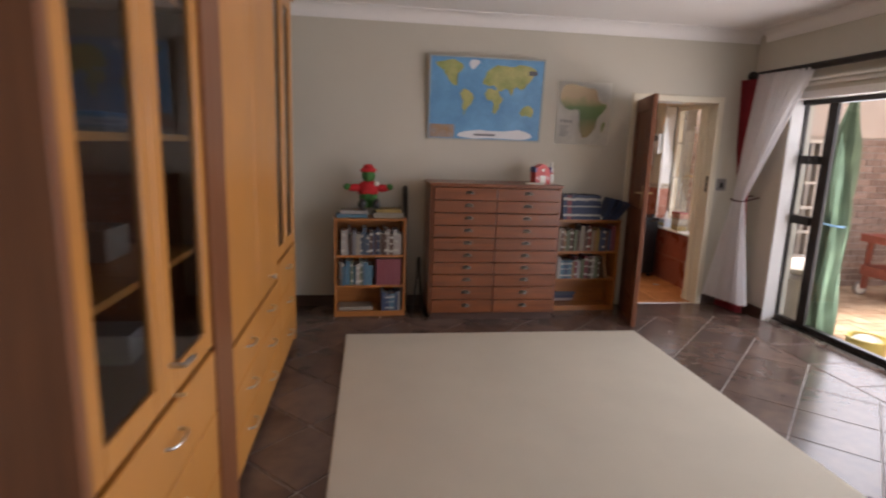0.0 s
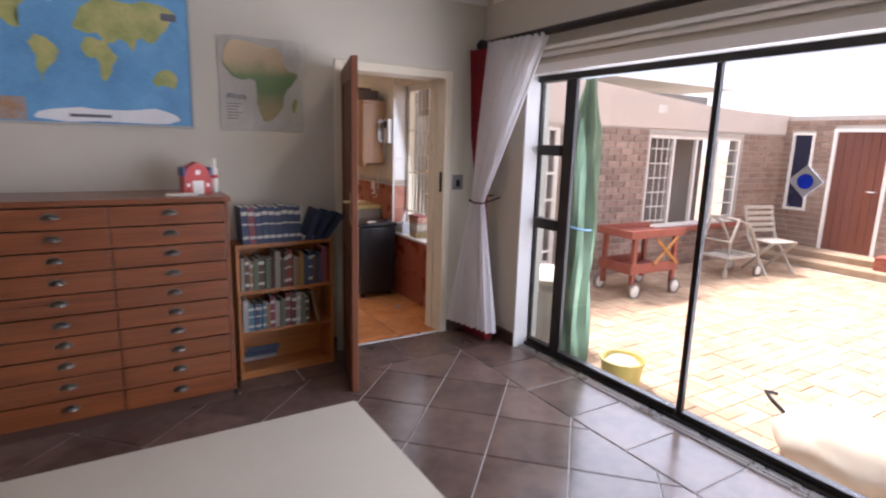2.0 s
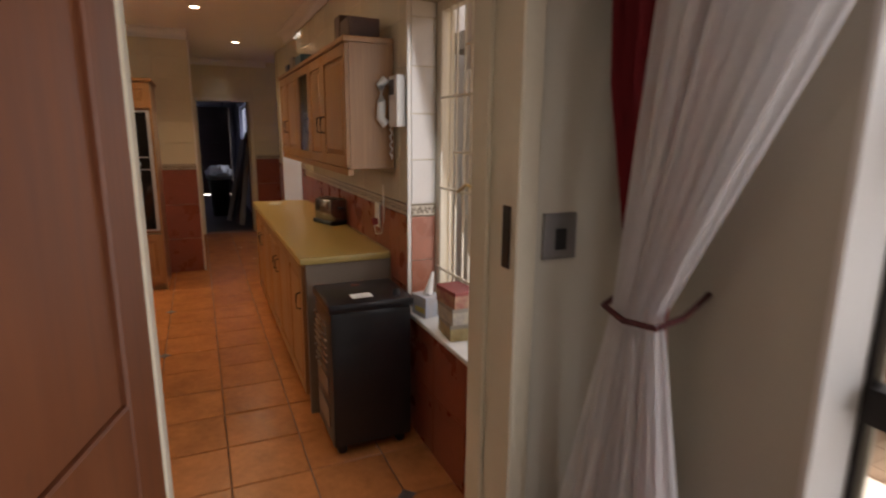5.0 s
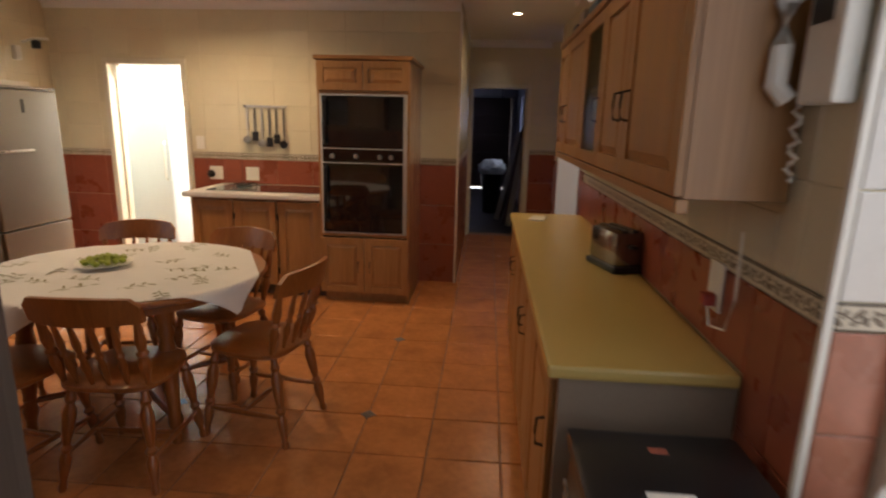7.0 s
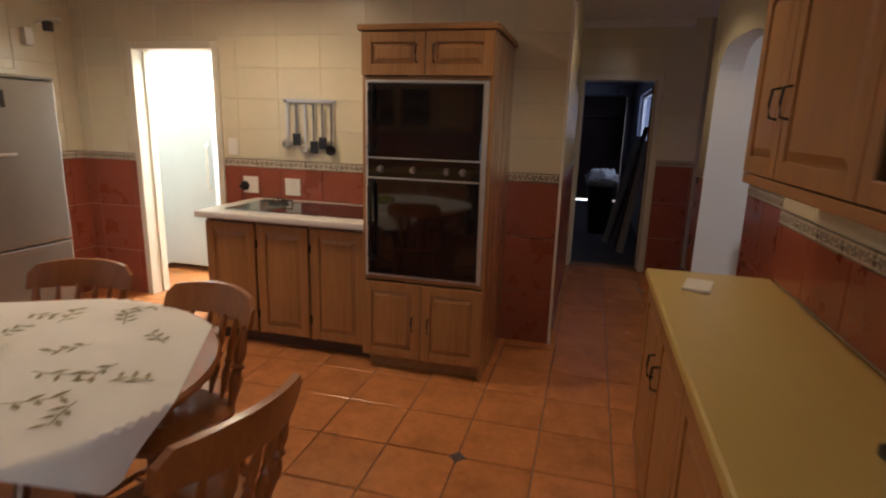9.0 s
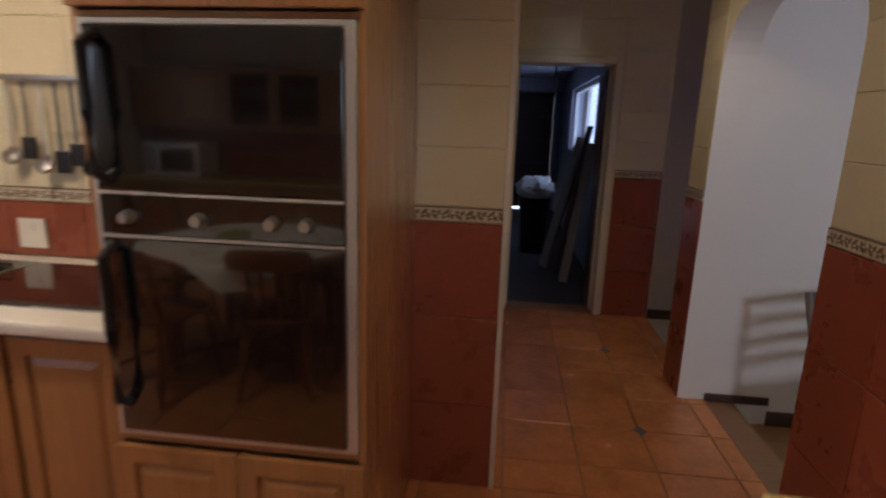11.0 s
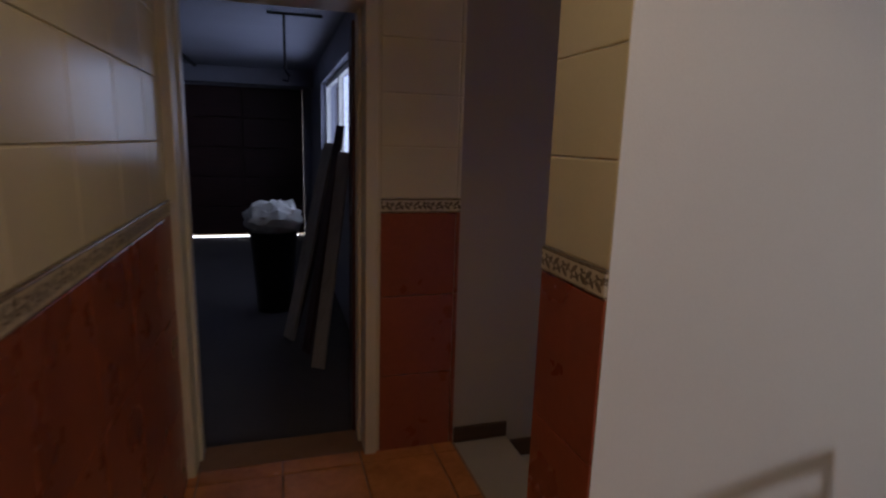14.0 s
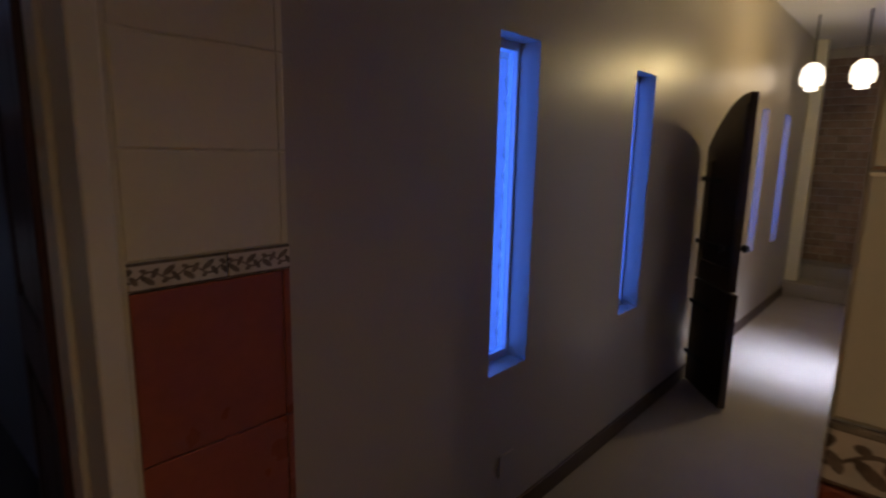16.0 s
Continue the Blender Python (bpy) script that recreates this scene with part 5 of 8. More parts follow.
solid("counter_top", bm, yellow_top, "long mustard-yellow laminate counter top", "counter top")

# wall cabinets
UX, UZ0, UZ1 = 3.515, 1.328, 1.93
ups = [(4.765, 5.31, "o"), (5.312, 5.72, "o"), (5.722, 6.16, "g"), (6.162, 6.69, "o"), (6.692, 7.03, "o")]
for k, (y0, y1, typ) in enumerate(ups):
    ob = thing("wall_cabinet", pose(UX, y0, UZ0), "oak wall cabinet with raised-panel door" if typ == "o" else "oak wall cabinet with leaded glass door", "cabinet", "wall cabinets above the counter")
    w = y1 - y0
    pieces("carcass_panel", oak, ob, (0.0, 0, 0, 0.225, 0.016, UZ1 - UZ0), (0.0, w - 0.016, 0, 0.225, w, UZ1 - UZ0), (0.0, 0.016, 0, 0.225, w - 0.016, 0.018), (0.0, 0.016, UZ1 - UZ0 - 0.018, 0.225, w - 0.016, UZ1 - UZ0), (0.21, 0.016, 0.018, 0.225, w - 0.016, UZ1 - UZ0 - 0.018))
    at = Matrix.Translation((-0.001, w - 0.003, 0.004)) @ FACE_W
    hside = (w - 0.055) if k in (1, 4) else 0.045
    if typ == "o":
        raised_door(w - 0.006, UZ1 - UZ0 - 0.008, ob, at, oak, (hside, 0.215))
    else:
        glass_cab_door(w - 0.006, UZ1 - UZ0 - 0.008, ob, at, (w - 0.032, 0.215))
        part("shelf", box(0.01, 0.017, 0.30, 0.234, w - 0.017, 0.316), oak, ob)
solid("light_pelmet", box(UX - 0.018, 4.757, UZ0 - 0.034, UX + 0.012, 7.035, UZ0 - 0.001, 0.004), oak_flat, "oak moulding under the wall cabinets", "moulding")
solid("cabinet_cornice", box(UX - 0.03, 4.75, UZ1 + 0.001, KX1 - 0.012, 7.04, UZ1 + 0.028, 0.006), oak_flat, "oak cornice on the wall cabinets", "moulding")
for y, h, w, lab, k in ((4.83, 0.10, 0.18, "dark box stored on the wall cabinets", 7), (5.02, 0.14, 0.12, "dark brown pot stored on the wall cabinets", 7), (6.2, 0.09, 0.22, "blue and white package on the wall cabinets", 8), (6.55, 0.11, 0.16, "white package on the wall cabinets", 6), (6.8, 0.08, 0.14, "blue tin on the wall cabinets", 3)):
    solid("storage_box", box(UX + 0.02, y, UZ1 + 0.029, UX + 0.02 + 0.16, y + w, UZ1 + 0.029 + h, 0.008), book_mats[k], lab, "box")
soc = thing("wall_socket", pose(KX1 - 0.010, 5.05, 1.05), "white double wall socket with red switch and plug lead", "socket")
part("plate", box(-0.010, -0.045, -0.07, 0.0, 0.045, 0.07, 0.003), white_plastic, soc)
part("plug", box(-0.045, -0.03, -0.055, -0.0105, 0.01, -0.02, 0.006), surface("red_plug", (0.35, 0.05, 0.04), 0.4), soc, "red plug")
part("lead", rod([(-0.03, -0.02, -0.055), (-0.035, -0.06, -0.10), (-0.02, -0.12, -0.09), (-0.012, -0.14, 0.0), (-0.012, -0.13, 0.18)], 0.004, 6), white_plastic, soc, "white cable", True)


def toaster(at):
    ob = thing("toaster", at, "chrome toaster with black ends on the counter", "toaster")
    part("shell", box(-0.115, -0.075, 0.02, 0.115, 0.075, 0.18, 0.03), dark_chrome, ob, "dark chrome shell", True)
    part("base", box(-0.125, -0.08, 0.0, 0.125, 0.08, 0.03, 0.01), black_plastic, ob)
    part("slot", boxes((-0.10, -0.035, 0.178, 0.10, -0.012, 0.182), (-0.10, 0.012, 0.178, 0.10, 0.035, 0.182)), black_plastic, ob)
    part("lever", box(0.116, -0.015, 0.11, 0.14, 0.015, 0.125, 0.003), black_plastic, ob)


toaster(pose(3.655, 5.90, 0.877, 0, 0, -72))
solid("folded_leaflet", boxes((-0.09, -0.05, 0, 0.09, 0.05, 0.004), (-0.085, -0.048, 0.0045, 0.08, 0.045, 0.008)), paper, "white leaflet lying on the counter", "paper", "", pose(3.42, 7.12, 0.877, 0, 0, 75))

# window recess with sill, steel window and burglar bars
fixed("window_sill", box(KX1 - 0.035, WNY0 + 0.001, WNZ0 - 0.001, 3.88, WNY1 - 0.001, WNZ0 + 0.022, 0.006), white_top, "white tiled window sill")
win = tagged(thing("window_kitchen", pose(3.885, 0, 0), "cream steel kitchen window with burglar bars", "window"), kind="structure")
part("window_frame", boxes((0, WNY0 + 0.001, WNZ0 + 0.023, 0.04, WNY0 + 0.05, WNZ1 - 0.001), (0, WNY1 - 0.05, WNZ0 + 0.023, 0.04, WNY1 - 0.001, WNZ1 - 0.001), (0, WNY0 + 0.05, WNZ0 + 0.023, 0.04, WNY1 - 0.05, WNZ0 + 0.06), (0, WNY0 + 0.05, WNZ1 - 0.05, 0.04, WNY1 - 0.05, WNZ1 - 0.001), (0.005, 4.04, WNZ0 + 0.06, 0.035, 4.08, WNZ1 - 0.05), bevel=0.003), cream_steel, win)
pn = part("pane", boxes((0.018, WNY0 + 0.051, WNZ0 + 0.061, 0.022, 4.039, WNZ1 - 0.051), (0.018, 4.081, WNZ0 + 0.061, 0.022, WNY1 - 0.051, WNZ1 - 0.051)), clear_glass, win)
pn.visible_shadow = False
for i, y in enumerate((3.70, 3.80, 3.90, 4.14, 4.20, 4.28, 4.34, 4.44)):
    part("burglar_bar", box(-0.026, y - 0.004, WNZ0 + 0.06, -0.018, y + 0.004, WNZ1 - 0.06), cream_steel, win)
for i, (z, a, b) in enumerate(((0.86, 4.1, 4.5), (1.06, 3.62, 4.12), (1.25, 4.1, 4.5), (1.42, 3.62, 4.3), (1.66, 4.1, 4.5), (1.86, 3.62, 4.2))):
    part("cross_bar", box(-0.0265, a, z, -0.0175, b, z + 0.010), cream_steel, win)
part("stay_handle", rod([(0.0, 4.06, 1.28), (-0.05, 4.06, 1.29), (-0.055, 4.10, 1.30), (-0.05, 4.20, 1.26)], 0.008, 6), brass, win, "brass window handle", True)
ww = tagged(thing("window_west", pose(KX0 - 0.12, WWY0, WWZ0), "white framed kitchen window to the yard", "window"), kind="structure")
wy, wz = WWY1 - WWY0, WWZ1 - WWZ0
part("window_frame", boxes((0, 0, 0, 0.05, 0.05, wz), (0, wy - 0.05, 0, 0.05, wy, wz), (0, 0.05, 0, 0.05, wy - 0.05, 0.05), (0, 0.05, wz - 0.05, 0.05, wy - 0.05, wz), (0, wy / 2 - 0.02, 0.05, 0.05, wy / 2 + 0.02, wz - 0.05), bevel=0.003), cream_steel, ww)
for y0, y1 in ((0.05, wy / 2 - 0.02), (wy / 2 + 0.02, wy - 0.05)):
    part("pane", box(0.022, y0, 0.05, 0.026, y1, wz - 0.05), clear_glass, ww).visible_shadow = False
tb = thing("tissue_box", pose(3.79, 4.43, WNZ0 + 0.023, 0, 0, 12), "printed tissue box with a tissue standing up", "tissue box")
part("carton", box(-0.05, -0.06, 0, 0.05, 0.06, 0.10, 0.003), surface("tissue_print", (0.62, 0.60, 0.60), 0.5, 0.18, 14, 80, 0.03, tint=(0.35, 0.45, 0.60)), tb)
part("label", box(-0.0515, -0.05, 0.02, -0.0505, 0.03, 0.045), yellow_plastic, tb)
part("tissue", sheet([[(0.025 * math.cos(a) * (1 - 0.15 * j) + 0.008 * j, 0.03 * math.sin(a) * (1 - 0.2 * j), 0.10 + 0.025 * j + 0.01 * math.sin(2 * a)) for a in np.linspace(0, 5.2, 12)] for j in range(5)]), cloth_white, tb)
for i, (z, k) in enumerate(((0, 4), (0.072, 6), (0.144, 2))):
    bxo = thing("tea_box", pose(3.80, 4.12, WNZ0 + 0.023 + z, 0, 0, -6 + 5 * i), "printed cardboard box in a stack on the window sill", "box", "boxes on the sill")
    part("carton", box(-0.055, -0.085, 0, 0.055, 0.085, 0.0715, 0.002), surface("carton_print", BOOKS[k], 0.5, 0.45, 18, 60, 0.03, tint=(0.5, 0.42, 0.25)), bxo)
    part("lid", box(-0.056, -0.086, 0.055, 0.056, 0.086, 0.0717, 0.002), book_mats[2 if i == 2 else 1], bxo)


def intercom(at):
    ob = thing("intercom_phone", at, "cream wall intercom handset", "intercom")
    part("base", box(-0.045, -0.07, -0.12, 0.0, 0.05, 0.12, 0.008), white_plastic, ob, "cream plastic body")
    part("screen", box(-0.0475, -0.035, 0.03, -0.0455, 0.035, 0.10, 0.001), black_plastic, ob)
    part("handset", rod([(-0.05, 0.075, -0.11), (-0.075, 0.08, -0.08), (-0.07, 0.085, 0.0), (-0.075, 0.08, 0.08), (-0.05, 0.075, 0.11)], 0.022, 8), white_plastic, ob, "", True)
    part("cord", rod([(-0.03, 0.06 + 0.02 * math.sin(i * 1.9), -0.12 - 0.012 * i) for i in range(14)], 0.005, 5), white_plastic, ob, "curled cream cord")


intercom(pose(KX1 - 0.010, 4.66, 1.655))


def gas_heater(at):
    w, d, h = 0.39, 0.36, 0.76
    ob = thing("gas_heater", at, "black upright gas heater with a grille front", "heater")
    part("body", box(0, 0, 0.05, w, d, h - 0.04, 0.03), black_plastic, ob, "", True)
    part("top_cover", box(-0.008, -0.008, h - 0.045, w + 0.008, d + 0.008, h, 0.018), black_plastic, ob, "glossy black top", True)
    part("sticker", box(0.12, 0.06, h + 0.0002, 0.22, 0.13, h + 0.001), white_plastic, ob, "white paper sticker")
    part("badge", box(0.17, 0.27, h + 0.0002, 0.21, 0.295, h + 0.001), cart_red, ob)
    for i in range(8):
        part("grille_bar", box(-0.014, 0.05, 0.40 + i * 0.035, -0.006, d - 0.05, 0.407 + i * 0.035), steel, ob)
    for z in (0.14, 0.30):
        part("burner_panel", box(-0.006, 0.06, z, -0.001, d - 0.06, z + 0.10, 0.002), silver_paint, ob)
    for x in (0.05, w - 0.05):
        for y in (0.05, d - 0.05):
            part("castor", lathe([(0.022, -0.012), (0.025, 0), (0.022, 0.012)], 12, True, None, pose(x, y, 0.025, 90, 0, 0)), black_plastic, ob)
    part("control_knob", lathe([(0.02, 0), (0.016, 0.03)], 12, True, None, pose(0.33, 0.06, h)), black_plastic, ob)


gas_heater(pose(3.30, 4.37, 0))


# built-in double oven in its tall cabinet
def oven_tower():
    x0, x1, y0, y1 = 1.74, 2.465, 7.78, 8.488
    ob = thing("oven_cabinet", pose(x0, y0, 0), "tall oak cabinet around the built-in oven", "cabinet")
    w, d = x1 - x0, y1 - y0
    part("side_panel", box(0, 0, 0.09, 0.02, d, 1.93, 0.002), oak, ob)
    part("side_panel", box(w - 0.02, 0, 0.0, w, d, 1.93, 0.002), sheen_oak, ob, "varnished oak side panel")
    pieces("rail", oak_flat, ob, (0.0205, 0, 1.685, w - 0.0205, 0.03, 1.70), (0.0205, 0, 0.565, w - 0.0205, 0.03, 0.585))
    part("plinth", box(0.02, 0.05, 0, w - 0.02, 0.07, 0.09), oak_flat, ob)
    part("top_board", box(-0.02, -0.03, 1.931, w + 0.02, d, 1.962, 0.008), oak_flat, ob)
    half = w / 2
    for s in (0, 1):
        raised_door(half - 0.004, 0.46, ob, Matrix.Translation((s * half + 0.002, -0.001, 0.095)), oak, ((half - 0.05) if s == 0 else 0.045, 0.22))
        raised_door(half - 0.004, 0.22, ob, Matrix.Translation((s * half + 0.002, -0.001, 1.705)), oak, ((half - 0.05) if s == 0 else 0.045, 0.11))
    ov = thing("double_oven", pose(x0 + 0.021, y0 - 0.012, 0.588), "built-in double oven with black glass doors", "oven")
    ow, oh = w - 0.042, 1.094
    part("trim", boxes((0, 0, 0, 0.016, 0.03, oh), (ow - 0.028, 0, 0, ow, 0.03, oh), (0.016, 0, 0, ow - 0.028, 0.03, 0.014), (0.016, 0, oh - 0.014, ow - 0.028, 0.03, oh), bevel=0.002), bright_steel, ov, "stainless steel surround")
    part("casing", box(0.016, 0.03, 0.014, ow - 0.016, 0.5, oh - 0.014), black_plastic, ov)
    lower = part("oven_door", box(0.017, -0.008, 0.016, ow - 0.029, 0.029, 0.565, 0.004), black_glass, ov, "black glass oven door")
    part("handle", rod([(0.045, -0.008, 0.10), (0.045, -0.05, 0.13), (0.048, -0.055, 0.33), (0.045, -0.05, 0.52), (0.045, -0.008, 0.55)], 0.014, 8), black_plastic, lower, "black bow handle", True)
    upper = part("oven_door", box(0.017, -0.008, 0.685, ow - 0.029, 0.029, oh - 0.016, 0.004), black_glass, ov, "black glass grill door")
    part("handle", rod([(0.045, -0.008, 0.71), (0.045, -0.05, 0.735), (0.048, -0.055, 0.88), (0.045, -0.05, 1.03), (0.045, -0.008, 1.06)], 0.014, 8), black_plastic, upper, "black bow handle", True)
    part("control_panel", box(0.017, -0.006, 0.575, ow - 0.029, 0.029, 0.675, 0.002), black_glass, ov)
    part("chrome_strip", boxes((0.018, -0.010, 0.566, ow - 0.030, -0.002, 0.573), (0.018, -0.010, 0.677, ow - 0.030, -0.002, 0.684)), bright_steel, ov)
    for f in (0.12, 0.42, 0.72, 0.86):
        part("control_knob", lathe([(0.020, 0), (0.017, 0.012), (0.014, 0.025)], 14, True, None, pose(0.017 + f * (ow - 0.05), -0.006, 0.62, 90, 0, 0)), steel, ov, "chrome control knob", True)


oven_tower()


# hob counter beside the oven
def hob_run():
    x0, x1, y0 = 0.62, 1.735, 7.86
    w = (x1 - x0) / 3
    for i in range(3):
        ob = thing("base_cabinet", pose(x0 + i * w, y0, 0), "oak base cabinet with raised-panel door below the hob", "cabinet", "base cabinets under the hob")
        pieces("carcass_panel", oak, ob, (0, 0.0, 0.09, 0.016, 0.61, 0.835), (w - 0.016, 0.0, 0.09, w, 0.61, 0.835), (0.016, 0, 0.82, w - 0.016, 0.61, 0.835))
        part("plinth", box(0, 0.05, 0, w, 0.07, 0.09), skirting_mat, ob)
        raised_door(w - 0.022, 0.71, ob, Matrix.Translation((0.004, -0.001, 0.105)), oak, None)
        pieces("hinge", black_iron, ob, (w - 0.016, -0.012, 0.2, w - 0.006, 0.0, 0.25), (w - 0.016, -0.012, 0.66, w - 0.006, 0.0, 0.71))
    solid("hob_counter_top", box(x0 - 0.05, y0 - 0.06, 0.837, x1 - 0.001, 8.488, 0.880, 0.012), white_top, "white stone counter top holding the hob", "counter top")
    hob = thing("ceramic_hob", pose(0.72, 7.92, 0.8805), "black glass ceramic hob with steel edge", "hob")
    part("trim", boxes((-0.006, -0.006, 0, 0.976, 0.46, 0.003)), steel, hob)
    part("plate", box(0.30, 0, 0.0035, 0.965, 0.45, 0.008, 0.001), surface("brown_black_hob_glass", (0.035, 0.012, 0.008), 0.06, 0.1, 3, 40, 0, gloss_var=0.02), hob, "dark glass cooking plate")
    part("gas_plate", box(0, 0, 0.0035, 0.29, 0.45, 0.009, 0.001), surface("grey_green_glass", (0.16, 0.20, 0.19), 0.1, 0.1, 3, 40, 0, gloss_var=0.03), hob, "grey glass plate with burner")
    part("burner", lathe([(0.07, 0.009), (0.07, 0.02), (0.045, 0.03), (0.0, 0.032)], 18, False, None, pose(0.2, 0.30, 0)), black_plastic, hob)
    for i in range(3):
        a = math.tau * i / 3
        part("pan_support", rod([(0.2 + 0.03 * math.cos(a), 0.30 + 0.03 * math.sin(a), 0.038), (0.2 + 0.11 * math.cos(a), 0.30 + 0.11 * math.sin(a), 0.038), (0.2 + 0.11 * math.cos(a), 0.30 + 0.11 * math.sin(a), 0.009)], 0.005, 5), black_iron, hob)


hob_run()
for x, plug in ((0.535, True), (0.885, False)):
    s = thing("wall_socket", pose(x, KY1 - 0.010, 0.975), "cream square wall socket on the tiled wall", "socket", "sockets over the hob")
    part("plate", box(-0.062, -0.010, -0.062, 0.062, 0.0, 0.062, 0.004), white_plastic, s)
    part("switch", box(-0.012, -0.015, 0.01, 0.012, -0.0095, 0.045, 0.002), white_plastic, s)
    if plug:
        part("plug", lathe([(0.035, 0), (0.033, 0.02), (0.018, 0.035), (0.012, 0.06)], 14, True, None, pose(-0.045, -0.011, -0.01, 90, 0, 0)), black_plastic, s, "black plug", True)
sw = thing("light_switch", pose(0.40, KY1 - 0.010, 1.25), "cream light switch on the kitchen wall", "light switch")
part("plate", box(-0.04, -0.009, -0.06, 0.04, 0, 0.06, 0.003), white_plastic, sw)
part("rocker", box(-0.012, -0.013, -0.02, 0.012, -0.008, 0.02, 0.002), white_plastic, sw)

# utensil rail
rail = thing("utensil_rail", pose(1.04, KY1 - 0.012, 1.585), "steel wall rail for kitchen utensils", "rail")
part("bar", box(-0.20, -0.018, -0.008, 0.20, -0.006, 0.012, 0.002), steel, rail)
part("mount", boxes((-0.19, -0.006, -0.006, -0.17, 0, 0.01), (0.17, -0.006, -0.006, 0.19, 0, 0.01)), steel, rail)
for i, (kind, L) in enumerate((("ladle", 0.33), ("spatula", 0.30), ("ladle", 0.36), ("spatula", 0.35), ("spatula", 0.32), ("spoon", 0.37))):
    x = 1.04 - 0.17 + i * 0.068
    u = thing("kitchen_utensil", pose(x, KY1 - 0.034, 1.578), f"steel and black {kind} hanging from the rail", kind, "utensils on the rail")
    part("hook", rod([(0, 0.016, 0.0), (0, 0.0, 0.006), (0, -0.004, -0.01)], 0.002, 5), steel, u)
    part("stem", box(-0.008, -0.004, -L + 0.08, 0.008, 0.003, -0.008, 0.002), steel if i in (0, 2) else old_knob, u)
    if kind in ("ladle", "spoon"):
        bm = lathe([(0.0, -0.036), (0.02, -0.032), (0.034, -0.018), (0.037, 0.0)], 14, False, None, pose(0, -0.02, -L + 0.045, 60 if kind == "ladle" else 85, 0, 0))
        part("bowl", bm, steel if kind == "ladle" else black_plastic, u, "", True)
    else:
        part("blade", box(-0.03, -0.002, -L, 0.03, 0.002, -L + 0.085, 0.001), black_plastic if kind == "spatula" else steel, u)

door_frame("door_frame_scullery", WX0, WX1, KY1 - 0.02, KY1 + 0.17, WT, 0.05, cream_steel, "cream steel door frame of the scullery")
door_frame("door_frame_garage", GX0, GX1, PY1 - 0.02, PY1 + 0.21, GT, 0.05, cream_steel, "cream steel door frame of the garage")
# white corner trims on tiled corners
fixed("corner_trim", boxes((PX0 - 0.006, KY1 - 0.012, 0, PX0 + 0.012, KY1 + 0.004, KZ - 0.09), (KX1 - 0.012, WNY1 - 0.004, 0.0, KX1 + 0.004, WNY1 + 0.012, KZ - 0.09)), white_plastic, "white corner trim strip")

# scullery beyond the door
fr2 = thing("white_fridge", pose(-0.86, 9.25, 0), "pale blue-white upright fridge in the scullery", "fridge")
part("body", box(-0.18, 0, 0.05, 0.52, 0.62, 1.6, 0.01), blue_grey, fr2)
part("door", box(-0.18, -0.03, 0.06, 0.52, -0.002, 1.59, 0.012), blue_grey, fr2)
part("handle", rod([(0.47, -0.03, 0.8), (0.47, -0.06, 0.82), (0.47, -0.06, 1.2), (0.47, -0.03, 1.22)], 0.010, 6), steel, fr2)
mop = thing("mop", pose(0.12, 10.35, 0), "mop with a white handle leaning on the scullery wall", "mop")
part("stick", rod([(0.0, -0.35, 0.05), (-0.25, 0.2, 1.25)], 0.012, 8), white_plastic, mop)
part("head", lathe([(0.10, 0), (0.09, 0.05), (0.03, 0.09)], 12, True, None, pose(0.0, -0.36, 0)), cloth_white, mop)
bsk = thing("laundry_basket", pose(0.42, 9.6, 0), "white basket with a green cloth in the scullery", "basket")
part("tub", lathe([(0.17, 0), (0.2, 0.3), (0.21, 0.62), (0.205, 0.63), (0.19, 0.3), (0.16, 0.02)], 20), white_plastic, bsk, "", True)
part("cloth", lathe([(0.18, 0.58), (0.15, 0.68), (0.08, 0.72), (0.0, 0.70)], 12, False), surface("green_towel", (0.20, 0.30, 0.16), 0.95, 0.2, 12, 200, 0.5), bsk, "folded green cloth")
tube = thing("tube_light", pose(0.0, 9.5, KZ), "bright tube light on the scullery ceiling", "ceiling light")
part("housing", box(-0.05, -0.6, -0.04, 0.05, 0.6, 0), white_plastic, tube)
part("tube", rod([(0, -0.58, -0.06), (0, 0.58, -0.06)], 0.016, 10), tube_glow, tube)

# fridge, sideboard and things along the west wall
# fridge side and crate get their blue from daylight, here put in the material
fg = thing("fridge", pose(-0.40, 7.12, 0), "tall grey metal fridge with pale blue side", "fridge")
part("body", box(-0.585, 0, 0.03, -0.045, 0.66, 1.655, 0.008), blue_grey, fg)
part("door", box(-0.043, 0.0, 0.05, 0.0, 0.66, 0.62, 0.012), silver_paint, fg)
part("door", box(-0.043, 0.0, 0.63, 0.0, 0.66, 1.65, 0.012), silver_paint, fg, "grey upper door")
part("top_cap", box(-0.585, 0.0, 1.656, 0.0, 0.66, 1.675, 0.006), silver_paint, fg)
part("handle", rod([(0.0, 0.05, 1.20), (0.035, 0.06, 1.205), (0.035, 0.33, 1.205), (0.0, 0.34, 1.20)], 0.010, 8), steel, fg, "steel bar handle", True)
part("sticker", box(0.0005, 0.30, 1.48, 0.0015, 0.33, 1.58), black_plastic, fg)
solid("tray", box(-0.80, 7.2, 1.676, -0.5, 7.66, 1.715, 0.012), paper, "pale woven tray lying on the fridge", "tray")
solid("dish_towel", sheet([[(-0.60 + 0.16 * u * (0.4 + 0.08 * j), 7.105 - 0.010 * (1 + math.sin(14 * u)), 1.58 - 0.065 * j) for u in np.linspace(0, 1, 13)] for j in range(8)], 0.003), surface("pink_grey_towel", (0.45, 0.38, 0.36), 0.95, 0.2, 30, 250, 0.5), "checked dish towel hanging on the fridge side", "towel")
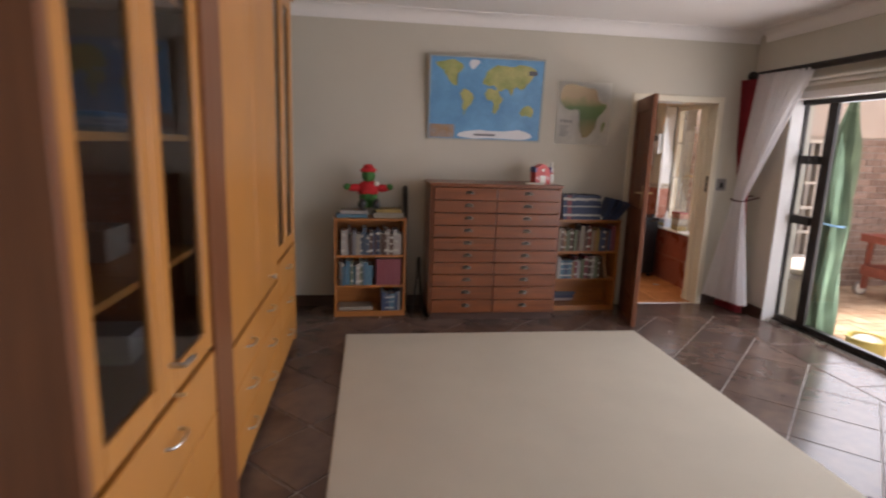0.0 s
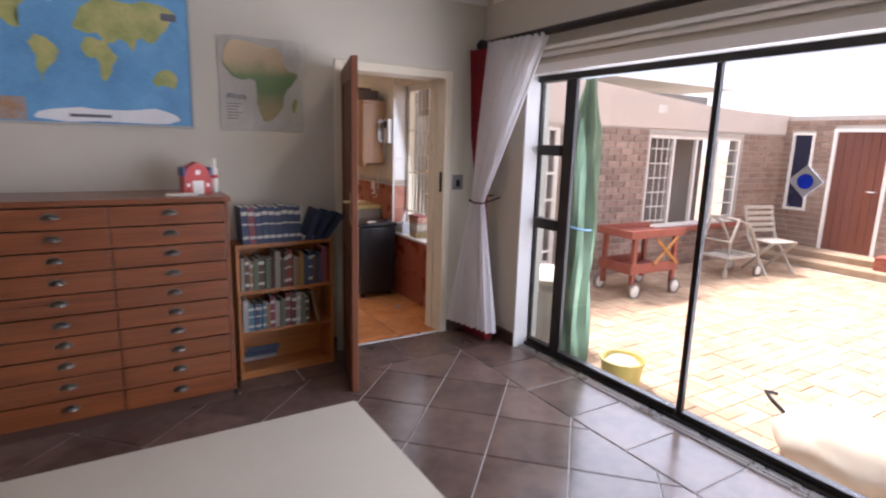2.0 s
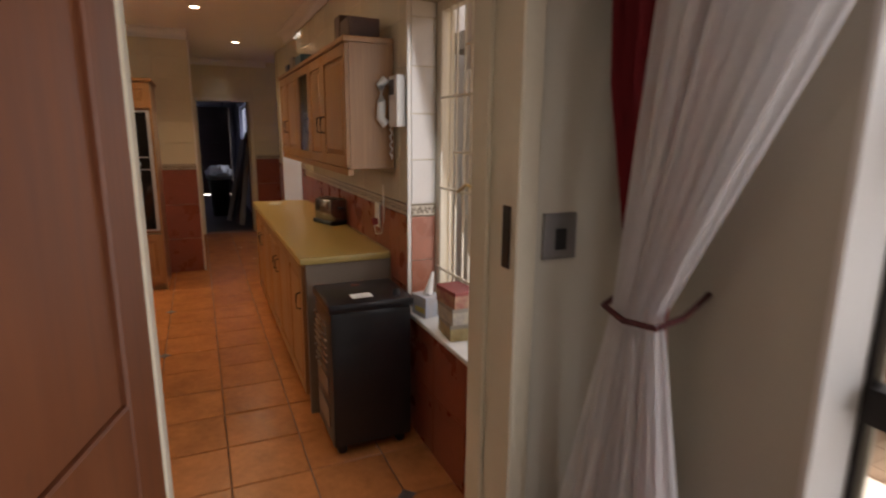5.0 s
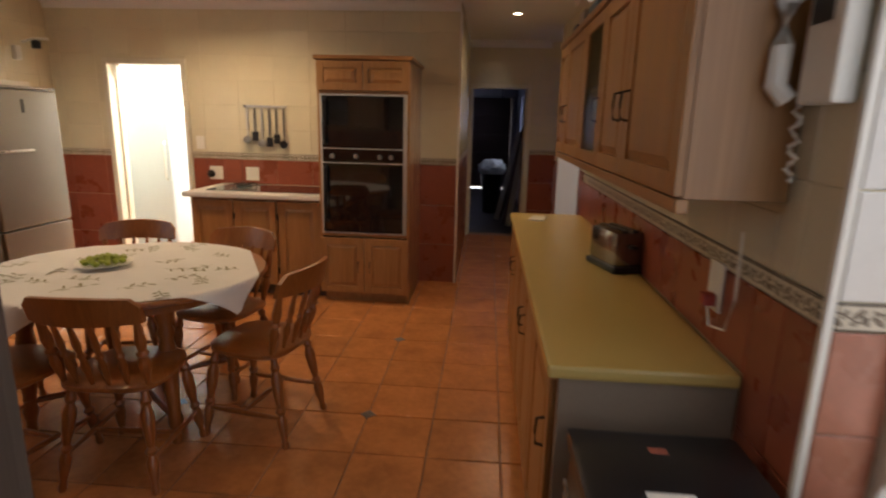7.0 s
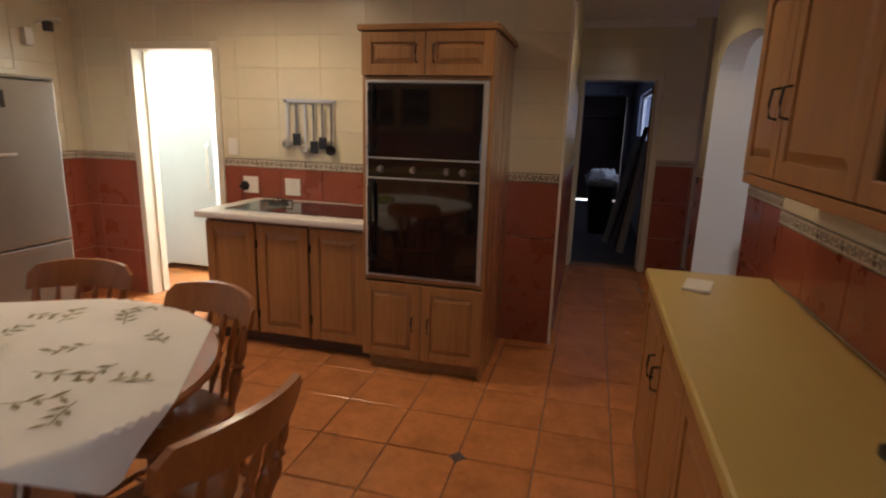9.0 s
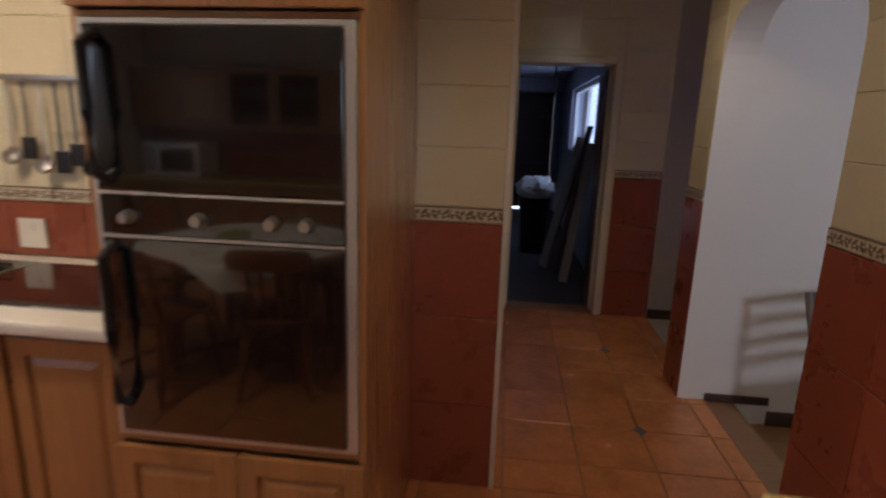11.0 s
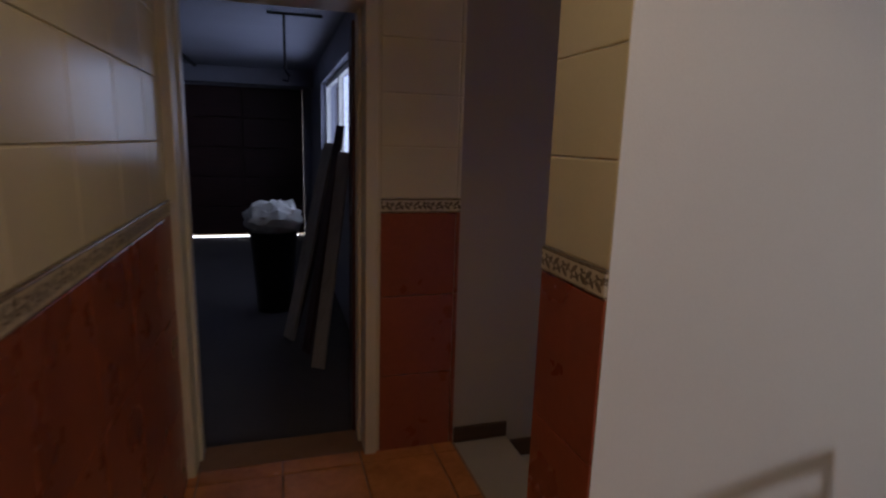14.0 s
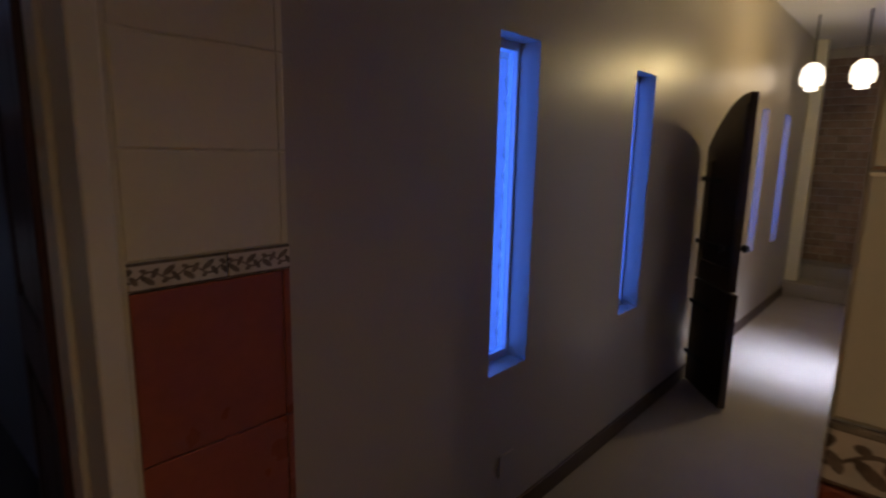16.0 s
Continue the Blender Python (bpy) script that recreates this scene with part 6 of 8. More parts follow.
sb = thing("sideboard", pose(-0.98, 5.9, 0), "oak sideboard with dark top along the west wall", "sideboard")
part("body", box(0, 0, 0.06, 0.55, 1.15, 0.83, 0.004), oak, sb)
part("top_board", box(-0.005, -0.02, 0.831, 0.58, 1.17, 0.865, 0.006), oak_flat, sb)
part("plinth", box(0.03, 0.02, 0, 0.5, 1.13, 0.06), skirting_mat, sb)
for i in range(2):
    raised_door(0.56, 0.70, sb, Matrix.Translation((0.551, 0.01 + i * 0.57, 0.09)) @ Matrix.Rotation(radians(90), 4, "Z"), oak, (0.5 if i == 0 else 0.05, 0.5))
ct = thing("metal_crate", pose(-0.92, 6.35, 0.866), "pale blue metal crate on the sideboard", "crate")
part("frame", boxes((0, 0, 0, 0.42, 0.62, 0.02), (0, 0, 0.02, 0.02, 0.62, 0.26), (0.02, 0.6, 0.02, 0.42, 0.62, 0.26), (0.02, 0, 0.02, 0.42, 0.02, 0.26), (0.40, 0.02, 0.02, 0.42, 0.60, 0.10), bevel=0.004), blue_grey, ct)


def patchwork():
    m, nt, bs = nodes_of("patchwork_cloth")
    coord = nt.nodes.new("ShaderNodeTexCoord").outputs["Object"]
    ck = nt.nodes.new("ShaderNodeTexChecker")
    ck.inputs["Scale"].default_value = 22
    ck.inputs[1].default_value, ck.inputs[2].default_value = (0.55, 0.48, 0.38, 1), (0.28, 0.10, 0.08, 1)
    nt.links.new(coord, ck.inputs[0])
    nt.links.new(mix_node(nt, 0.4, ck.outputs[0], ramp_node(nt, noise_node(nt, coord, 14, 2), (0.4, (0.6, 0.55, 0.45)), (0.6, (0.25, 0.2, 0.2)))), bs.inputs["Base Color"])
    bs.inputs["Roughness"].default_value = 0.9
    return m


solid("patchwork_cushion", box(-0.13, -0.05, -0.13, 0.13, 0.05, 0.13, 0.045), patchwork(), "patchwork cushion in brown and cream checks", "cushion", "", pose(-0.62, 6.78, 1.03, 0, -12, 70), True)

# counter and cabinets on the south wall, seen in the oven glass
for i in range(5):
    ob = thing("base_cabinet", pose(-0.48 + i * 0.5, KY0 + 0.56, 0, 0, 0, 180), "oak base cabinet along the south wall", "cabinet", "base cabinets along the south wall")
    part("carcass", box(0.0, 0.0, 0.09, 0.498, 0.54, 0.83), oak, ob)
    part("plinth", box(0.0, 0.05, 0.0, 0.498, 0.07, 0.089), skirting_mat, ob)
    raised_door(0.49, 0.70, ob, Matrix.Translation((0.004, -0.001, 0.105)), oak, (0.44, 0.5))
solid("south_counter_top", box(KX0 + 0.012, KY0 + 0.012, 0.832, 1.85, KY0 + 0.60, 0.87, 0.01), yellow_top, "mustard laminate counter top along the south wall", "counter top")
for i in range(5):
    glazed = i in (2, 3)
    ob = thing("wall_cabinet", pose(-0.48 + i * 0.5, KY0 + 0.32, 1.35, 0, 0, 180), "oak wall cabinet with glass door holding tumblers" if glazed else "oak wall cabinet along the south wall", "cabinet", "wall cabinets along the south wall")
    if glazed:
        pieces("carcass_panel", oak, ob, (0, 0.0, 0, 0.016, 0.30, 0.58), (0.482, 0.0, 0, 0.498, 0.30, 0.58), (0.016, 0.0, 0, 0.482, 0.30, 0.016), (0.016, 0.0, 0.564, 0.482, 0.30, 0.58), (0.016, 0.285, 0.016, 0.482, 0.30, 0.564))
        part("shelf", box(0.017, 0.02, 0.28, 0.481, 0.284, 0.295), oak, ob)
        glass_cab_door(0.49, 0.57, ob, Matrix.Translation((0.004, -0.001, 0.005)), (0.03, 0.2))
        for k in range(5):
            for z in (0.017, 0.296):
                solid("drinking_glass", lathe([(0.024, 0), (0.026, 0.004), (0.032, 0.13), (0.030, 0.13), (0.023, 0.008)], 12, False), white_plastic, "white tumbler standing in the wall cabinet", "tumbler", "tumblers in the wall cabinets", pose(-0.48 + i * 0.5 - 0.08 - 0.085 * k, KY0 + 0.16, 1.35 + z), True)
    else:
        part("carcass", box(0, 0.0, 0, 0.498, 0.30, 0.58), oak, ob)
        raised_door(0.49, 0.57, ob, Matrix.Translation((0.004, -0.001, 0.005)), oak, (0.44, 0.2))
lay("red_tile", fixed("wall_kitchen_south", box(KX0, KY0 + 0.001, 0.871, 1.89, KY0 + 0.004, 1.34), grout_pale, "terracotta tiled splashback of the south counter"), (0, KY0 + 0.004, 0), (-1, 0, 0), (0, 0, 1), -1.88, 1.0, 0.872, 1.34, 0.335, 0.234, 0.003, 0.006, red_tile)
mw = thing("microwave", pose(-0.20, KY0 + 0.50, 0.871, 0, 0, 180), "white microwave oven on the south counter", "microwave")
part("body", box(0, 0, 0.01, 0.58, 0.38, 0.34, 0.010), white_plastic, mw)
part("window", box(0.05, -0.004, 0.06, 0.40, -0.0005, 0.29, 0.001), black_glass, mw)
part("keypad", box(0.44, -0.004, 0.06, 0.55, -0.0005, 0.30, 0.001), silver_paint, mw)
pieces("foot", black_plastic, mw, (0.03, 0.03, 0.0, 0.06, 0.06, 0.0095), (0.52, 0.03, 0.0, 0.55, 0.06, 0.0095), (0.03, 0.32, 0.0, 0.06, 0.35, 0.0095), (0.52, 0.32, 0.0, 0.55, 0.35, 0.0095))


# table with embroidered cloth
TC, TA, TB, TH = (1.33, 5.97), 0.66, 0.60, 0.745
table = thing("dining_table", pose(TC[0], TC[1], 0), "round wooden dining table with turned legs", "table")
def oval(a, b, z, n=40):
    return [(a * math.cos(math.tau * i / n), b * math.sin(math.tau * i / n), z) for i in range(n)]


def disc(levels, n=40):
    bm = bmesh.new()
    rings = [[bm.verts.new(p) for p in oval(a, b, z, n)] for a, b, z in levels]
    for p, q in zip(rings, rings[1:]):
        for i in range(n):
            bm.faces.new((p[i], p[(i + 1) % n], q[(i + 1) % n], q[i]))
    bm.faces.new(rings[0][::-1]), bm.faces.new(rings[-1])
    return bm


part("tabletop", disc([(TA - 0.02, TB - 0.02, TH - 0.032), (TA, TB, TH - 0.022), (TA, TB, TH - 0.01), (TA - 0.008, TB - 0.008, TH)]), chair_wood, table, "", True)
part("apron", disc([(TA - 0.14, TB - 0.14, TH - 0.10), (TA - 0.14, TB - 0.14, TH - 0.033)]), chair_wood, table)
LEG = [(0.020, 0.0), (0.026, 0.03), (0.022, 0.08), (0.034, 0.16), (0.026, 0.22), (0.038, 0.45), (0.042, 0.62), (0.030, 0.72), (0.040, 0.76), (0.030, 0.80), (0.042, 0.86), (0.042, 1.0)]
for sx, sy in ((1, 1), (1, -1), (-1, 1), (-1, -1)):
    part("leg", turned_bar((sx * 0.36, sy * 0.30, 0), (sx * 0.33, sy * 0.27, TH - 0.033), LEG, 12), chair_wood, table, "", True)
part("stretcher", rod([(-0.35, -0.29, 0.16), (0.35, 0.29, 0.16)], 0.016, 8), chair_wood, table)
part("stretcher", rod([(-0.35, 0.29, 0.125), (0.35, -0.29, 0.125)], 0.016, 8), chair_wood, table)


def tablecloth():
    """A square cloth turned on the oval top: flat on it, and falling in folds beyond the rim."""
    bm = bmesh.new()
    n, half = 54, 0.585
    grid = []
    for i in range(n + 1):
        row = []
        for j in range(n + 1):
            u, v = (2 * i / n - 1) * half, (2 * j / n - 1) * half
            a = radians(28)
            x, y = u * math.cos(a) - v * math.sin(a), u * math.sin(a) + v * math.cos(a)
            r = math.hypot(x / (TA + 0.004), y / (TB + 0.004))
            z = TH + 0.003 + 0.0015 * noise.noise(Vector((x * 6, y * 6, 0)))
            if r > 1:
                over = (r - 1) * (TA + TB) / 2
                k = (1 + 0.05 * min(1, over * 8) * (1 + math.sin(9 * math.atan2(y, x)))) / r
                x, y, z = x * k, y * k, TH + 0.003 - min(0.13, over * 0.96)
            row.append(bm.verts.new((x, y, z)))
        grid.append(row)
    for i in range(n):
        for j in range(n):
            bm.faces.new((grid[i][j], grid[i + 1][j], grid[i + 1][j + 1], grid[i][j + 1]))
    return bm


cloth = solid("tablecloth", tablecloth(), cloth_white, "white tablecloth with olive leaf embroidery on the table", "tablecloth", "", pose(TC[0], TC[1], 0), True)


def sprig(seed):
    """A stitched sprig: a stem with leaves, lying flat."""
    rnd = random.Random(seed)
    bm = bmesh.new()
    L = rnd.uniform(0.10, 0.16)
    bend = rnd.uniform(-0.4, 0.4)
    pts = [(L * t, bend * L * t * t, 0) for t in np.linspace(0, 1, 8)]
    for (xa, ya, _), (xb, yb, _) in zip(pts, pts[1:]):
        bm.faces.new([bm.verts.new(p) for p in ((xa, ya - 0.0022, 0), (xb, yb - 0.0022, 0), (xb, yb + 0.0022, 0), (xa, ya + 0.0022, 0))])
    for k in range(5):
        t = 0.2 + 0.18 * k
        x, y, a = L * t, bend * L * t * t, (0.9 if k % 2 else -0.9)
        m = pose(x, y, 0, 0, 0, math.degrees(a))
        l, w = rnd.uniform(0.038, 0.058), rnd.uniform(0.013, 0.020)
        bm.faces.new([bm.verts.new(m @ Vector(p)) for p in ((0, 0, 0), (l * 0.5, -w / 2, 0), (l, 0, 0), (l * 0.5, w / 2, 0))])
    return bm


for i in range(22):
    a, r = i * 2.399, 0.12 + 0.44 * math.sqrt((i + 0.5) / 22)
    part("embroidered_sprig", sprig(i), embroidery, cloth, "", False, pose(r * math.cos(a) * 0.98, r * math.sin(a) * 0.88, TH + 0.0068, 0, 0, i * 77))
plate = thing("fruit_plate", pose(1.20, 5.98, TH + 0.006), "white plate heaped with green grapes", "plate")
part("dish", lathe([(0.05, 0), (0.06, 0.004), (0.125, 0.018), (0.13, 0.022), (0.122, 0.022), (0.06, 0.009), (0, 0.008)], 24, False), white_plastic, plate, "", True)
rnd_f = random.Random(4)
for i in range(26):
    a, r = i * 2.4, 0.095 * math.sqrt((i + 0.5) / 26)
    bmf = bmesh.new()
    bmesh.ops.create_icosphere(bmf, subdivisions=1, radius=1, matrix=Matrix.Translation((r * math.cos(a), r * math.sin(a), 0.022 + 0.028 * (1 - r / 0.095) + rnd_f.uniform(0, 0.006))) @ Matrix.Diagonal((0.019, 0.017, 0.016, 1)))
    part("grape", bmf, fruit_green, plate, "", True)


# spindle-back chairs
def spindle_chair(at, label):
    ob = thing("dining_chair", at, label, "chair", "chairs round the table")
    bm = bmesh.new()
    n, levels = 28, ((0.93, 0.425), (1.0, 0.435), (1.0, 0.452), (0.93, 0.462))
    rings = []
    for k, z in levels:
        ring = []
        for i in range(n):
            a = math.tau * i / n
            c, s = math.cos(a), math.sin(a)
            x = 0.205 * math.copysign(abs(c) ** 0.6, c) * (1.0 - 0.06 * s)
            y = 0.205 * math.copysign(abs(s) ** 0.6, s)
            dip = 0.010 * max(0, 1 - (x * x + y * y) / 0.03) if z > 0.455 else 0
            ring.append(bm.verts.new((x * k, y * k, z - dip)))
        rings.append(ring)
    for p, q in zip(rings, rings[1:]):
        for i in range(n):
            bm.faces.new((p[i], p[(i + 1) % n], q[(i + 1) % n], q[i]))
    bm.faces.new(rings[0][::-1]), bm.faces.new(rings[-1])
    part("seat", bm, chair_wood, ob, "", True)
    prof = [(0.012, 0), (0.017, 0.05), (0.012, 0.11), (0.022, 0.24), (0.023, 0.32), (0.014, 0.38), (0.025, 0.42), (0.014, 0.46), (0.023, 0.60), (0.026, 0.76), (0.015, 0.85), (0.023, 0.89), (0.016, 0.93), (0.016, 1.0)]
    for sx in (-1, 1):
        part("leg", turned_bar((sx * 0.195, 0.20, 0), (sx * 0.15, 0.15, 0.428), prof, 10), chair_wood, ob, "", True)
        part("leg", turned_bar((sx * 0.19, -0.22, 0), (sx * 0.145, -0.15, 0.428), prof, 10), chair_wood, ob, "", True)
        part("stretcher", turned_bar((sx * 0.182, -0.195, 0.15), (sx * 0.182, 0.185, 0.15), [(0.008, 0), (0.013, 0.5), (0.008, 1)], 8), chair_wood, ob, "", True)
    part("stretcher", turned_bar((-0.18, 0.0, 0.15), (0.18, 0.0, 0.15), [(0.008, 0), (0.013, 0.5), (0.008, 1)], 8), chair_wood, ob, "", True)
    sp = [(0.008, 0), (0.009, 0.08), (0.014, 0.22), (0.017, 0.34), (0.010, 0.44), (0.017, 0.49), (0.010, 0.54), (0.015, 0.66), (0.012, 0.80), (0.008, 1.0)]
    for i in range(6):
        f = i / 5 * 2 - 1
        thick = 1.5 if i in (0, 5) else 1.0
        part("spindle", turned_bar((f * 0.165, -0.185 + 0.03 * f * f, 0.455), (f * 0.185, -0.275 + 0.055 * f * f, 0.745), [(r * thick, t) for r, t in sp], 8), chair_wood, ob, "", True)
    rows = []
    for i in range(15):
        f = i / 14 * 2 - 1
        x, y = f * 0.215, -0.285 + 0.07 * f * f
        zt = 0.83 + 0.02 * (1 - f * f) - (0.03 if abs(f) > 0.97 else 0)
        rows.append(((x, y, 0.735), (x, y - 0.022, zt)))
    bm = bmesh.new()
    q = [[bm.verts.new(v) for v in ((a[0], a[1] - 0.011, a[2]), (a[0], a[1] + 0.011, a[2]), (b[0], b[1] + 0.011, b[2]), (b[0], b[1] - 0.011, b[2]))] for a, b in rows]
    for a, b in zip(q, q[1:]):
        for i in range(4):
            j = (i + 1) % 4
            bm.faces.new((a[i], a[j], b[j], b[i]))
    bm.faces.new(q[0]), bm.faces.new(q[-1][::-1])
    part("top_rail", bm, chair_wood, ob, "curved wooden top rail", True)
    return ob


first = spindle_chair(pose(1.60, 5.52, 0, 0, 0, 4), "varnished wooden spindle-back chair pushed under the table")
for x, y, a in ((2.02, 5.90, 80), (1.12, 5.46, -10), (1.00, 6.42, 195), (1.62, 6.30, 170), (0.62, 5.75, -75)):
    copy_thing(first, pose(x, y, 0, 0, 0, a))
camx = thing("security_camera", pose(KX0 + 0.05, 8.2, 2.08), "small white wall camera and sensor on a bracket", "camera")
part("arm", rod([(-0.04, 0, 0), (0.10, -0.05, 0.02), (0.22, -0.02, 0.02)], 0.012, 8), white_plastic, camx)
part("body", lathe([(0.03, -0.07), (0.035, -0.06), (0.035, -0.01), (0.02, 0.0)], 12, True, None, pose(0.12, -0.04, 0.01)), black_plastic, camx)
part("sensor", box(-0.045, -0.12, -0.16, 0.0, -0.06, -0.04, 0.006), white_plastic, camx)


def tall_cupboard(x0, y0, x1, y1, h):
    """Broom cupboard beside the study door, its plain side towards the doorway."""
    ob = thing("tall_cupboard", pose(x0, y0, 0), "tall brown cupboard standing beside the study doorway", "cupboard")
    w, d = x1 - x0, y1 - y0
    part("body", box(0, 0, 0.08, w, d - 0.022, h, 0.003), cupboard_shaded, ob)
    part("plinth", box(0.02, 0.02, 0, w - 0.02, d - 0.06, 0.079), skirting_mat, ob)
    dr = part("door", box(0.003, d - 0.021, 0.10, w - 0.003, d, h - 0.02, 0.004), cupboard_shaded, ob)
    part("handle", rod([(w - 0.05, d, 1.05), (w - 0.05, d + 0.03, 1.06), (w - 0.05, d + 0.03, 1.17), (w - 0.05, d, 1.18)], 0.006, 8), black_iron, dr, "black handle", True)


tall_cupboard(1.90, KY0 + 0.014, 2.36, 4.22, 2.46)


# ---- hall, dining room and garage ----
# the daylight's blue cast is put into a glowing panel and the pane's tint
blue_day = glow("blue_daylight", (0.23, 0.44, 1.0), 3.4)
slit_cloth = glass("daylight_tinted_glass", (0.55, 0.7, 1.0), 0.05)
for i, (a, b) in enumerate((W1, W2, W3, W4)):
    w = tagged(thing("window_slit", pose(a, PY1, HW0), "tall narrow slit window with blue daylight", "window"), kind="structure")
    part("window_frame", boxes((0, 0.09, 0, 0.012, 0.13, HW1 - HW0), (b - a - 0.012, 0.09, 0, b - a, 0.13, HW1 - HW0), (0.012, 0.09, 0, b - a - 0.012, 0.13, 0.03), (0.012, 0.09, HW1 - HW0 - 0.03, b - a - 0.012, 0.13, HW1 - HW0)), white_paint, w)
    part("pane", box(0.012, 0.108, 0.03, b - a - 0.012, 0.112, HW1 - HW0 - 0.03), slit_cloth, w)
    part("net_edge", sheet([[(0.12 + 0.010 * math.sin(9 * j) + 0.06 * u, 0.098, 0.035 + j * 0.0385) for u in (0, 1)] for j in range(30)], 0.002), voile, w, "scalloped net edge")
    tagged(new("backdrop", mesh_of("backdrop", box(a - 0.05, PY1 + 0.215, HW0 - 0.05, b + 0.05, PY1 + 0.225, HW1 + 0.05), blue_day)), "blue evening daylight outside", "", "", "structure")


def arched_leaf():
    """One leaf of a pair of arched doors, divided into an upper and a lower half."""
    ob = thing("arched_door", pose(7.00, 10.775, HZ, 0, 0, 222), "open dark wooden half of an arched double door", "door")
    w, lo = 0.43, 0.72
    part("lower_leaf", box(0.0, -0.022, 0.02, w + 0.03, 0.022, lo, 0.006), door_dark, ob)
    top = [(0.0, lo + 0.01), (w, lo + 0.01), (w, 1.86)]
    top += [(w * (1 - f), 1.86 - 0.30 * f ** 2.0) for f in np.linspace(0.08, 1, 10)]
    part("upper_leaf", prism(top, 0.04, pose(0, -0.02, 0)), door_dark, ob)
    part("rail", box(0.04, -0.027, lo + 0.03, w - 0.04, 0.027, lo + 0.14, 0.004), door_dark, ob)
    part("stile", boxes((0.02, -0.027, lo + 0.15, 0.10, 0.027, 1.48), (w - 0.09, -0.027, lo + 0.15, w - 0.01, 0.027, 1.80), bevel=0.003), door_dark, ob)
    part("knob", lathe([(0.01, 0), (0.01, 0.03), (0.026, 0.045), (0.02, 0.065)], 12, True, None, pose(w - 0.05, 0.022, 0.98, -90, 0, 0)), black_iron, ob, "dark round knob", True)
    part("knob", lathe([(0.01, 0), (0.01, 0.03), (0.026, 0.045), (0.02, 0.065)], 12, True, None, pose(w - 0.05, -0.022, 0.98, 90, 0, 0)), black_iron, ob, "dark round knob", True)
    for z in (0.2, 0.55, 0.95, 1.35):
        part("strap_hinge", box(-0.03, -0.028, z, 0.24, -0.0225, z + 0.03, 0.002), black_iron, ob)


door_dark = wood("dark_door_wood", (0.022, 0.010, 0.007), (0.055, 0.026, 0.018), 2, 0.45, 0.1)
arched_leaf()
for y in (10.62, 10.26):
    lp = thing("hall_lantern", pose(9.1, y, 2.6), "glowing glass lantern hanging from the hall ceiling", "lamp", "hall lanterns")
    part("rod", rod([(0, 0, 0), (0, 0, -0.40)], 0.008, 6), black_iron, lp)
    part("shade", lathe([(0.05, -0.60), (0.085, -0.58), (0.095, -0.52), (0.08, -0.44), (0.04, -0.40)], 18), lantern_glow, lp, "frosted glass glowing white", True)
    part("cap", lathe([(0.04, -0.635), (0.055, -0.625), (0.05, -0.605)], 16), lantern_glow, lp, "", True)
hs = thing("light_switch", pose(7.75, PY1, 1.12), "cream light switch on the hall wall", "light switch")
part("plate", box(-0.04, -0.01, -0.06, 0.04, 0, 0.06, 0.003), white_plastic, hs)
hso = thing("wall_socket", pose(4.92, PY1, 0.17), "cream wall socket below the slit window", "socket")
part("plate", box(-0.05, -0.01, -0.045, 0.05, 0, 0.045, 0.003), hall_paint, hso)
scn = thing("wall_lamp", pose(7.75, HY0, 2.12), "warm wall lamp opposite the arched door", "lamp")
part("bracket", rod([(0, 0, 0.0), (0, 0.08, 0.03), (0, 0.2, 0.07)], 0.01, 6), black_iron, scn)
part("shade", lathe([(0.05, 0.16), (0.10, 0.10), (0.11, 0.06), (0.10, 0.06), (0.045, 0.155)], 16, False, None, pose(0, 0.2, 0)), brass, scn, "", True)


def ladder_chair(at):
    ob = thing("ladder_back_chair", at, "grey wooden ladder-back chair with a cream seat pad", "chair")
    for s in (-1, 1):
        pts = [(s * 0.19, -0.24, 0), (s * 0.19, -0.20, 0.25), (s * 0.19, -0.19, 0.45), (s * 0.185, -0.23, 0.65), (s * 0.18, -0.30, 0.88)]
        part("back_post", rod(pts, 0.018, 8), taupe, ob, "", True)
        part("front_leg", rod([(s * 0.20, 0.21, 0), (s * 0.19, 0.20, 0.43)], 0.018, 8), taupe, ob)
        part("stretcher", rod([(s * 0.195, -0.21, 0.2), (s * 0.195, 0.2, 0.2)], 0.011, 6), taupe, ob)
    part("stretcher", rod([(-0.195, 0.2, 0.26), (0.195, 0.2, 0.26)], 0.011, 6), taupe, ob)
    part("seat_frame", box(-0.21, -0.20, 0.425, 0.21, 0.22, 0.45, 0.006), taupe, ob)
    part("seat_pad", box(-0.20, -0.18, 0.4505, 0.20, 0.215, 0.50, 0.02), cloth_cream, ob, "padded cream seat", True)
    for z, y in ((0.56, -0.208), (0.65, -0.228), (0.74, -0.255), (0.83, -0.282)):
        rows = [[(0.18 * u, y - 0.03 * (1 - u * u) + 0.008 * k - (0.010 if k else 0), z + 0.05 * k) for u in np.linspace(-1, 1, 9)] for k in (0, 1)]
        part("back_slat", sheet(rows, 0.014), taupe, ob)


taupe = wood("taupe_wood", (0.10, 0.08, 0.07), (0.19, 0.155, 0.135), 2, 0.5, 0.1)
cloth_cream = surface("cream_pad", (0.62, 0.58, 0.52), 0.9, 0.06, 6, 250, 0.4)
ladder_chair(pose(4.50, 8.90, HZ, 0, 0, 206))
pic = thing("picture_frame", pose(5.10, AR1 - 0.001, 1.32), "dark framed picture on the white wall", "picture")
part("frame", boxes((-0.2, -0.025, -0.27, -0.165, 0, 0.27), (0.165, -0.025, -0.27, 0.2, 0, 0.27), (-0.165, -0.025, -0.27, 0.165, 0, -0.235), (-0.165, -0.025, 0.235, 0.165, 0, 0.27), bevel=0.004), black_iron, pic)
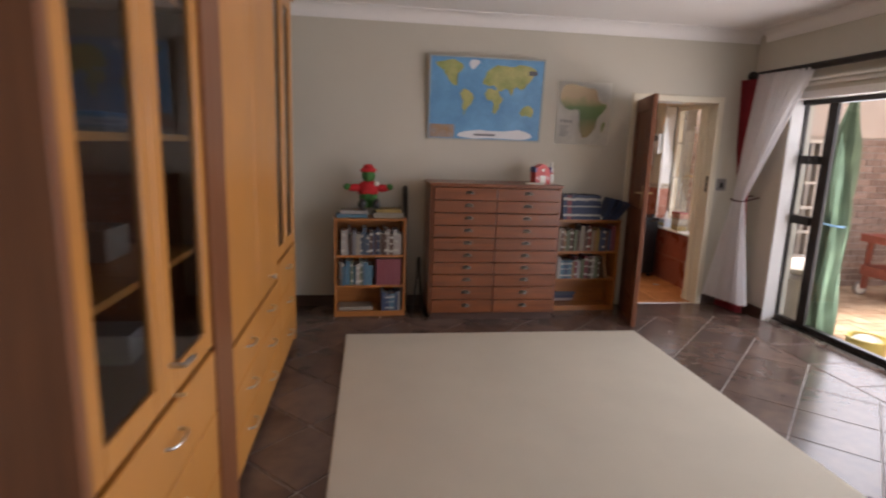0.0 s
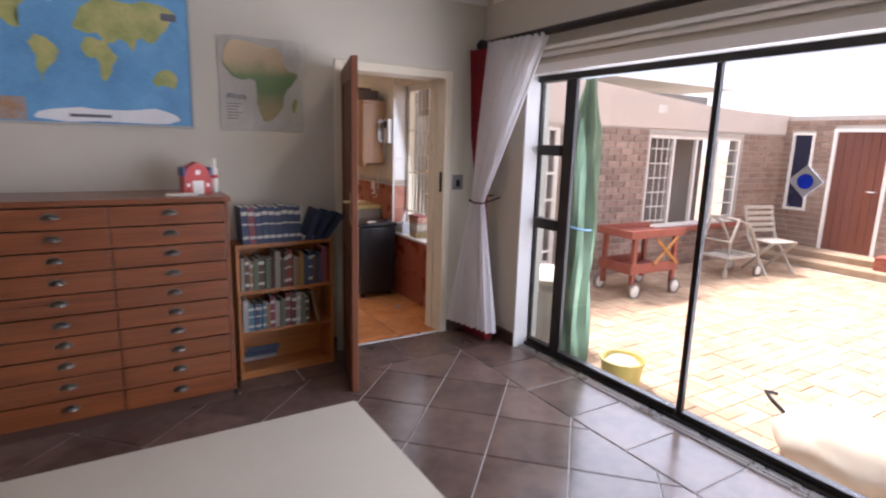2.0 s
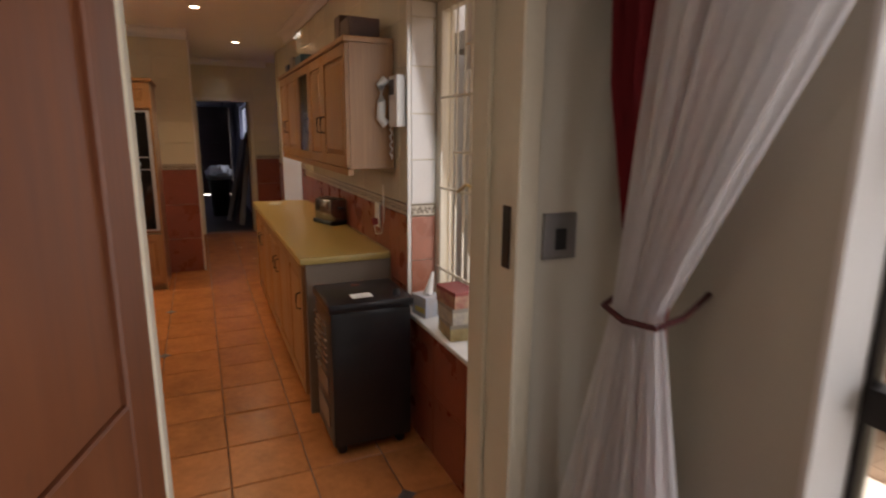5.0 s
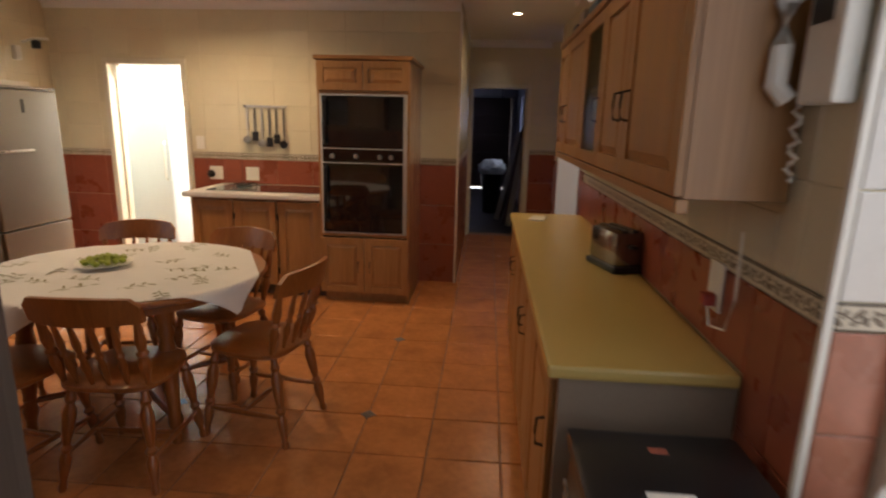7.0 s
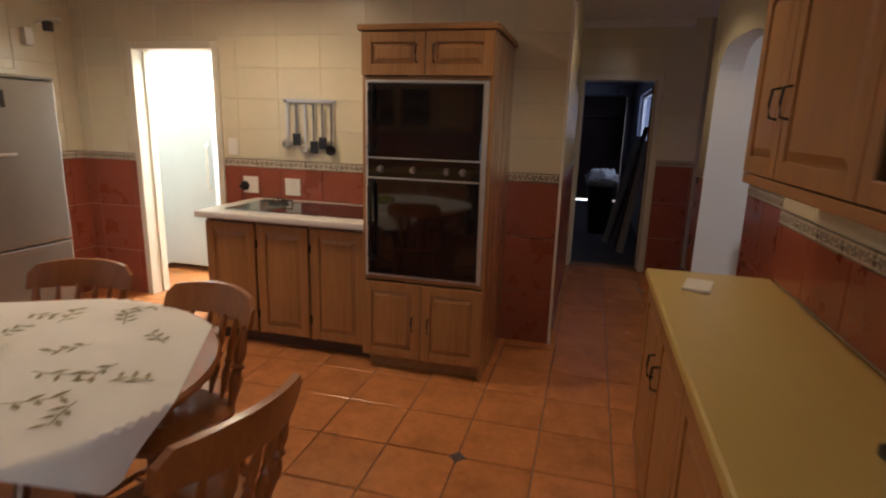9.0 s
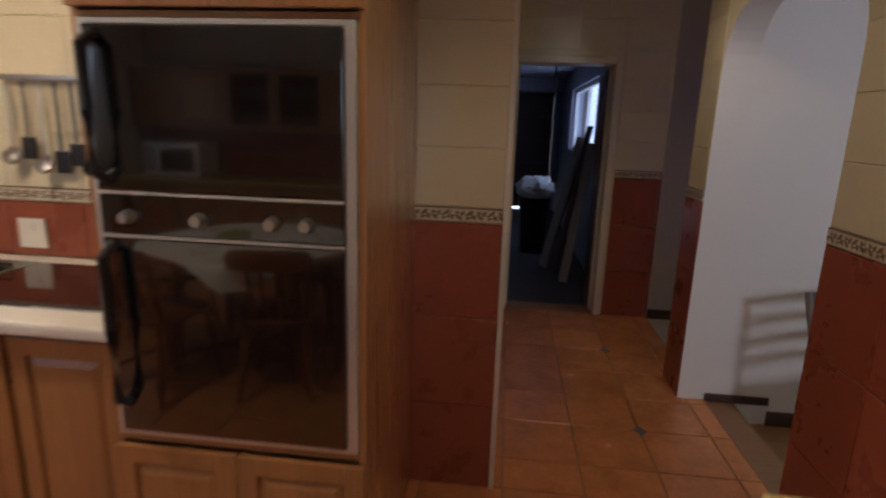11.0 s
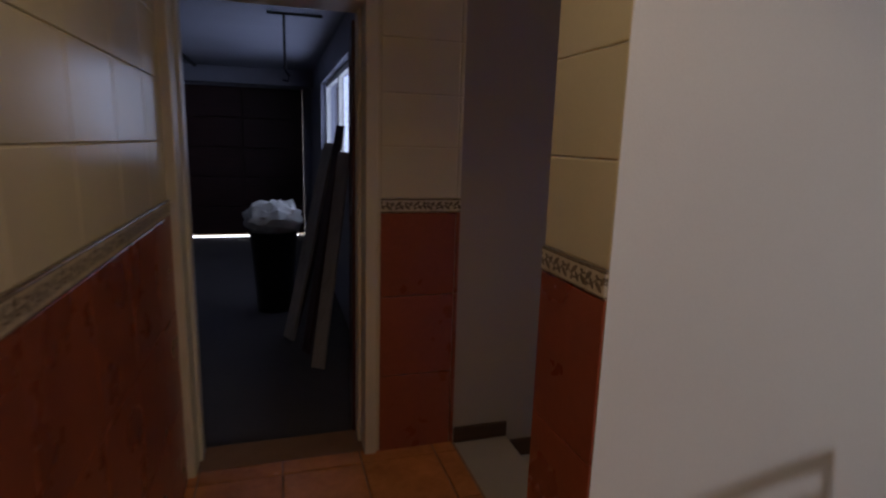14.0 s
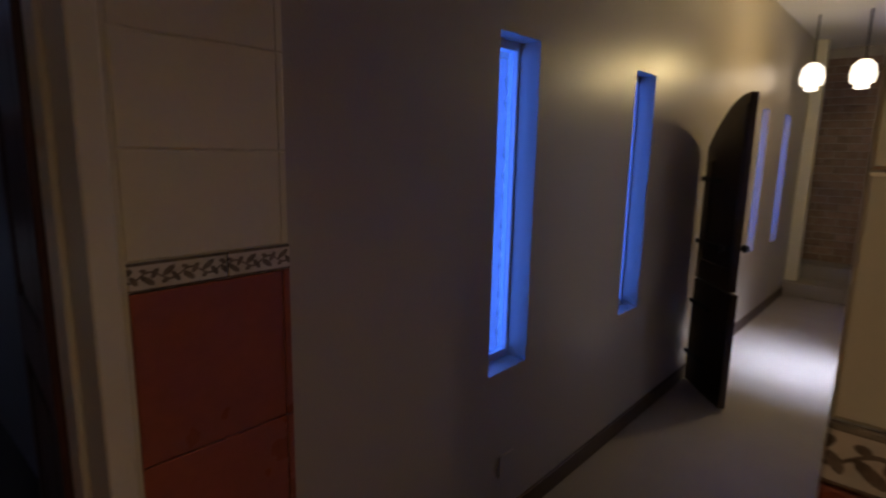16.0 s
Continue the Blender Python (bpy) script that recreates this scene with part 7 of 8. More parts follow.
part("print", box(-0.164, -0.012, -0.234, 0.164, -0.002, 0.234), paper, pic)

gd = tagged(thing("door_garage", pose(0, 17.22, 0), "dark brown panelled wooden garage door with daylight under it", "door"), kind="structure")
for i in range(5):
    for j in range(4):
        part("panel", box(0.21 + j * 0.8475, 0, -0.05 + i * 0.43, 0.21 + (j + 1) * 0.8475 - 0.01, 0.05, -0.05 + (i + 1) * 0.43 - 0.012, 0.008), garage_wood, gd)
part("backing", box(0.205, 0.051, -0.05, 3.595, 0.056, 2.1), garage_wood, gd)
tagged(new("backdrop", mesh_of("backdrop", box(0.3, 17.24, -0.088, 3.5, 17.25, -0.070), slit_glow)), "daylight under the garage door", "", "", "structure")
gwn = tagged(thing("window_garage", pose(3.78, 0, 0), "white framed garage window with bright daylight", "window"), kind="structure")
part("window_frame", boxes((0, GW[0], GW[2], 0.05, GW[0] + 0.05, GW[3]), (0, GW[1] - 0.05, GW[2], 0.05, GW[1], GW[3]), (0, GW[0] + 0.05, GW[2], 0.05, GW[1] - 0.05, GW[2] + 0.05), (0, GW[0] + 0.05, GW[3] - 0.05, 0.05, GW[1] - 0.05, GW[3]), (0.005, 14.0, GW[2] + 0.05, 0.045, 14.04, GW[3] - 0.05)), white_plastic, gwn)
pn = part("pane", boxes((0.02, GW[0] + 0.05, GW[2] + 0.05, 0.024, 14.0, GW[3] - 0.05), (0.02, 14.04, GW[2] + 0.05, 0.024, GW[1] - 0.05, GW[3] - 0.05)), clear_glass, gwn)
tagged(new("backdrop", mesh_of("backdrop", box(4.02, GW[0] - 0.3, GW[2] - 0.3, 4.03, GW[1] + 0.3, GW[3] + 0.3), glow("garage_sky", (0.62, 0.74, 1.0), 1.7))), "bright daylight outside the garage", "", "", "structure")
gl = thing("garage_passage_door", pose(GX1 - 0.005, PY1 + 0.215, -0.085, 0, 0, 84), "open dark red-brown door into the garage", "door")
panel_door(0.70, 1.99, 0.04, gl, wood("dark_red_door_wood", (0.05, 0.014, 0.010), (0.10, 0.032, 0.022), 2))
bn = thing("refuse_bin", pose(3.16, 13.45, -0.088), "dark bin topped by a white bag in the garage", "bin")
part("tub", lathe([(0.15, 0), (0.17, 0.3), (0.20, 0.68), (0.21, 0.70), (0.20, 0.70), (0.17, 0.6)], 18, True), black_plastic, bn, "", True)
bmb = bmesh.new()
bmesh.ops.create_icosphere(bmb, subdivisions=4, radius=1.0)
for v in bmb.verts:
    c = v.co.copy()
    side = max(abs(c.x), abs(c.y), 1e-6) / max(c.xy.length, 1e-6)
    v.co = Vector((c.x * 0.235 / side ** 0.5, c.y * 0.20 / side ** 0.5, 0.80 + c.z * 0.15))
    v.co += c * (0.035 * noise.noise(c * 3.1) + 0.022 * abs(noise.noise(c * 8.0))) + Vector((0, 0, max(0, c.z) * 0.05 * noise.noise(c * 5.0 + Vector((3, 1, 2)))))
part("bag", bmb, white_plastic, bn, "crumpled white plastic bag", True)
for i, (x, y, tx, ty, L, w, m) in enumerate(((3.25, 12.6, 0.22, 0.1, 1.5, 0.14, grey_wood), (3.36, 12.3, 0.16, 0.05, 1.6, 0.10, garage_wood), (3.42, 12.0, 0.15, 0.2, 1.45, 0.09, grey_wood), (3.30, 12.9, 0.25, 0.1, 1.35, 0.12, garage_wood))):
    d = Vector((tx, ty, 0.97)).normalized()
    mt = Matrix.Translation((x, y, -0.085)) @ d.to_track_quat("Z", "Y").to_matrix().to_4x4()
    solid("plank", box(-w / 2, -0.012, 0.012, w / 2, 0.012, L, 0.003, mt), m, "old board leaning against the garage wall", "board", "boards leaning in the garage")
hg = thing("ceiling_hanger", pose(3.28, 13.0, 2.32), "black T-shaped hanger on the garage ceiling", "hanger")
part("bar", rod([(-0.12, 0, -0.02), (0.28, 0, -0.02)], 0.012, 6), black_iron, hg)
part("drop", rod([(0.0, 0, -0.02), (0, 0, -0.42)], 0.010, 6), black_iron, hg)
part("hook", rod([(0, 0, -0.42), (0.03, 0, -0.46), (0.02, 0, -0.5), (-0.02, 0, -0.49)], 0.008, 6), black_iron, hg)
pp = solid("ceiling_pipe", rod([(2.1, 12.4, 2.295), (2.2, 14.2, 2.29), (2.22, 16.6, 2.29)], 0.02, 8), black_iron, "dark pipe along the garage ceiling", "pipe")


# ---- courtyard ----
def barred_window(name, x0, x1, z0, z1, y, panes, label):
    ob = tagged(thing(name, pose(0, y, 0), label, "window"), kind="structure")
    part("window_frame", boxes((x0, 0.02, z0, x0 + 0.05, 0.08, z1), (x1 - 0.05, 0.02, z0, x1, 0.08, z1), (x0 + 0.05, 0.02, z0, x1 - 0.05, 0.08, z0 + 0.05), (x0 + 0.05, 0.02, z1 - 0.05, x1 - 0.05, 0.08, z1), bevel=0.003), white_plastic, ob)
    w = (x1 - x0 - 0.1) / panes
    for i in range(panes):
        a = x0 + 0.05 + i * w
        if i:
            part("mullion", box(a - 0.022, 0.025, z0 + 0.05, a + 0.022, 0.075, z1 - 0.05), white_plastic, ob)
        part("pane", box(a + 0.023, 0.048, z0 + 0.05, a + w - 0.023, 0.052, z1 - 0.05), clear_glass, ob)
    part("window_sill", box(x0 - 0.04, -0.06, z0 - 0.07, x1 + 0.04, 0.09, z0 - 0.004, 0.005), cart_red, ob, "red painted brick sill")
    return ob


bw = barred_window("window_patio", PW[0], PW[1], PW[2], PW[3], YW, 4, "white framed courtyard window with burglar bars")
for i in range(6):
    part("burglar_bar", box(PW[0] + 0.07, 0.012, PW[2] + 0.1 + i * 0.2, PW[0] + 0.5, 0.018, PW[2] + 0.115 + i * 0.2), white_plastic, bw)
    part("burglar_bar", box(PW[1] - 0.5, 0.012, PW[2] + 0.1 + i * 0.2, PW[1] - 0.08, 0.018, PW[2] + 0.115 + i * 0.2), white_plastic, bw)
for i in range(3):
    part("burglar_bar", box(PW[0] + 0.16 + i * 0.12, 0.008, PW[2] + 0.05, PW[0] + 0.172 + i * 0.12, 0.012, PW[3] - 0.05), white_plastic, bw)
dim = surface("dim_interior", (0.22, 0.20, 0.18), 0.9, 0.1, 1, 20, 0)
fixed("wall_behind_patio_window", boxes((PW[0] - 0.2, YW + 0.8, 0.0, PW[1] + 0.2, YW + 0.9, 2.4), (WL[0] - 0.2, YW + 0.8, 0, WL[1] + 0.2, YW + 0.9, 2.4), (4.3, YW + 0.2, 2.0, XE, YW + 0.9, 2.1)), dim, "dim room behind the courtyard windows")
bl = barred_window("window_security_gate", WL[0], WL[1], WL[2] + 0.08, WL[3], YW, 2, "white barred gate door in the courtyard")
for i in range(6):
    part("gate_bar", box(WL[0] + 0.08 + i * 0.12, 0.0, WL[2] + 0.1, WL[0] + 0.095 + i * 0.12, 0.012, WL[3] - 0.06), white_plastic, bl)
for i in range(5):
    part("gate_rail", box(WL[0] + 0.05, -0.004, WL[2] + 0.25 + i * 0.32, WL[1] - 0.05, 0.0, WL[2] + 0.28 + i * 0.32), white_plastic, bl)
rdo = tagged(thing("door_red", pose(XE, 0, 0), "red-brown plank door with white frame in the courtyard", "door"), kind="structure")
part("door_frame", boxes((-0.03, RD[0], RD[2], 0.05, RD[0] + 0.05, RD[3]), (-0.03, RD[1] - 0.05, RD[2], 0.05, RD[1], RD[3]), (-0.03, RD[0] + 0.05, RD[3] - 0.05, 0.05, RD[1] - 0.05, RD[3])), white_plastic, rdo)
plank_red = wood("red_plank_wood", (0.12, 0.038, 0.024), (0.21, 0.068, 0.042), 2, 0.45)
for i in range(6):
    pw = (RD[1] - RD[0] - 0.1) / 6
    part("plank", box(0.0, RD[0] + 0.05 + i * pw + 0.002, RD[2] + 0.005, 0.04, RD[0] + 0.05 + (i + 1) * pw - 0.002, RD[3] - 0.051, 0.003), plank_red, rdo)
part("handle", rod([(0, RD[0] + 0.12, 1.0), (-0.05, RD[0] + 0.12, 1.0), (-0.05, RD[0] + 0.22, 1.0)], 0.01, 6), steel, rdo)
nwi = tagged(thing("window_narrow", pose(XE, 0, 0), "narrow dark window with a white frame", "window"), kind="structure")
part("window_frame", boxes((-0.03, NW[0], NW[2], 0.04, NW[0] + 0.04, NW[3]), (-0.03, NW[1] - 0.04, NW[2], 0.04, NW[1], NW[3]), (-0.03, NW[0] + 0.04, NW[2], 0.04, NW[1] - 0.04, NW[2] + 0.04), (-0.03, NW[0] + 0.04, NW[3] - 0.04, 0.04, NW[1] - 0.04, NW[3])), white_plastic, nwi)
part("pane", box(0.0, NW[0] + 0.04, NW[2] + 0.04, 0.02, NW[1] - 0.04, NW[3] - 0.04), surface("dark_blue_glass", (0.012, 0.016, 0.05), 0.05, 0.1, 2, 20, 0), nwi)
vent = solid("air_brick", box(7.62, YW - 0.028, 2.02, 7.82, YW - 0.018, 2.13, 0.003), terracotta_white, "small vent brick in the plaster band", "vent")


def wheel(parent, at, r, w=0.04):
    wh = part("wheel", lathe([(r * 0.80, -w / 2), (r, -w / 2 * 0.8), (r, w / 2 * 0.8), (r * 0.80, w / 2)], 18, False, None, pose(0, 0, 0, 90, 0, 0)), silver_paint, parent, "", True, at)
    part("hub", lathe([(0.012, -w * 0.7), (r * 0.81, -w * 0.35), (r * 0.81, w * 0.35), (0.012, w * 0.7)], 18, True, None, pose(0, 0, 0, 90, 0, 0)), white_plastic, wh)
    return wh


def trolley(at):
    ob = thing("garden_trolley", at, "red wooden garden trolley with white wheels", "trolley")
    L, W, H = 0.80, 0.50, 0.70
    for x in (0.06, L - 0.06):
        for y in (0.03, W - 0.03):
            part("post", box(x - 0.025, y - 0.025, 0.10, x + 0.025, y + 0.025, H - 0.002, 0.004), cart_red, ob)
            wheel(ob, pose(x, y + (0.05 if y > 0.2 else -0.05), 0.09, 0, 0, 0), 0.09)
    part("tray", boxes((0, 0, 0.28, L, W, 0.31), (0, 0, 0.31, L, 0.02, 0.40), (0, W - 0.02, 0.31, L, W, 0.40), (0, 0.02, 0.31, 0.02, W - 0.02, 0.40), bevel=0.003), cart_red, ob, "lower red tray")
    part("tray", boxes((-0.05, -0.02, H, L + 0.05, W + 0.02, H + 0.025), (-0.05, -0.02, H + 0.025, L + 0.05, 0.0, H + 0.09), (-0.05, W, H + 0.025, L + 0.05, W + 0.02, H + 0.09), (-0.05, 0.0, H + 0.025, -0.03, W, H + 0.09), bevel=0.003), cart_red, ob, "upper red tray")
    bm = boxes()
    for s, (xa, xb) in enumerate(((L * 0.45, L - 0.08), (L - 0.08, L * 0.45))):
        rod([(xa, -0.012 - 0.022 * s, 0.38), (xb, -0.012 - 0.022 * s, 0.68)], 0.02, 4, bm)
    part("cross_brace", bm, surface("orange_wood", (0.55, 0.25, 0.06), 0.6, 0.15, 8, 80, 0.2), ob, "orange crossed braces")


trolley(pose(6.24, 3.54, PZ, 0, 0, -2))


def patio_chair(at):
    ob = thing("folding_chair", at, "weathered grey slatted folding chair", "chair")
    for s in (-1, 1):
        part("leg", rod([(s * 0.24, 0.22, 0.0), (s * 0.24, -0.18, 0.50), (s * 0.24, -0.30, 0.92)], 0.02, 6), grey_wood, ob)
        part("leg", rod([(s * 0.20, -0.26, 0.0), (s * 0.20, 0.22, 0.46)], 0.02, 6), grey_wood, ob)
    for i in range(6):
        part("seat_slat", box(-0.23, -0.18 + i * 0.07, 0.452, 0.23, -0.13 + i * 0.07, 0.47, 0.003), grey_wood, ob)
    for i in range(5):
        z = 0.56 + i * 0.08
        y = -0.20 - (z - 0.5) * 0.28
        part("back_slat", box(-0.23, y + 0.02, z, 0.23, y + 0.036, z + 0.05, 0.003), grey_wood, ob)


patio_chair(pose(9.25, 3.62, PZ, 0, 0, 165))
fr = thing("wheeled_frame", pose(8.22, 3.62, PZ, 0, 0, -4), "weathered wooden wheeled garden frame", "trolley")
for s in (0, 0.42):
    part("side_rail", rod([(0.0, s, 0.09), (0.04, s, 0.5), (0.16, s, 0.80), (0.40, s, 0.70), (0.62, s, 0.40), (0.70, s, 0.09)], 0.022, 6), grey_wood, fr)
    wheel(fr, pose(0.62, s - 0.04, 0.08), 0.08)
    part("foot", rod([(0.0, s, 0.02), (0.0, s, 0.12)], 0.03, 6), grey_wood, fr)
for i, (x, z) in enumerate(((0.04, 0.5), (0.16, 0.80), (0.34, 0.30), (0.5, 0.30), (0.66, 0.28))):
    part("cross_rail", rod([(x, -0.01, z), (x, 0.43, z)], 0.016, 6), grey_wood, fr)
part("deck", box(0.0, 0.01, 0.26, 0.66, 0.41, 0.285, 0.003), grey_wood, fr)


def hanging_cover():
    """A long folded canvas cover hanging outside the glass."""
    rows = []
    for j in range(26):
        z = PZ + 0.05 + (2.10 - PZ) * j / 25
        row = []
        for i in range(25):
            a = math.tau * i / 24
            r = 0.085 + 0.022 * math.sin(5 * a + 0.2 * j) + 0.012 * math.sin(3 * a - 0.55 * j)
            r *= 1.25 - 0.25 * (j / 25) if j < 21 else 1.0 - 0.16 * (j - 20)
            row.append((4.27 + r * math.cos(a), 2.43 + 0.012 * math.sin(j * 0.4) + r * math.sin(a), z))
        rows.append(row)
    return sheet(rows)


cov = thing("garden_umbrella", pose(0, 0, 0), "closed green canvas garden umbrella standing outside the glass", "umbrella")
part("canopy", hanging_cover(), green_cloth, cov, "folded green canvas", True)
part("flap", sheet([[(4.20 - 0.01 * u, 2.50 + (0.07 + 0.035 * math.sin(j * 2.3)) * u, 1.80 - 0.07 * j) for u in (0, 0.5, 1)] for j in range(12)], 0.002), green_cloth, cov, "torn hanging canvas flap")
part("pole", rod([(4.27, 2.43, PZ), (4.27, 2.44, 2.12)], 0.02, 8), grey_wood, cov)
part("strap", rod([(4.27 + 0.125 * math.cos(a), 2.43 + 0.125 * math.sin(a), 0.98 + 0.02 * math.sin(a)) for a in np.linspace(2.9, 4.6, 10)], 0.008, 6), surface("pale_blue_strap", (0.22, 0.42, 0.62), 0.8), cov)
bk = thing("yellow_bucket", pose(4.36, 2.0, PZ), "yellow plastic bucket on the paving", "bucket")
part("tub", lathe([(0.125, 0.0), (0.140, 0.10), (0.152, 0.19), (0.162, 0.195), (0.162, 0.21), (0.148, 0.21), (0.135, 0.10), (0.12, 0.02)], 22), yellow_plastic, bk, "", True)
part("contents", lathe([(0.138, 0.16), (0.09, 0.205), (0.04, 0.225), (0.0, 0.22)], 14, False), terracotta_white, bk, "grey cement inside", True)
pot = thing("cement_pot", pose(4.38, 2.86, PZ), "white cement planter with a broad rim", "planter")
part("body", lathe([(0.16, 0.0), (0.17, 0.2), (0.15, 0.42), (0.19, 0.50), (0.20, 0.53), (0.17, 0.53), (0.14, 0.45)], 22), terracotta_white, pot, "", True)
part("rim", lathe([(0.06, 0.55), (0.22, 0.60), (0.25, 0.64), (0.12, 0.70), (0.03, 0.72)], 22), terracotta_white, pot, "shallow white bowl", True)
# sack-like lump added in place of an animal lying on the paving
bms = bmesh.new()
bmesh.ops.create_icosphere(bms, subdivisions=4, radius=1, matrix=Matrix.Translation((4.55, 0.66, PZ + 0.14)) @ Matrix.Rotation(radians(-20), 4, "Z") @ Matrix.Diagonal((0.26, 0.36, 0.19, 1)))
for v in bms.verts:
    v.co += v.normal * (0.05 * noise.noise(v.co * 5) + 0.02 * noise.noise(v.co * 14))
    v.co.z = max(v.co.z, PZ + 0.002)
sk = thing("cement_sack", pose(0, 0, 0), "slumped cream sack lying on the paving", "sack")
part("sacking", bms, standin_mat, sk, "", True)
part("tie", rod([(4.50, 0.93, PZ + 0.23), (4.46, 1.00, PZ + 0.30), (4.48, 1.05, PZ + 0.33), (4.55, 1.02, PZ + 0.31)], 0.012, 6), black_plastic, sk)
sc = thing("sun_catcher", pose(3.99, 0.777, 1.437), "blue and clear diamond sun catcher stuck on the glass", "ornament")
part("diamond", prism([(-0.075, 0), (0, -0.075), (0.075, 0), (0, 0.075)], 0.003, pose(0, 0, 0, 0, 0, 90)), surface("frosted_film", (0.55, 0.58, 0.62), 0.3, 0.1, 20, 80, 0), sc)
part("disc", lathe([(0.035, 0), (0.035, 0.003)], 18, True, None, pose(-0.0045, 0, 0, 0, 90, 0)), surface("cobalt_glass", (0.01, 0.05, 0.75), 0.2), sc, "cobalt blue disc")
rt = thing("roof_tile_stack", pose(XE - 0.55, 2.55, -0.05), "stack of red clay roof tiles by the door", "tiles")
for i in range(4):
    part("tile", box(0, 0, 0.05 * i, 0.3, 0.22, 0.05 * i + 0.044, 0.006), cart_red, rt)


# ---- tiles, bricks and pavers, piece by piece ----
Z1, Z2 = 1.105, 1.165          # border strip between terracotta and cream
RED_W, RED_H, CRM_W, CRM_H, BRD_W = 0.335, 0.3685, 0.335, 0.2155, 0.20


def dress(parent, origin, udir, u0, u1, holes, top, ustart=None):
    """Dress a wall: terracotta below, a leaf border, cream above."""
    up = (0, 0, 1)
    lay("red_tile", parent, origin, udir, up, u0, u1, 0.0, Z1, RED_W, RED_H, 0.003, 0.008, red_tile, holes, ustart)
    lay("border_tile", parent, origin, udir, up, u0, u1, Z1, Z2, BRD_W, Z2 - Z1, 0.003, 0.010, border_mat, holes, ustart)
    lay("cream_tile", parent, origin, udir, up, u0, u1, Z2, top, CRM_W, CRM_H, 0.0024, 0.0035, cream_tile, holes, ustart)


dress(north_wall, (0, KY1, 0), (1, 0, 0), KX0, PX0 - 0.006, [(WX0 - 0.05, WX1 + 0.05, 0, WT + 0.05), (1.74, 2.455, 0, 1.93), (0.62, 1.74, 0, 0.88)], KZ - 0.085, PX0 - 0.006)
dress(passage_wall, (PX0, 0, 0), (0, 1, 0), KY1 + 0.005, PY1 - 0.01, [], KZ)
dress(end_wall, (0, PY1, 0), (1, 0, 0), PX0 + 0.01, 3.965, [(GX0 - 0.05, GX1 + 0.05, 0, GT + 0.05)], KZ - 0.08, 3.61)
dress(pier, (PX1, 0, 0), (0, -1, 0), -HY0, -AR1 - 0.001, [], KZ)
dress(east_wall, (KX1, 0, 0), (0, -1, 0), -7.38, -WNY1 - 0.012, [(-7.03, -4.80, 1.30, 1.93), (-CY1, -CY0, 0, 0.875)], KZ - 0.085)
lay("red_tile", east_wall, (KX1, 0, 0), (0, -1, 0), (0, 0, 1), -WNY1 - 0.01, -KY0 - 0.02, 0.0, WNZ0 - 0.003, RED_W, 0.31, 0.003, 0.008, red_tile)
# reveal tiles: paler copies of the wall tiles, window light put into their colour
lay("cream_tile", east_wall, (0, WNY1, 0), (1, 0, 0), (0, 0, 1), KX1 + 0.005, 3.884, Z2, WNZ1, CRM_W, CRM_H, 0.004, 0.006, surface("daylit_cream_tile", (0.74, 0.72, 0.68), 0.25, 0.04, 5, 90, 0.05))
lay("border_tile", east_wall, (0, WNY1, 0), (1, 0, 0), (0, 0, 1), KX1 + 0.005, 3.884, Z1, Z2, BRD_W, Z2 - Z1, 0.003, 0.007, border_mat)
lay("red_tile", east_wall, (0, WNY1, 0), (1, 0, 0), (0, 0, 1), KX1 + 0.005, 3.884, WNZ0 + 0.023, Z1, 0.2, 0.24, 0.003, 0.006, surface("daylit_terracotta_tile", (0.42, 0.16, 0.10), 0.28, 0.2, 4, 60, 0.05))
dress(east_wall, (JX, 0, 0), (0, -1, 0), -AR0, -7.385, [], KZ)
dress(west_wall, (KX0, 0, 0), (0, 1, 0), 7.0, KY1 - 0.01, [], KZ - 0.01)

# kitchen floor tiles with small dark insets at every third corner
T = 0.337
lay("floor_tile", kitchen_floor, (0, 0, 0), (1, 0, 0), (0, 1, 0), KX0, KX1, SY1 + 0.035, KY1, T, T, 0.007, 0.006, floor_tile, [(CX + 0.1, KX1, CY0 + 0.05, CY1 - 0.05), (0.7, 2.43, 7.95, KY1)], 2.512, 7.03, 0.0004)
lay("floor_tile", kitchen_floor, (0, 0, 0), (1, 0, 0), (0, 1, 0), PX0 + 0.008, 3.96, KY1, PY1 + 0.02, T, T, 0.007, 0.006, floor_tile, [(PX1, 3.99, AR1, HY0)], 2.512, 7.03, 0.0004)
inset = tile_mesh("inset_tile", 0.062, 0.062, 0.0075, inset_tile)
for i in range(-3, 2):
    for j in range(-3, 4):
        p = (2.512 + 3 * T * i, 7.03 + 3 * T * j)
        if p[0] < PX1 and p[1] < PY1 and not (p[1] > 7.9 and p[0] < 2.75) and p[1] > KY0:
            ob = new("inset_tile", inset)
            ob.parent, ob.matrix_basis = kitchen_floor, pose(p[0], p[1], 0, 0, 0, 45)

# slate floor of the study: a border along the slider and the wall, and a field laid on the diagonal
lay("slate_tile", study_floor, (0, 0, 0), (1, 0, 0), (0, 1, 0), 3.47, 3.895, SY0 + 0.3, 2.80, 0.425, 0.404, 0.008, 0.006, slate_tile, [], None, 2.41)
lay("slate_tile", study_floor, (0, 0, 0), (1, 0, 0), (0, 1, 0), SX0, 3.895, 2.80, SY1 + 0.0, 0.404, 0.42, 0.008, 0.006, slate_tile, [], 3.47)


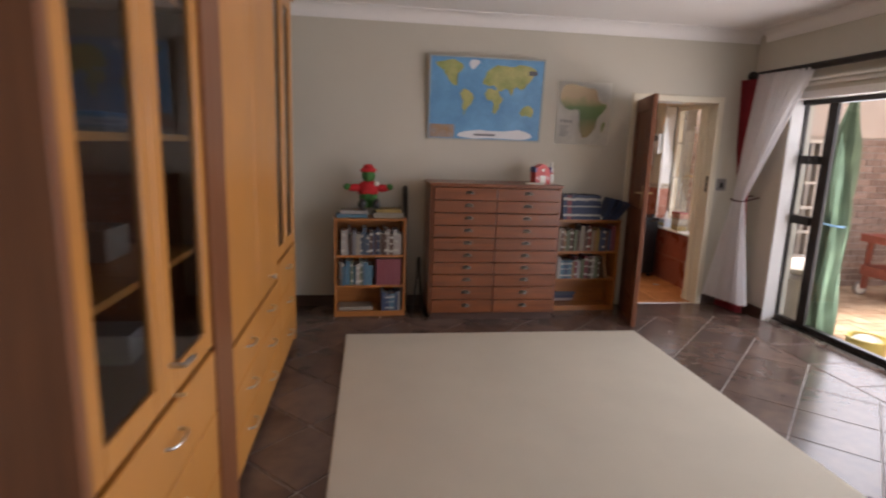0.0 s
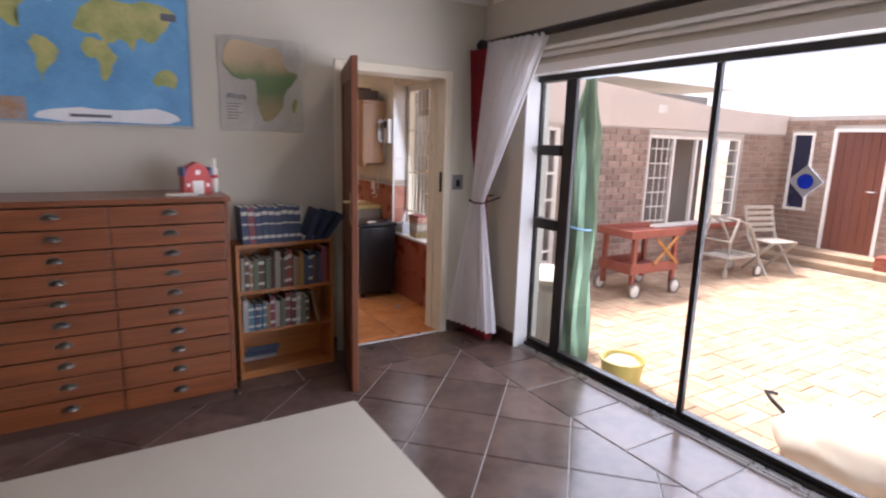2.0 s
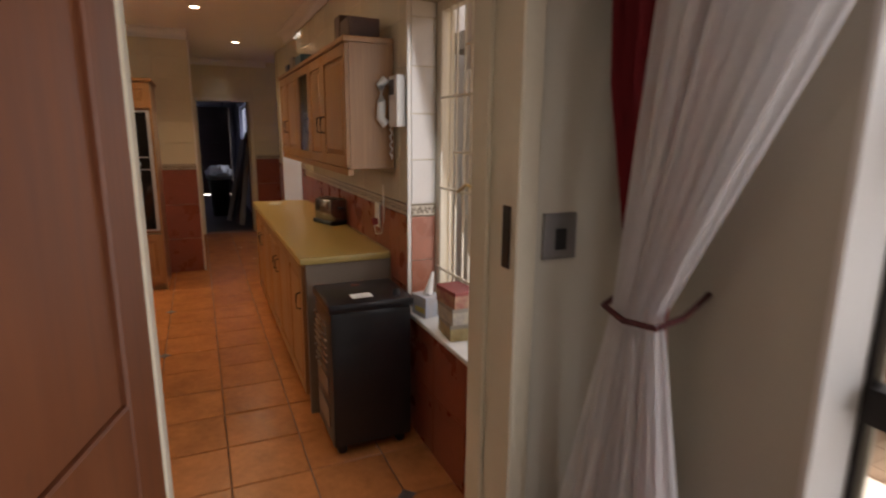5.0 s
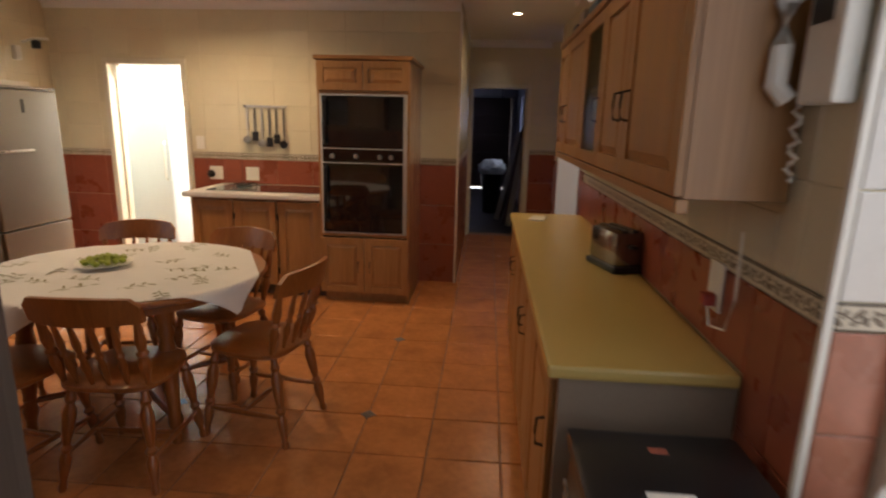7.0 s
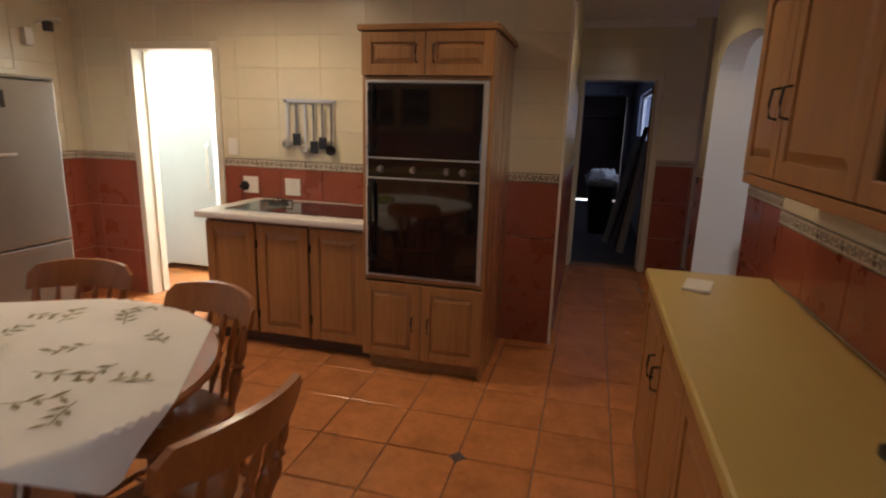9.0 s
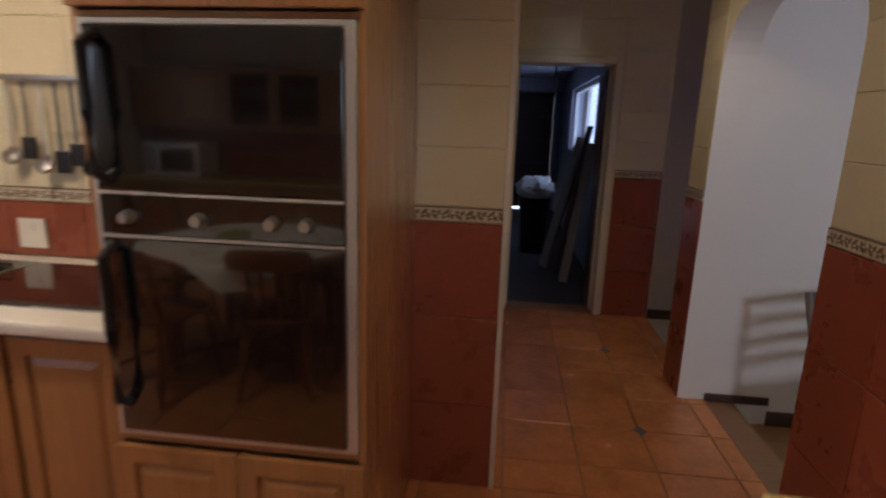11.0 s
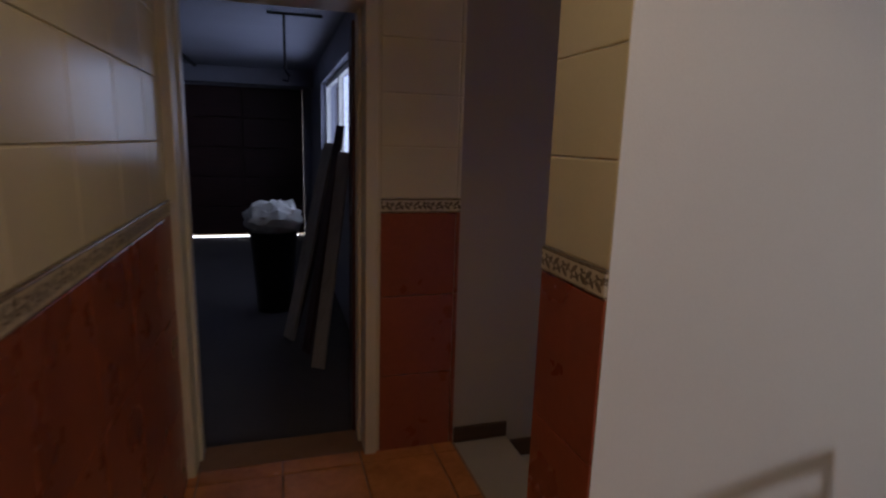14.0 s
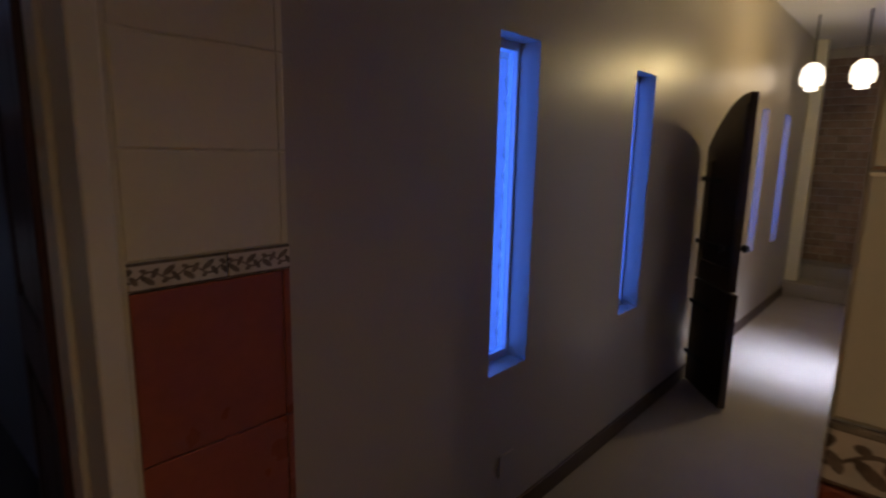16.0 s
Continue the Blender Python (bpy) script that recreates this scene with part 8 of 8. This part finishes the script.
def clip_poly(poly, a, b, c):
    """Keep the side of a polygon where a x + b y <= c."""
    out = []
    for p, q in zip(poly, poly[1:] + poly[:1]):
        dp, dq = a * p[0] + b * p[1] - c, a * q[0] + b * q[1] - c
        if dp <= 0:
            out.append(p)
        if (dp < 0 < dq) or (dq < 0 < dp):
            t = dp / (dp - dq)
            out.append((p[0] + (q[0] - p[0]) * t, p[1] + (q[1] - p[1]) * t))
    return out


def diagonal_field(x0, x1, y0, y1, size, gap, ox, oy):
    h = (size - gap) / 2 * math.sqrt(2)
    s = size * math.sqrt(2)
    for i in range(int((x0 - ox) / s) - 2, int((x1 - ox) / s) + 3):
        for j in range(int((y0 - oy) / s) - 2, int((y1 - oy) / s) + 3):
            for k in (0, 0.5):
                cx, cy = ox + (i + k) * s, oy + (j + k) * s
                poly = [(cx - h, cy), (cx, cy - h), (cx + h, cy), (cx, cy + h)]
                for a, b, c in ((-1, 0, -x0), (1, 0, x1), (0, -1, -y0), (0, 1, y1)):
                    poly = clip_poly(poly, a, b, c) if poly else poly
                if len(poly) < 3:
                    continue
                mx, my = sum(p[0] for p in poly) / len(poly), sum(p[1] for p in poly) / len(poly)
                bm = bmesh.new()
                lo = [bm.verts.new((x - mx, y - my, 0)) for x, y in poly]
                hi = [bm.verts.new(((x - mx) * 0.992, (y - my) * 0.992, 0.006)) for x, y in poly]
                try:
                    bm.faces.new(hi)
                    for p in range(len(poly)):
                        q = (p + 1) % len(poly)
                        bm.faces.new((lo[p], lo[q], hi[q], hi[p]))
                except ValueError:
                    bm.free()
                    continue
                ob = new("slate_tile", mesh_of("slate_tile", bm, slate_tile))
                ob.parent, ob.matrix_basis = study_floor, pose(mx, my, 0)


diagonal_field(SX0, 3.463, -1.9, 2.795, 0.42, 0.008, 3.39, 2.41)

# bricks of the courtyard walls
BW, BH, BJ = 0.222, 0.075, 0.010


def brick_wall(parent, origin, udir, length, z0, z1, holes, near):
    """Face bricks in stretcher bond; those in the stretch `near` are pieces, the others one joined mesh."""
    U = Vector(udir)
    N = U.cross(Vector((0, 0, 1)))
    rot = Matrix((U, Vector((0, 0, 1)), N)).transposed().to_4x4()
    rest, rnd, course, made = bmesh.new(), random.Random(3), 0, 0
    z = z0
    while z + BH < z1 + 0.02:
        u = -(BW + BJ) / 2 if course % 2 else 0.0
        while u < length:
            a, b = max(u, 0), min(u + BW, length)
            u += BW + BJ
            parts = [(a, b)]
            for h in holes:
                if z + BH > h[2] and z < h[3]:
                    cut = []
                    for p, q in parts:
                        if q <= h[0] or p >= h[1]:
                            cut.append((p, q))
                        else:
                            if p < h[0] - 0.03:
                                cut.append((p, h[0]))
                            if q > h[1] + 0.03:
                                cut.append((h[1], q))
                    parts = cut
            for p, q in parts:
                if q - p < 0.03:
                    continue
                c = Vector(origin) + U * (p + q) / 2 + Vector((0, 0, z + BH / 2)) + N * rnd.uniform(-0.001, 0.002)
                m = Matrix.Translation(c) @ rot
                if near[0] < (p + q) / 2 < near[1] and made < 300:
                    ob = new("brick", tile_mesh("brick", q - p, BH, 0.012, brick_mat, 0.006))
                    ob.parent, ob.matrix_basis = parent, m
                    made += 1
                else:
                    bx(rest, -(q - p) / 2, -BH / 2, 0, (q - p) / 2, BH / 2, 0.012, m)
        z += BH + BJ
        course += 1
    ob = part("bricks", rest, island_brick, parent)
    tagged(ob, kind="stuff")


def island_material(name, base, tint, var):
    m, nt, bs = nodes_of(name)
    geo = nt.nodes.new("ShaderNodeNewGeometry")
    coord = nt.nodes.new("ShaderNodeTexCoord").outputs["Object"]
    col = ramp_node(nt, geo.outputs["Random Per Island"], (0.0, shift(base, 1 - var)), (0.5, base), (1.0, tint))
    col = mix_node(nt, 0.4, col, ramp_node(nt, noise_node(nt, coord, 9, 4), (0.3, shift(base, 0.7)), (0.7, shift(tint, 1.1))))
    nt.links.new(col, bs.inputs["Base Color"])
    bs.inputs["Roughness"].default_value = 0.85
    b = nt.nodes.new("ShaderNodeBump")
    b.inputs["Strength"].default_value, b.inputs["Distance"].default_value = 0.5, 0.004
    nt.links.new(noise_node(nt, coord, 90, 2), b.inputs["Height"])
    nt.links.new(b.outputs[0], bs.inputs["Normal"])
    return m


island_brick = island_material("joined_face_brick", (0.26, 0.165, 0.12), (0.37, 0.26, 0.195), 0.3)
island_paver = island_material("joined_clay_paver", (0.40, 0.26, 0.16), (0.52, 0.38, 0.25), 0.25)
brick_wall(patio_wall, (4.1, YW, 0), (1, 0, 0), XE - 4.1, PZ, 1.80, [(WL[0] - 4.1, WL[1] - 4.1, WL[2] - 0.02, WL[3]), (PW[0] - 4.14, PW[1] - 4.06, PW[2] - 0.08, PW[3])], (1.7, 3.5))
brick_wall(east_brick, (XE, YW, 0), (0, -1, 0), 6.0, PZ, 2.08, [(YW - RD[1], YW - RD[0], RD[2] - 0.1, RD[3]), (YW - NW[1], YW - NW[0], NW[2], NW[3])], (1.5, 3.0))
brick_wall(bpy.data.objects["wall_hall_end"], (10.95, PY1, 0), (0, -1, 0), PY1 - HY0, 0.2, 2.5, [], (0, 0.8))


def paving(x0, x1, y0, y1, near):
    """Clay pavers in a basket weave of pairs."""
    rest, rnd, made = bmesh.new(), random.Random(9), 0
    L, W, g = 0.22, 0.107, 0.006
    nx, ny = int((x1 - x0) / L), int((y1 - y0) / L)
    for i in range(nx):
        for j in range(ny):
            for k in range(2):
                cx, cy = x0 + (i + 0.5) * L, y0 + (j + 0.5) * L
                if (i + j) % 2:
                    cy += (k - 0.5) * L / 2
                    w, h = L - g, W - g / 2
                else:
                    cx += (k - 0.5) * L / 2
                    w, h = W - g / 2, L - g
                dz = rnd.uniform(-0.002, 0.003)
                if near[0] < cx < near[1] and near[2] < cy < near[3] and made < 300:
                    ob = new("paver", tile_mesh("paver", w, h, 0.012, paver_mat, 0.005))
                    ob.parent, ob.matrix_basis = patio, pose(cx, cy, PZ - 0.006 + dz)
                    made += 1
                else:
                    bx(rest, cx - w / 2, cy - h / 2, PZ - 0.006, cx + w / 2, cy + h / 2, PZ + 0.006 + dz)
    tagged(part("pavers", rest, island_paver, patio), kind="stuff")


paving(4.12, XE - 0.76, -3.0, YW - 0.01, (4.1, 6.5, 1.2, 3.0))
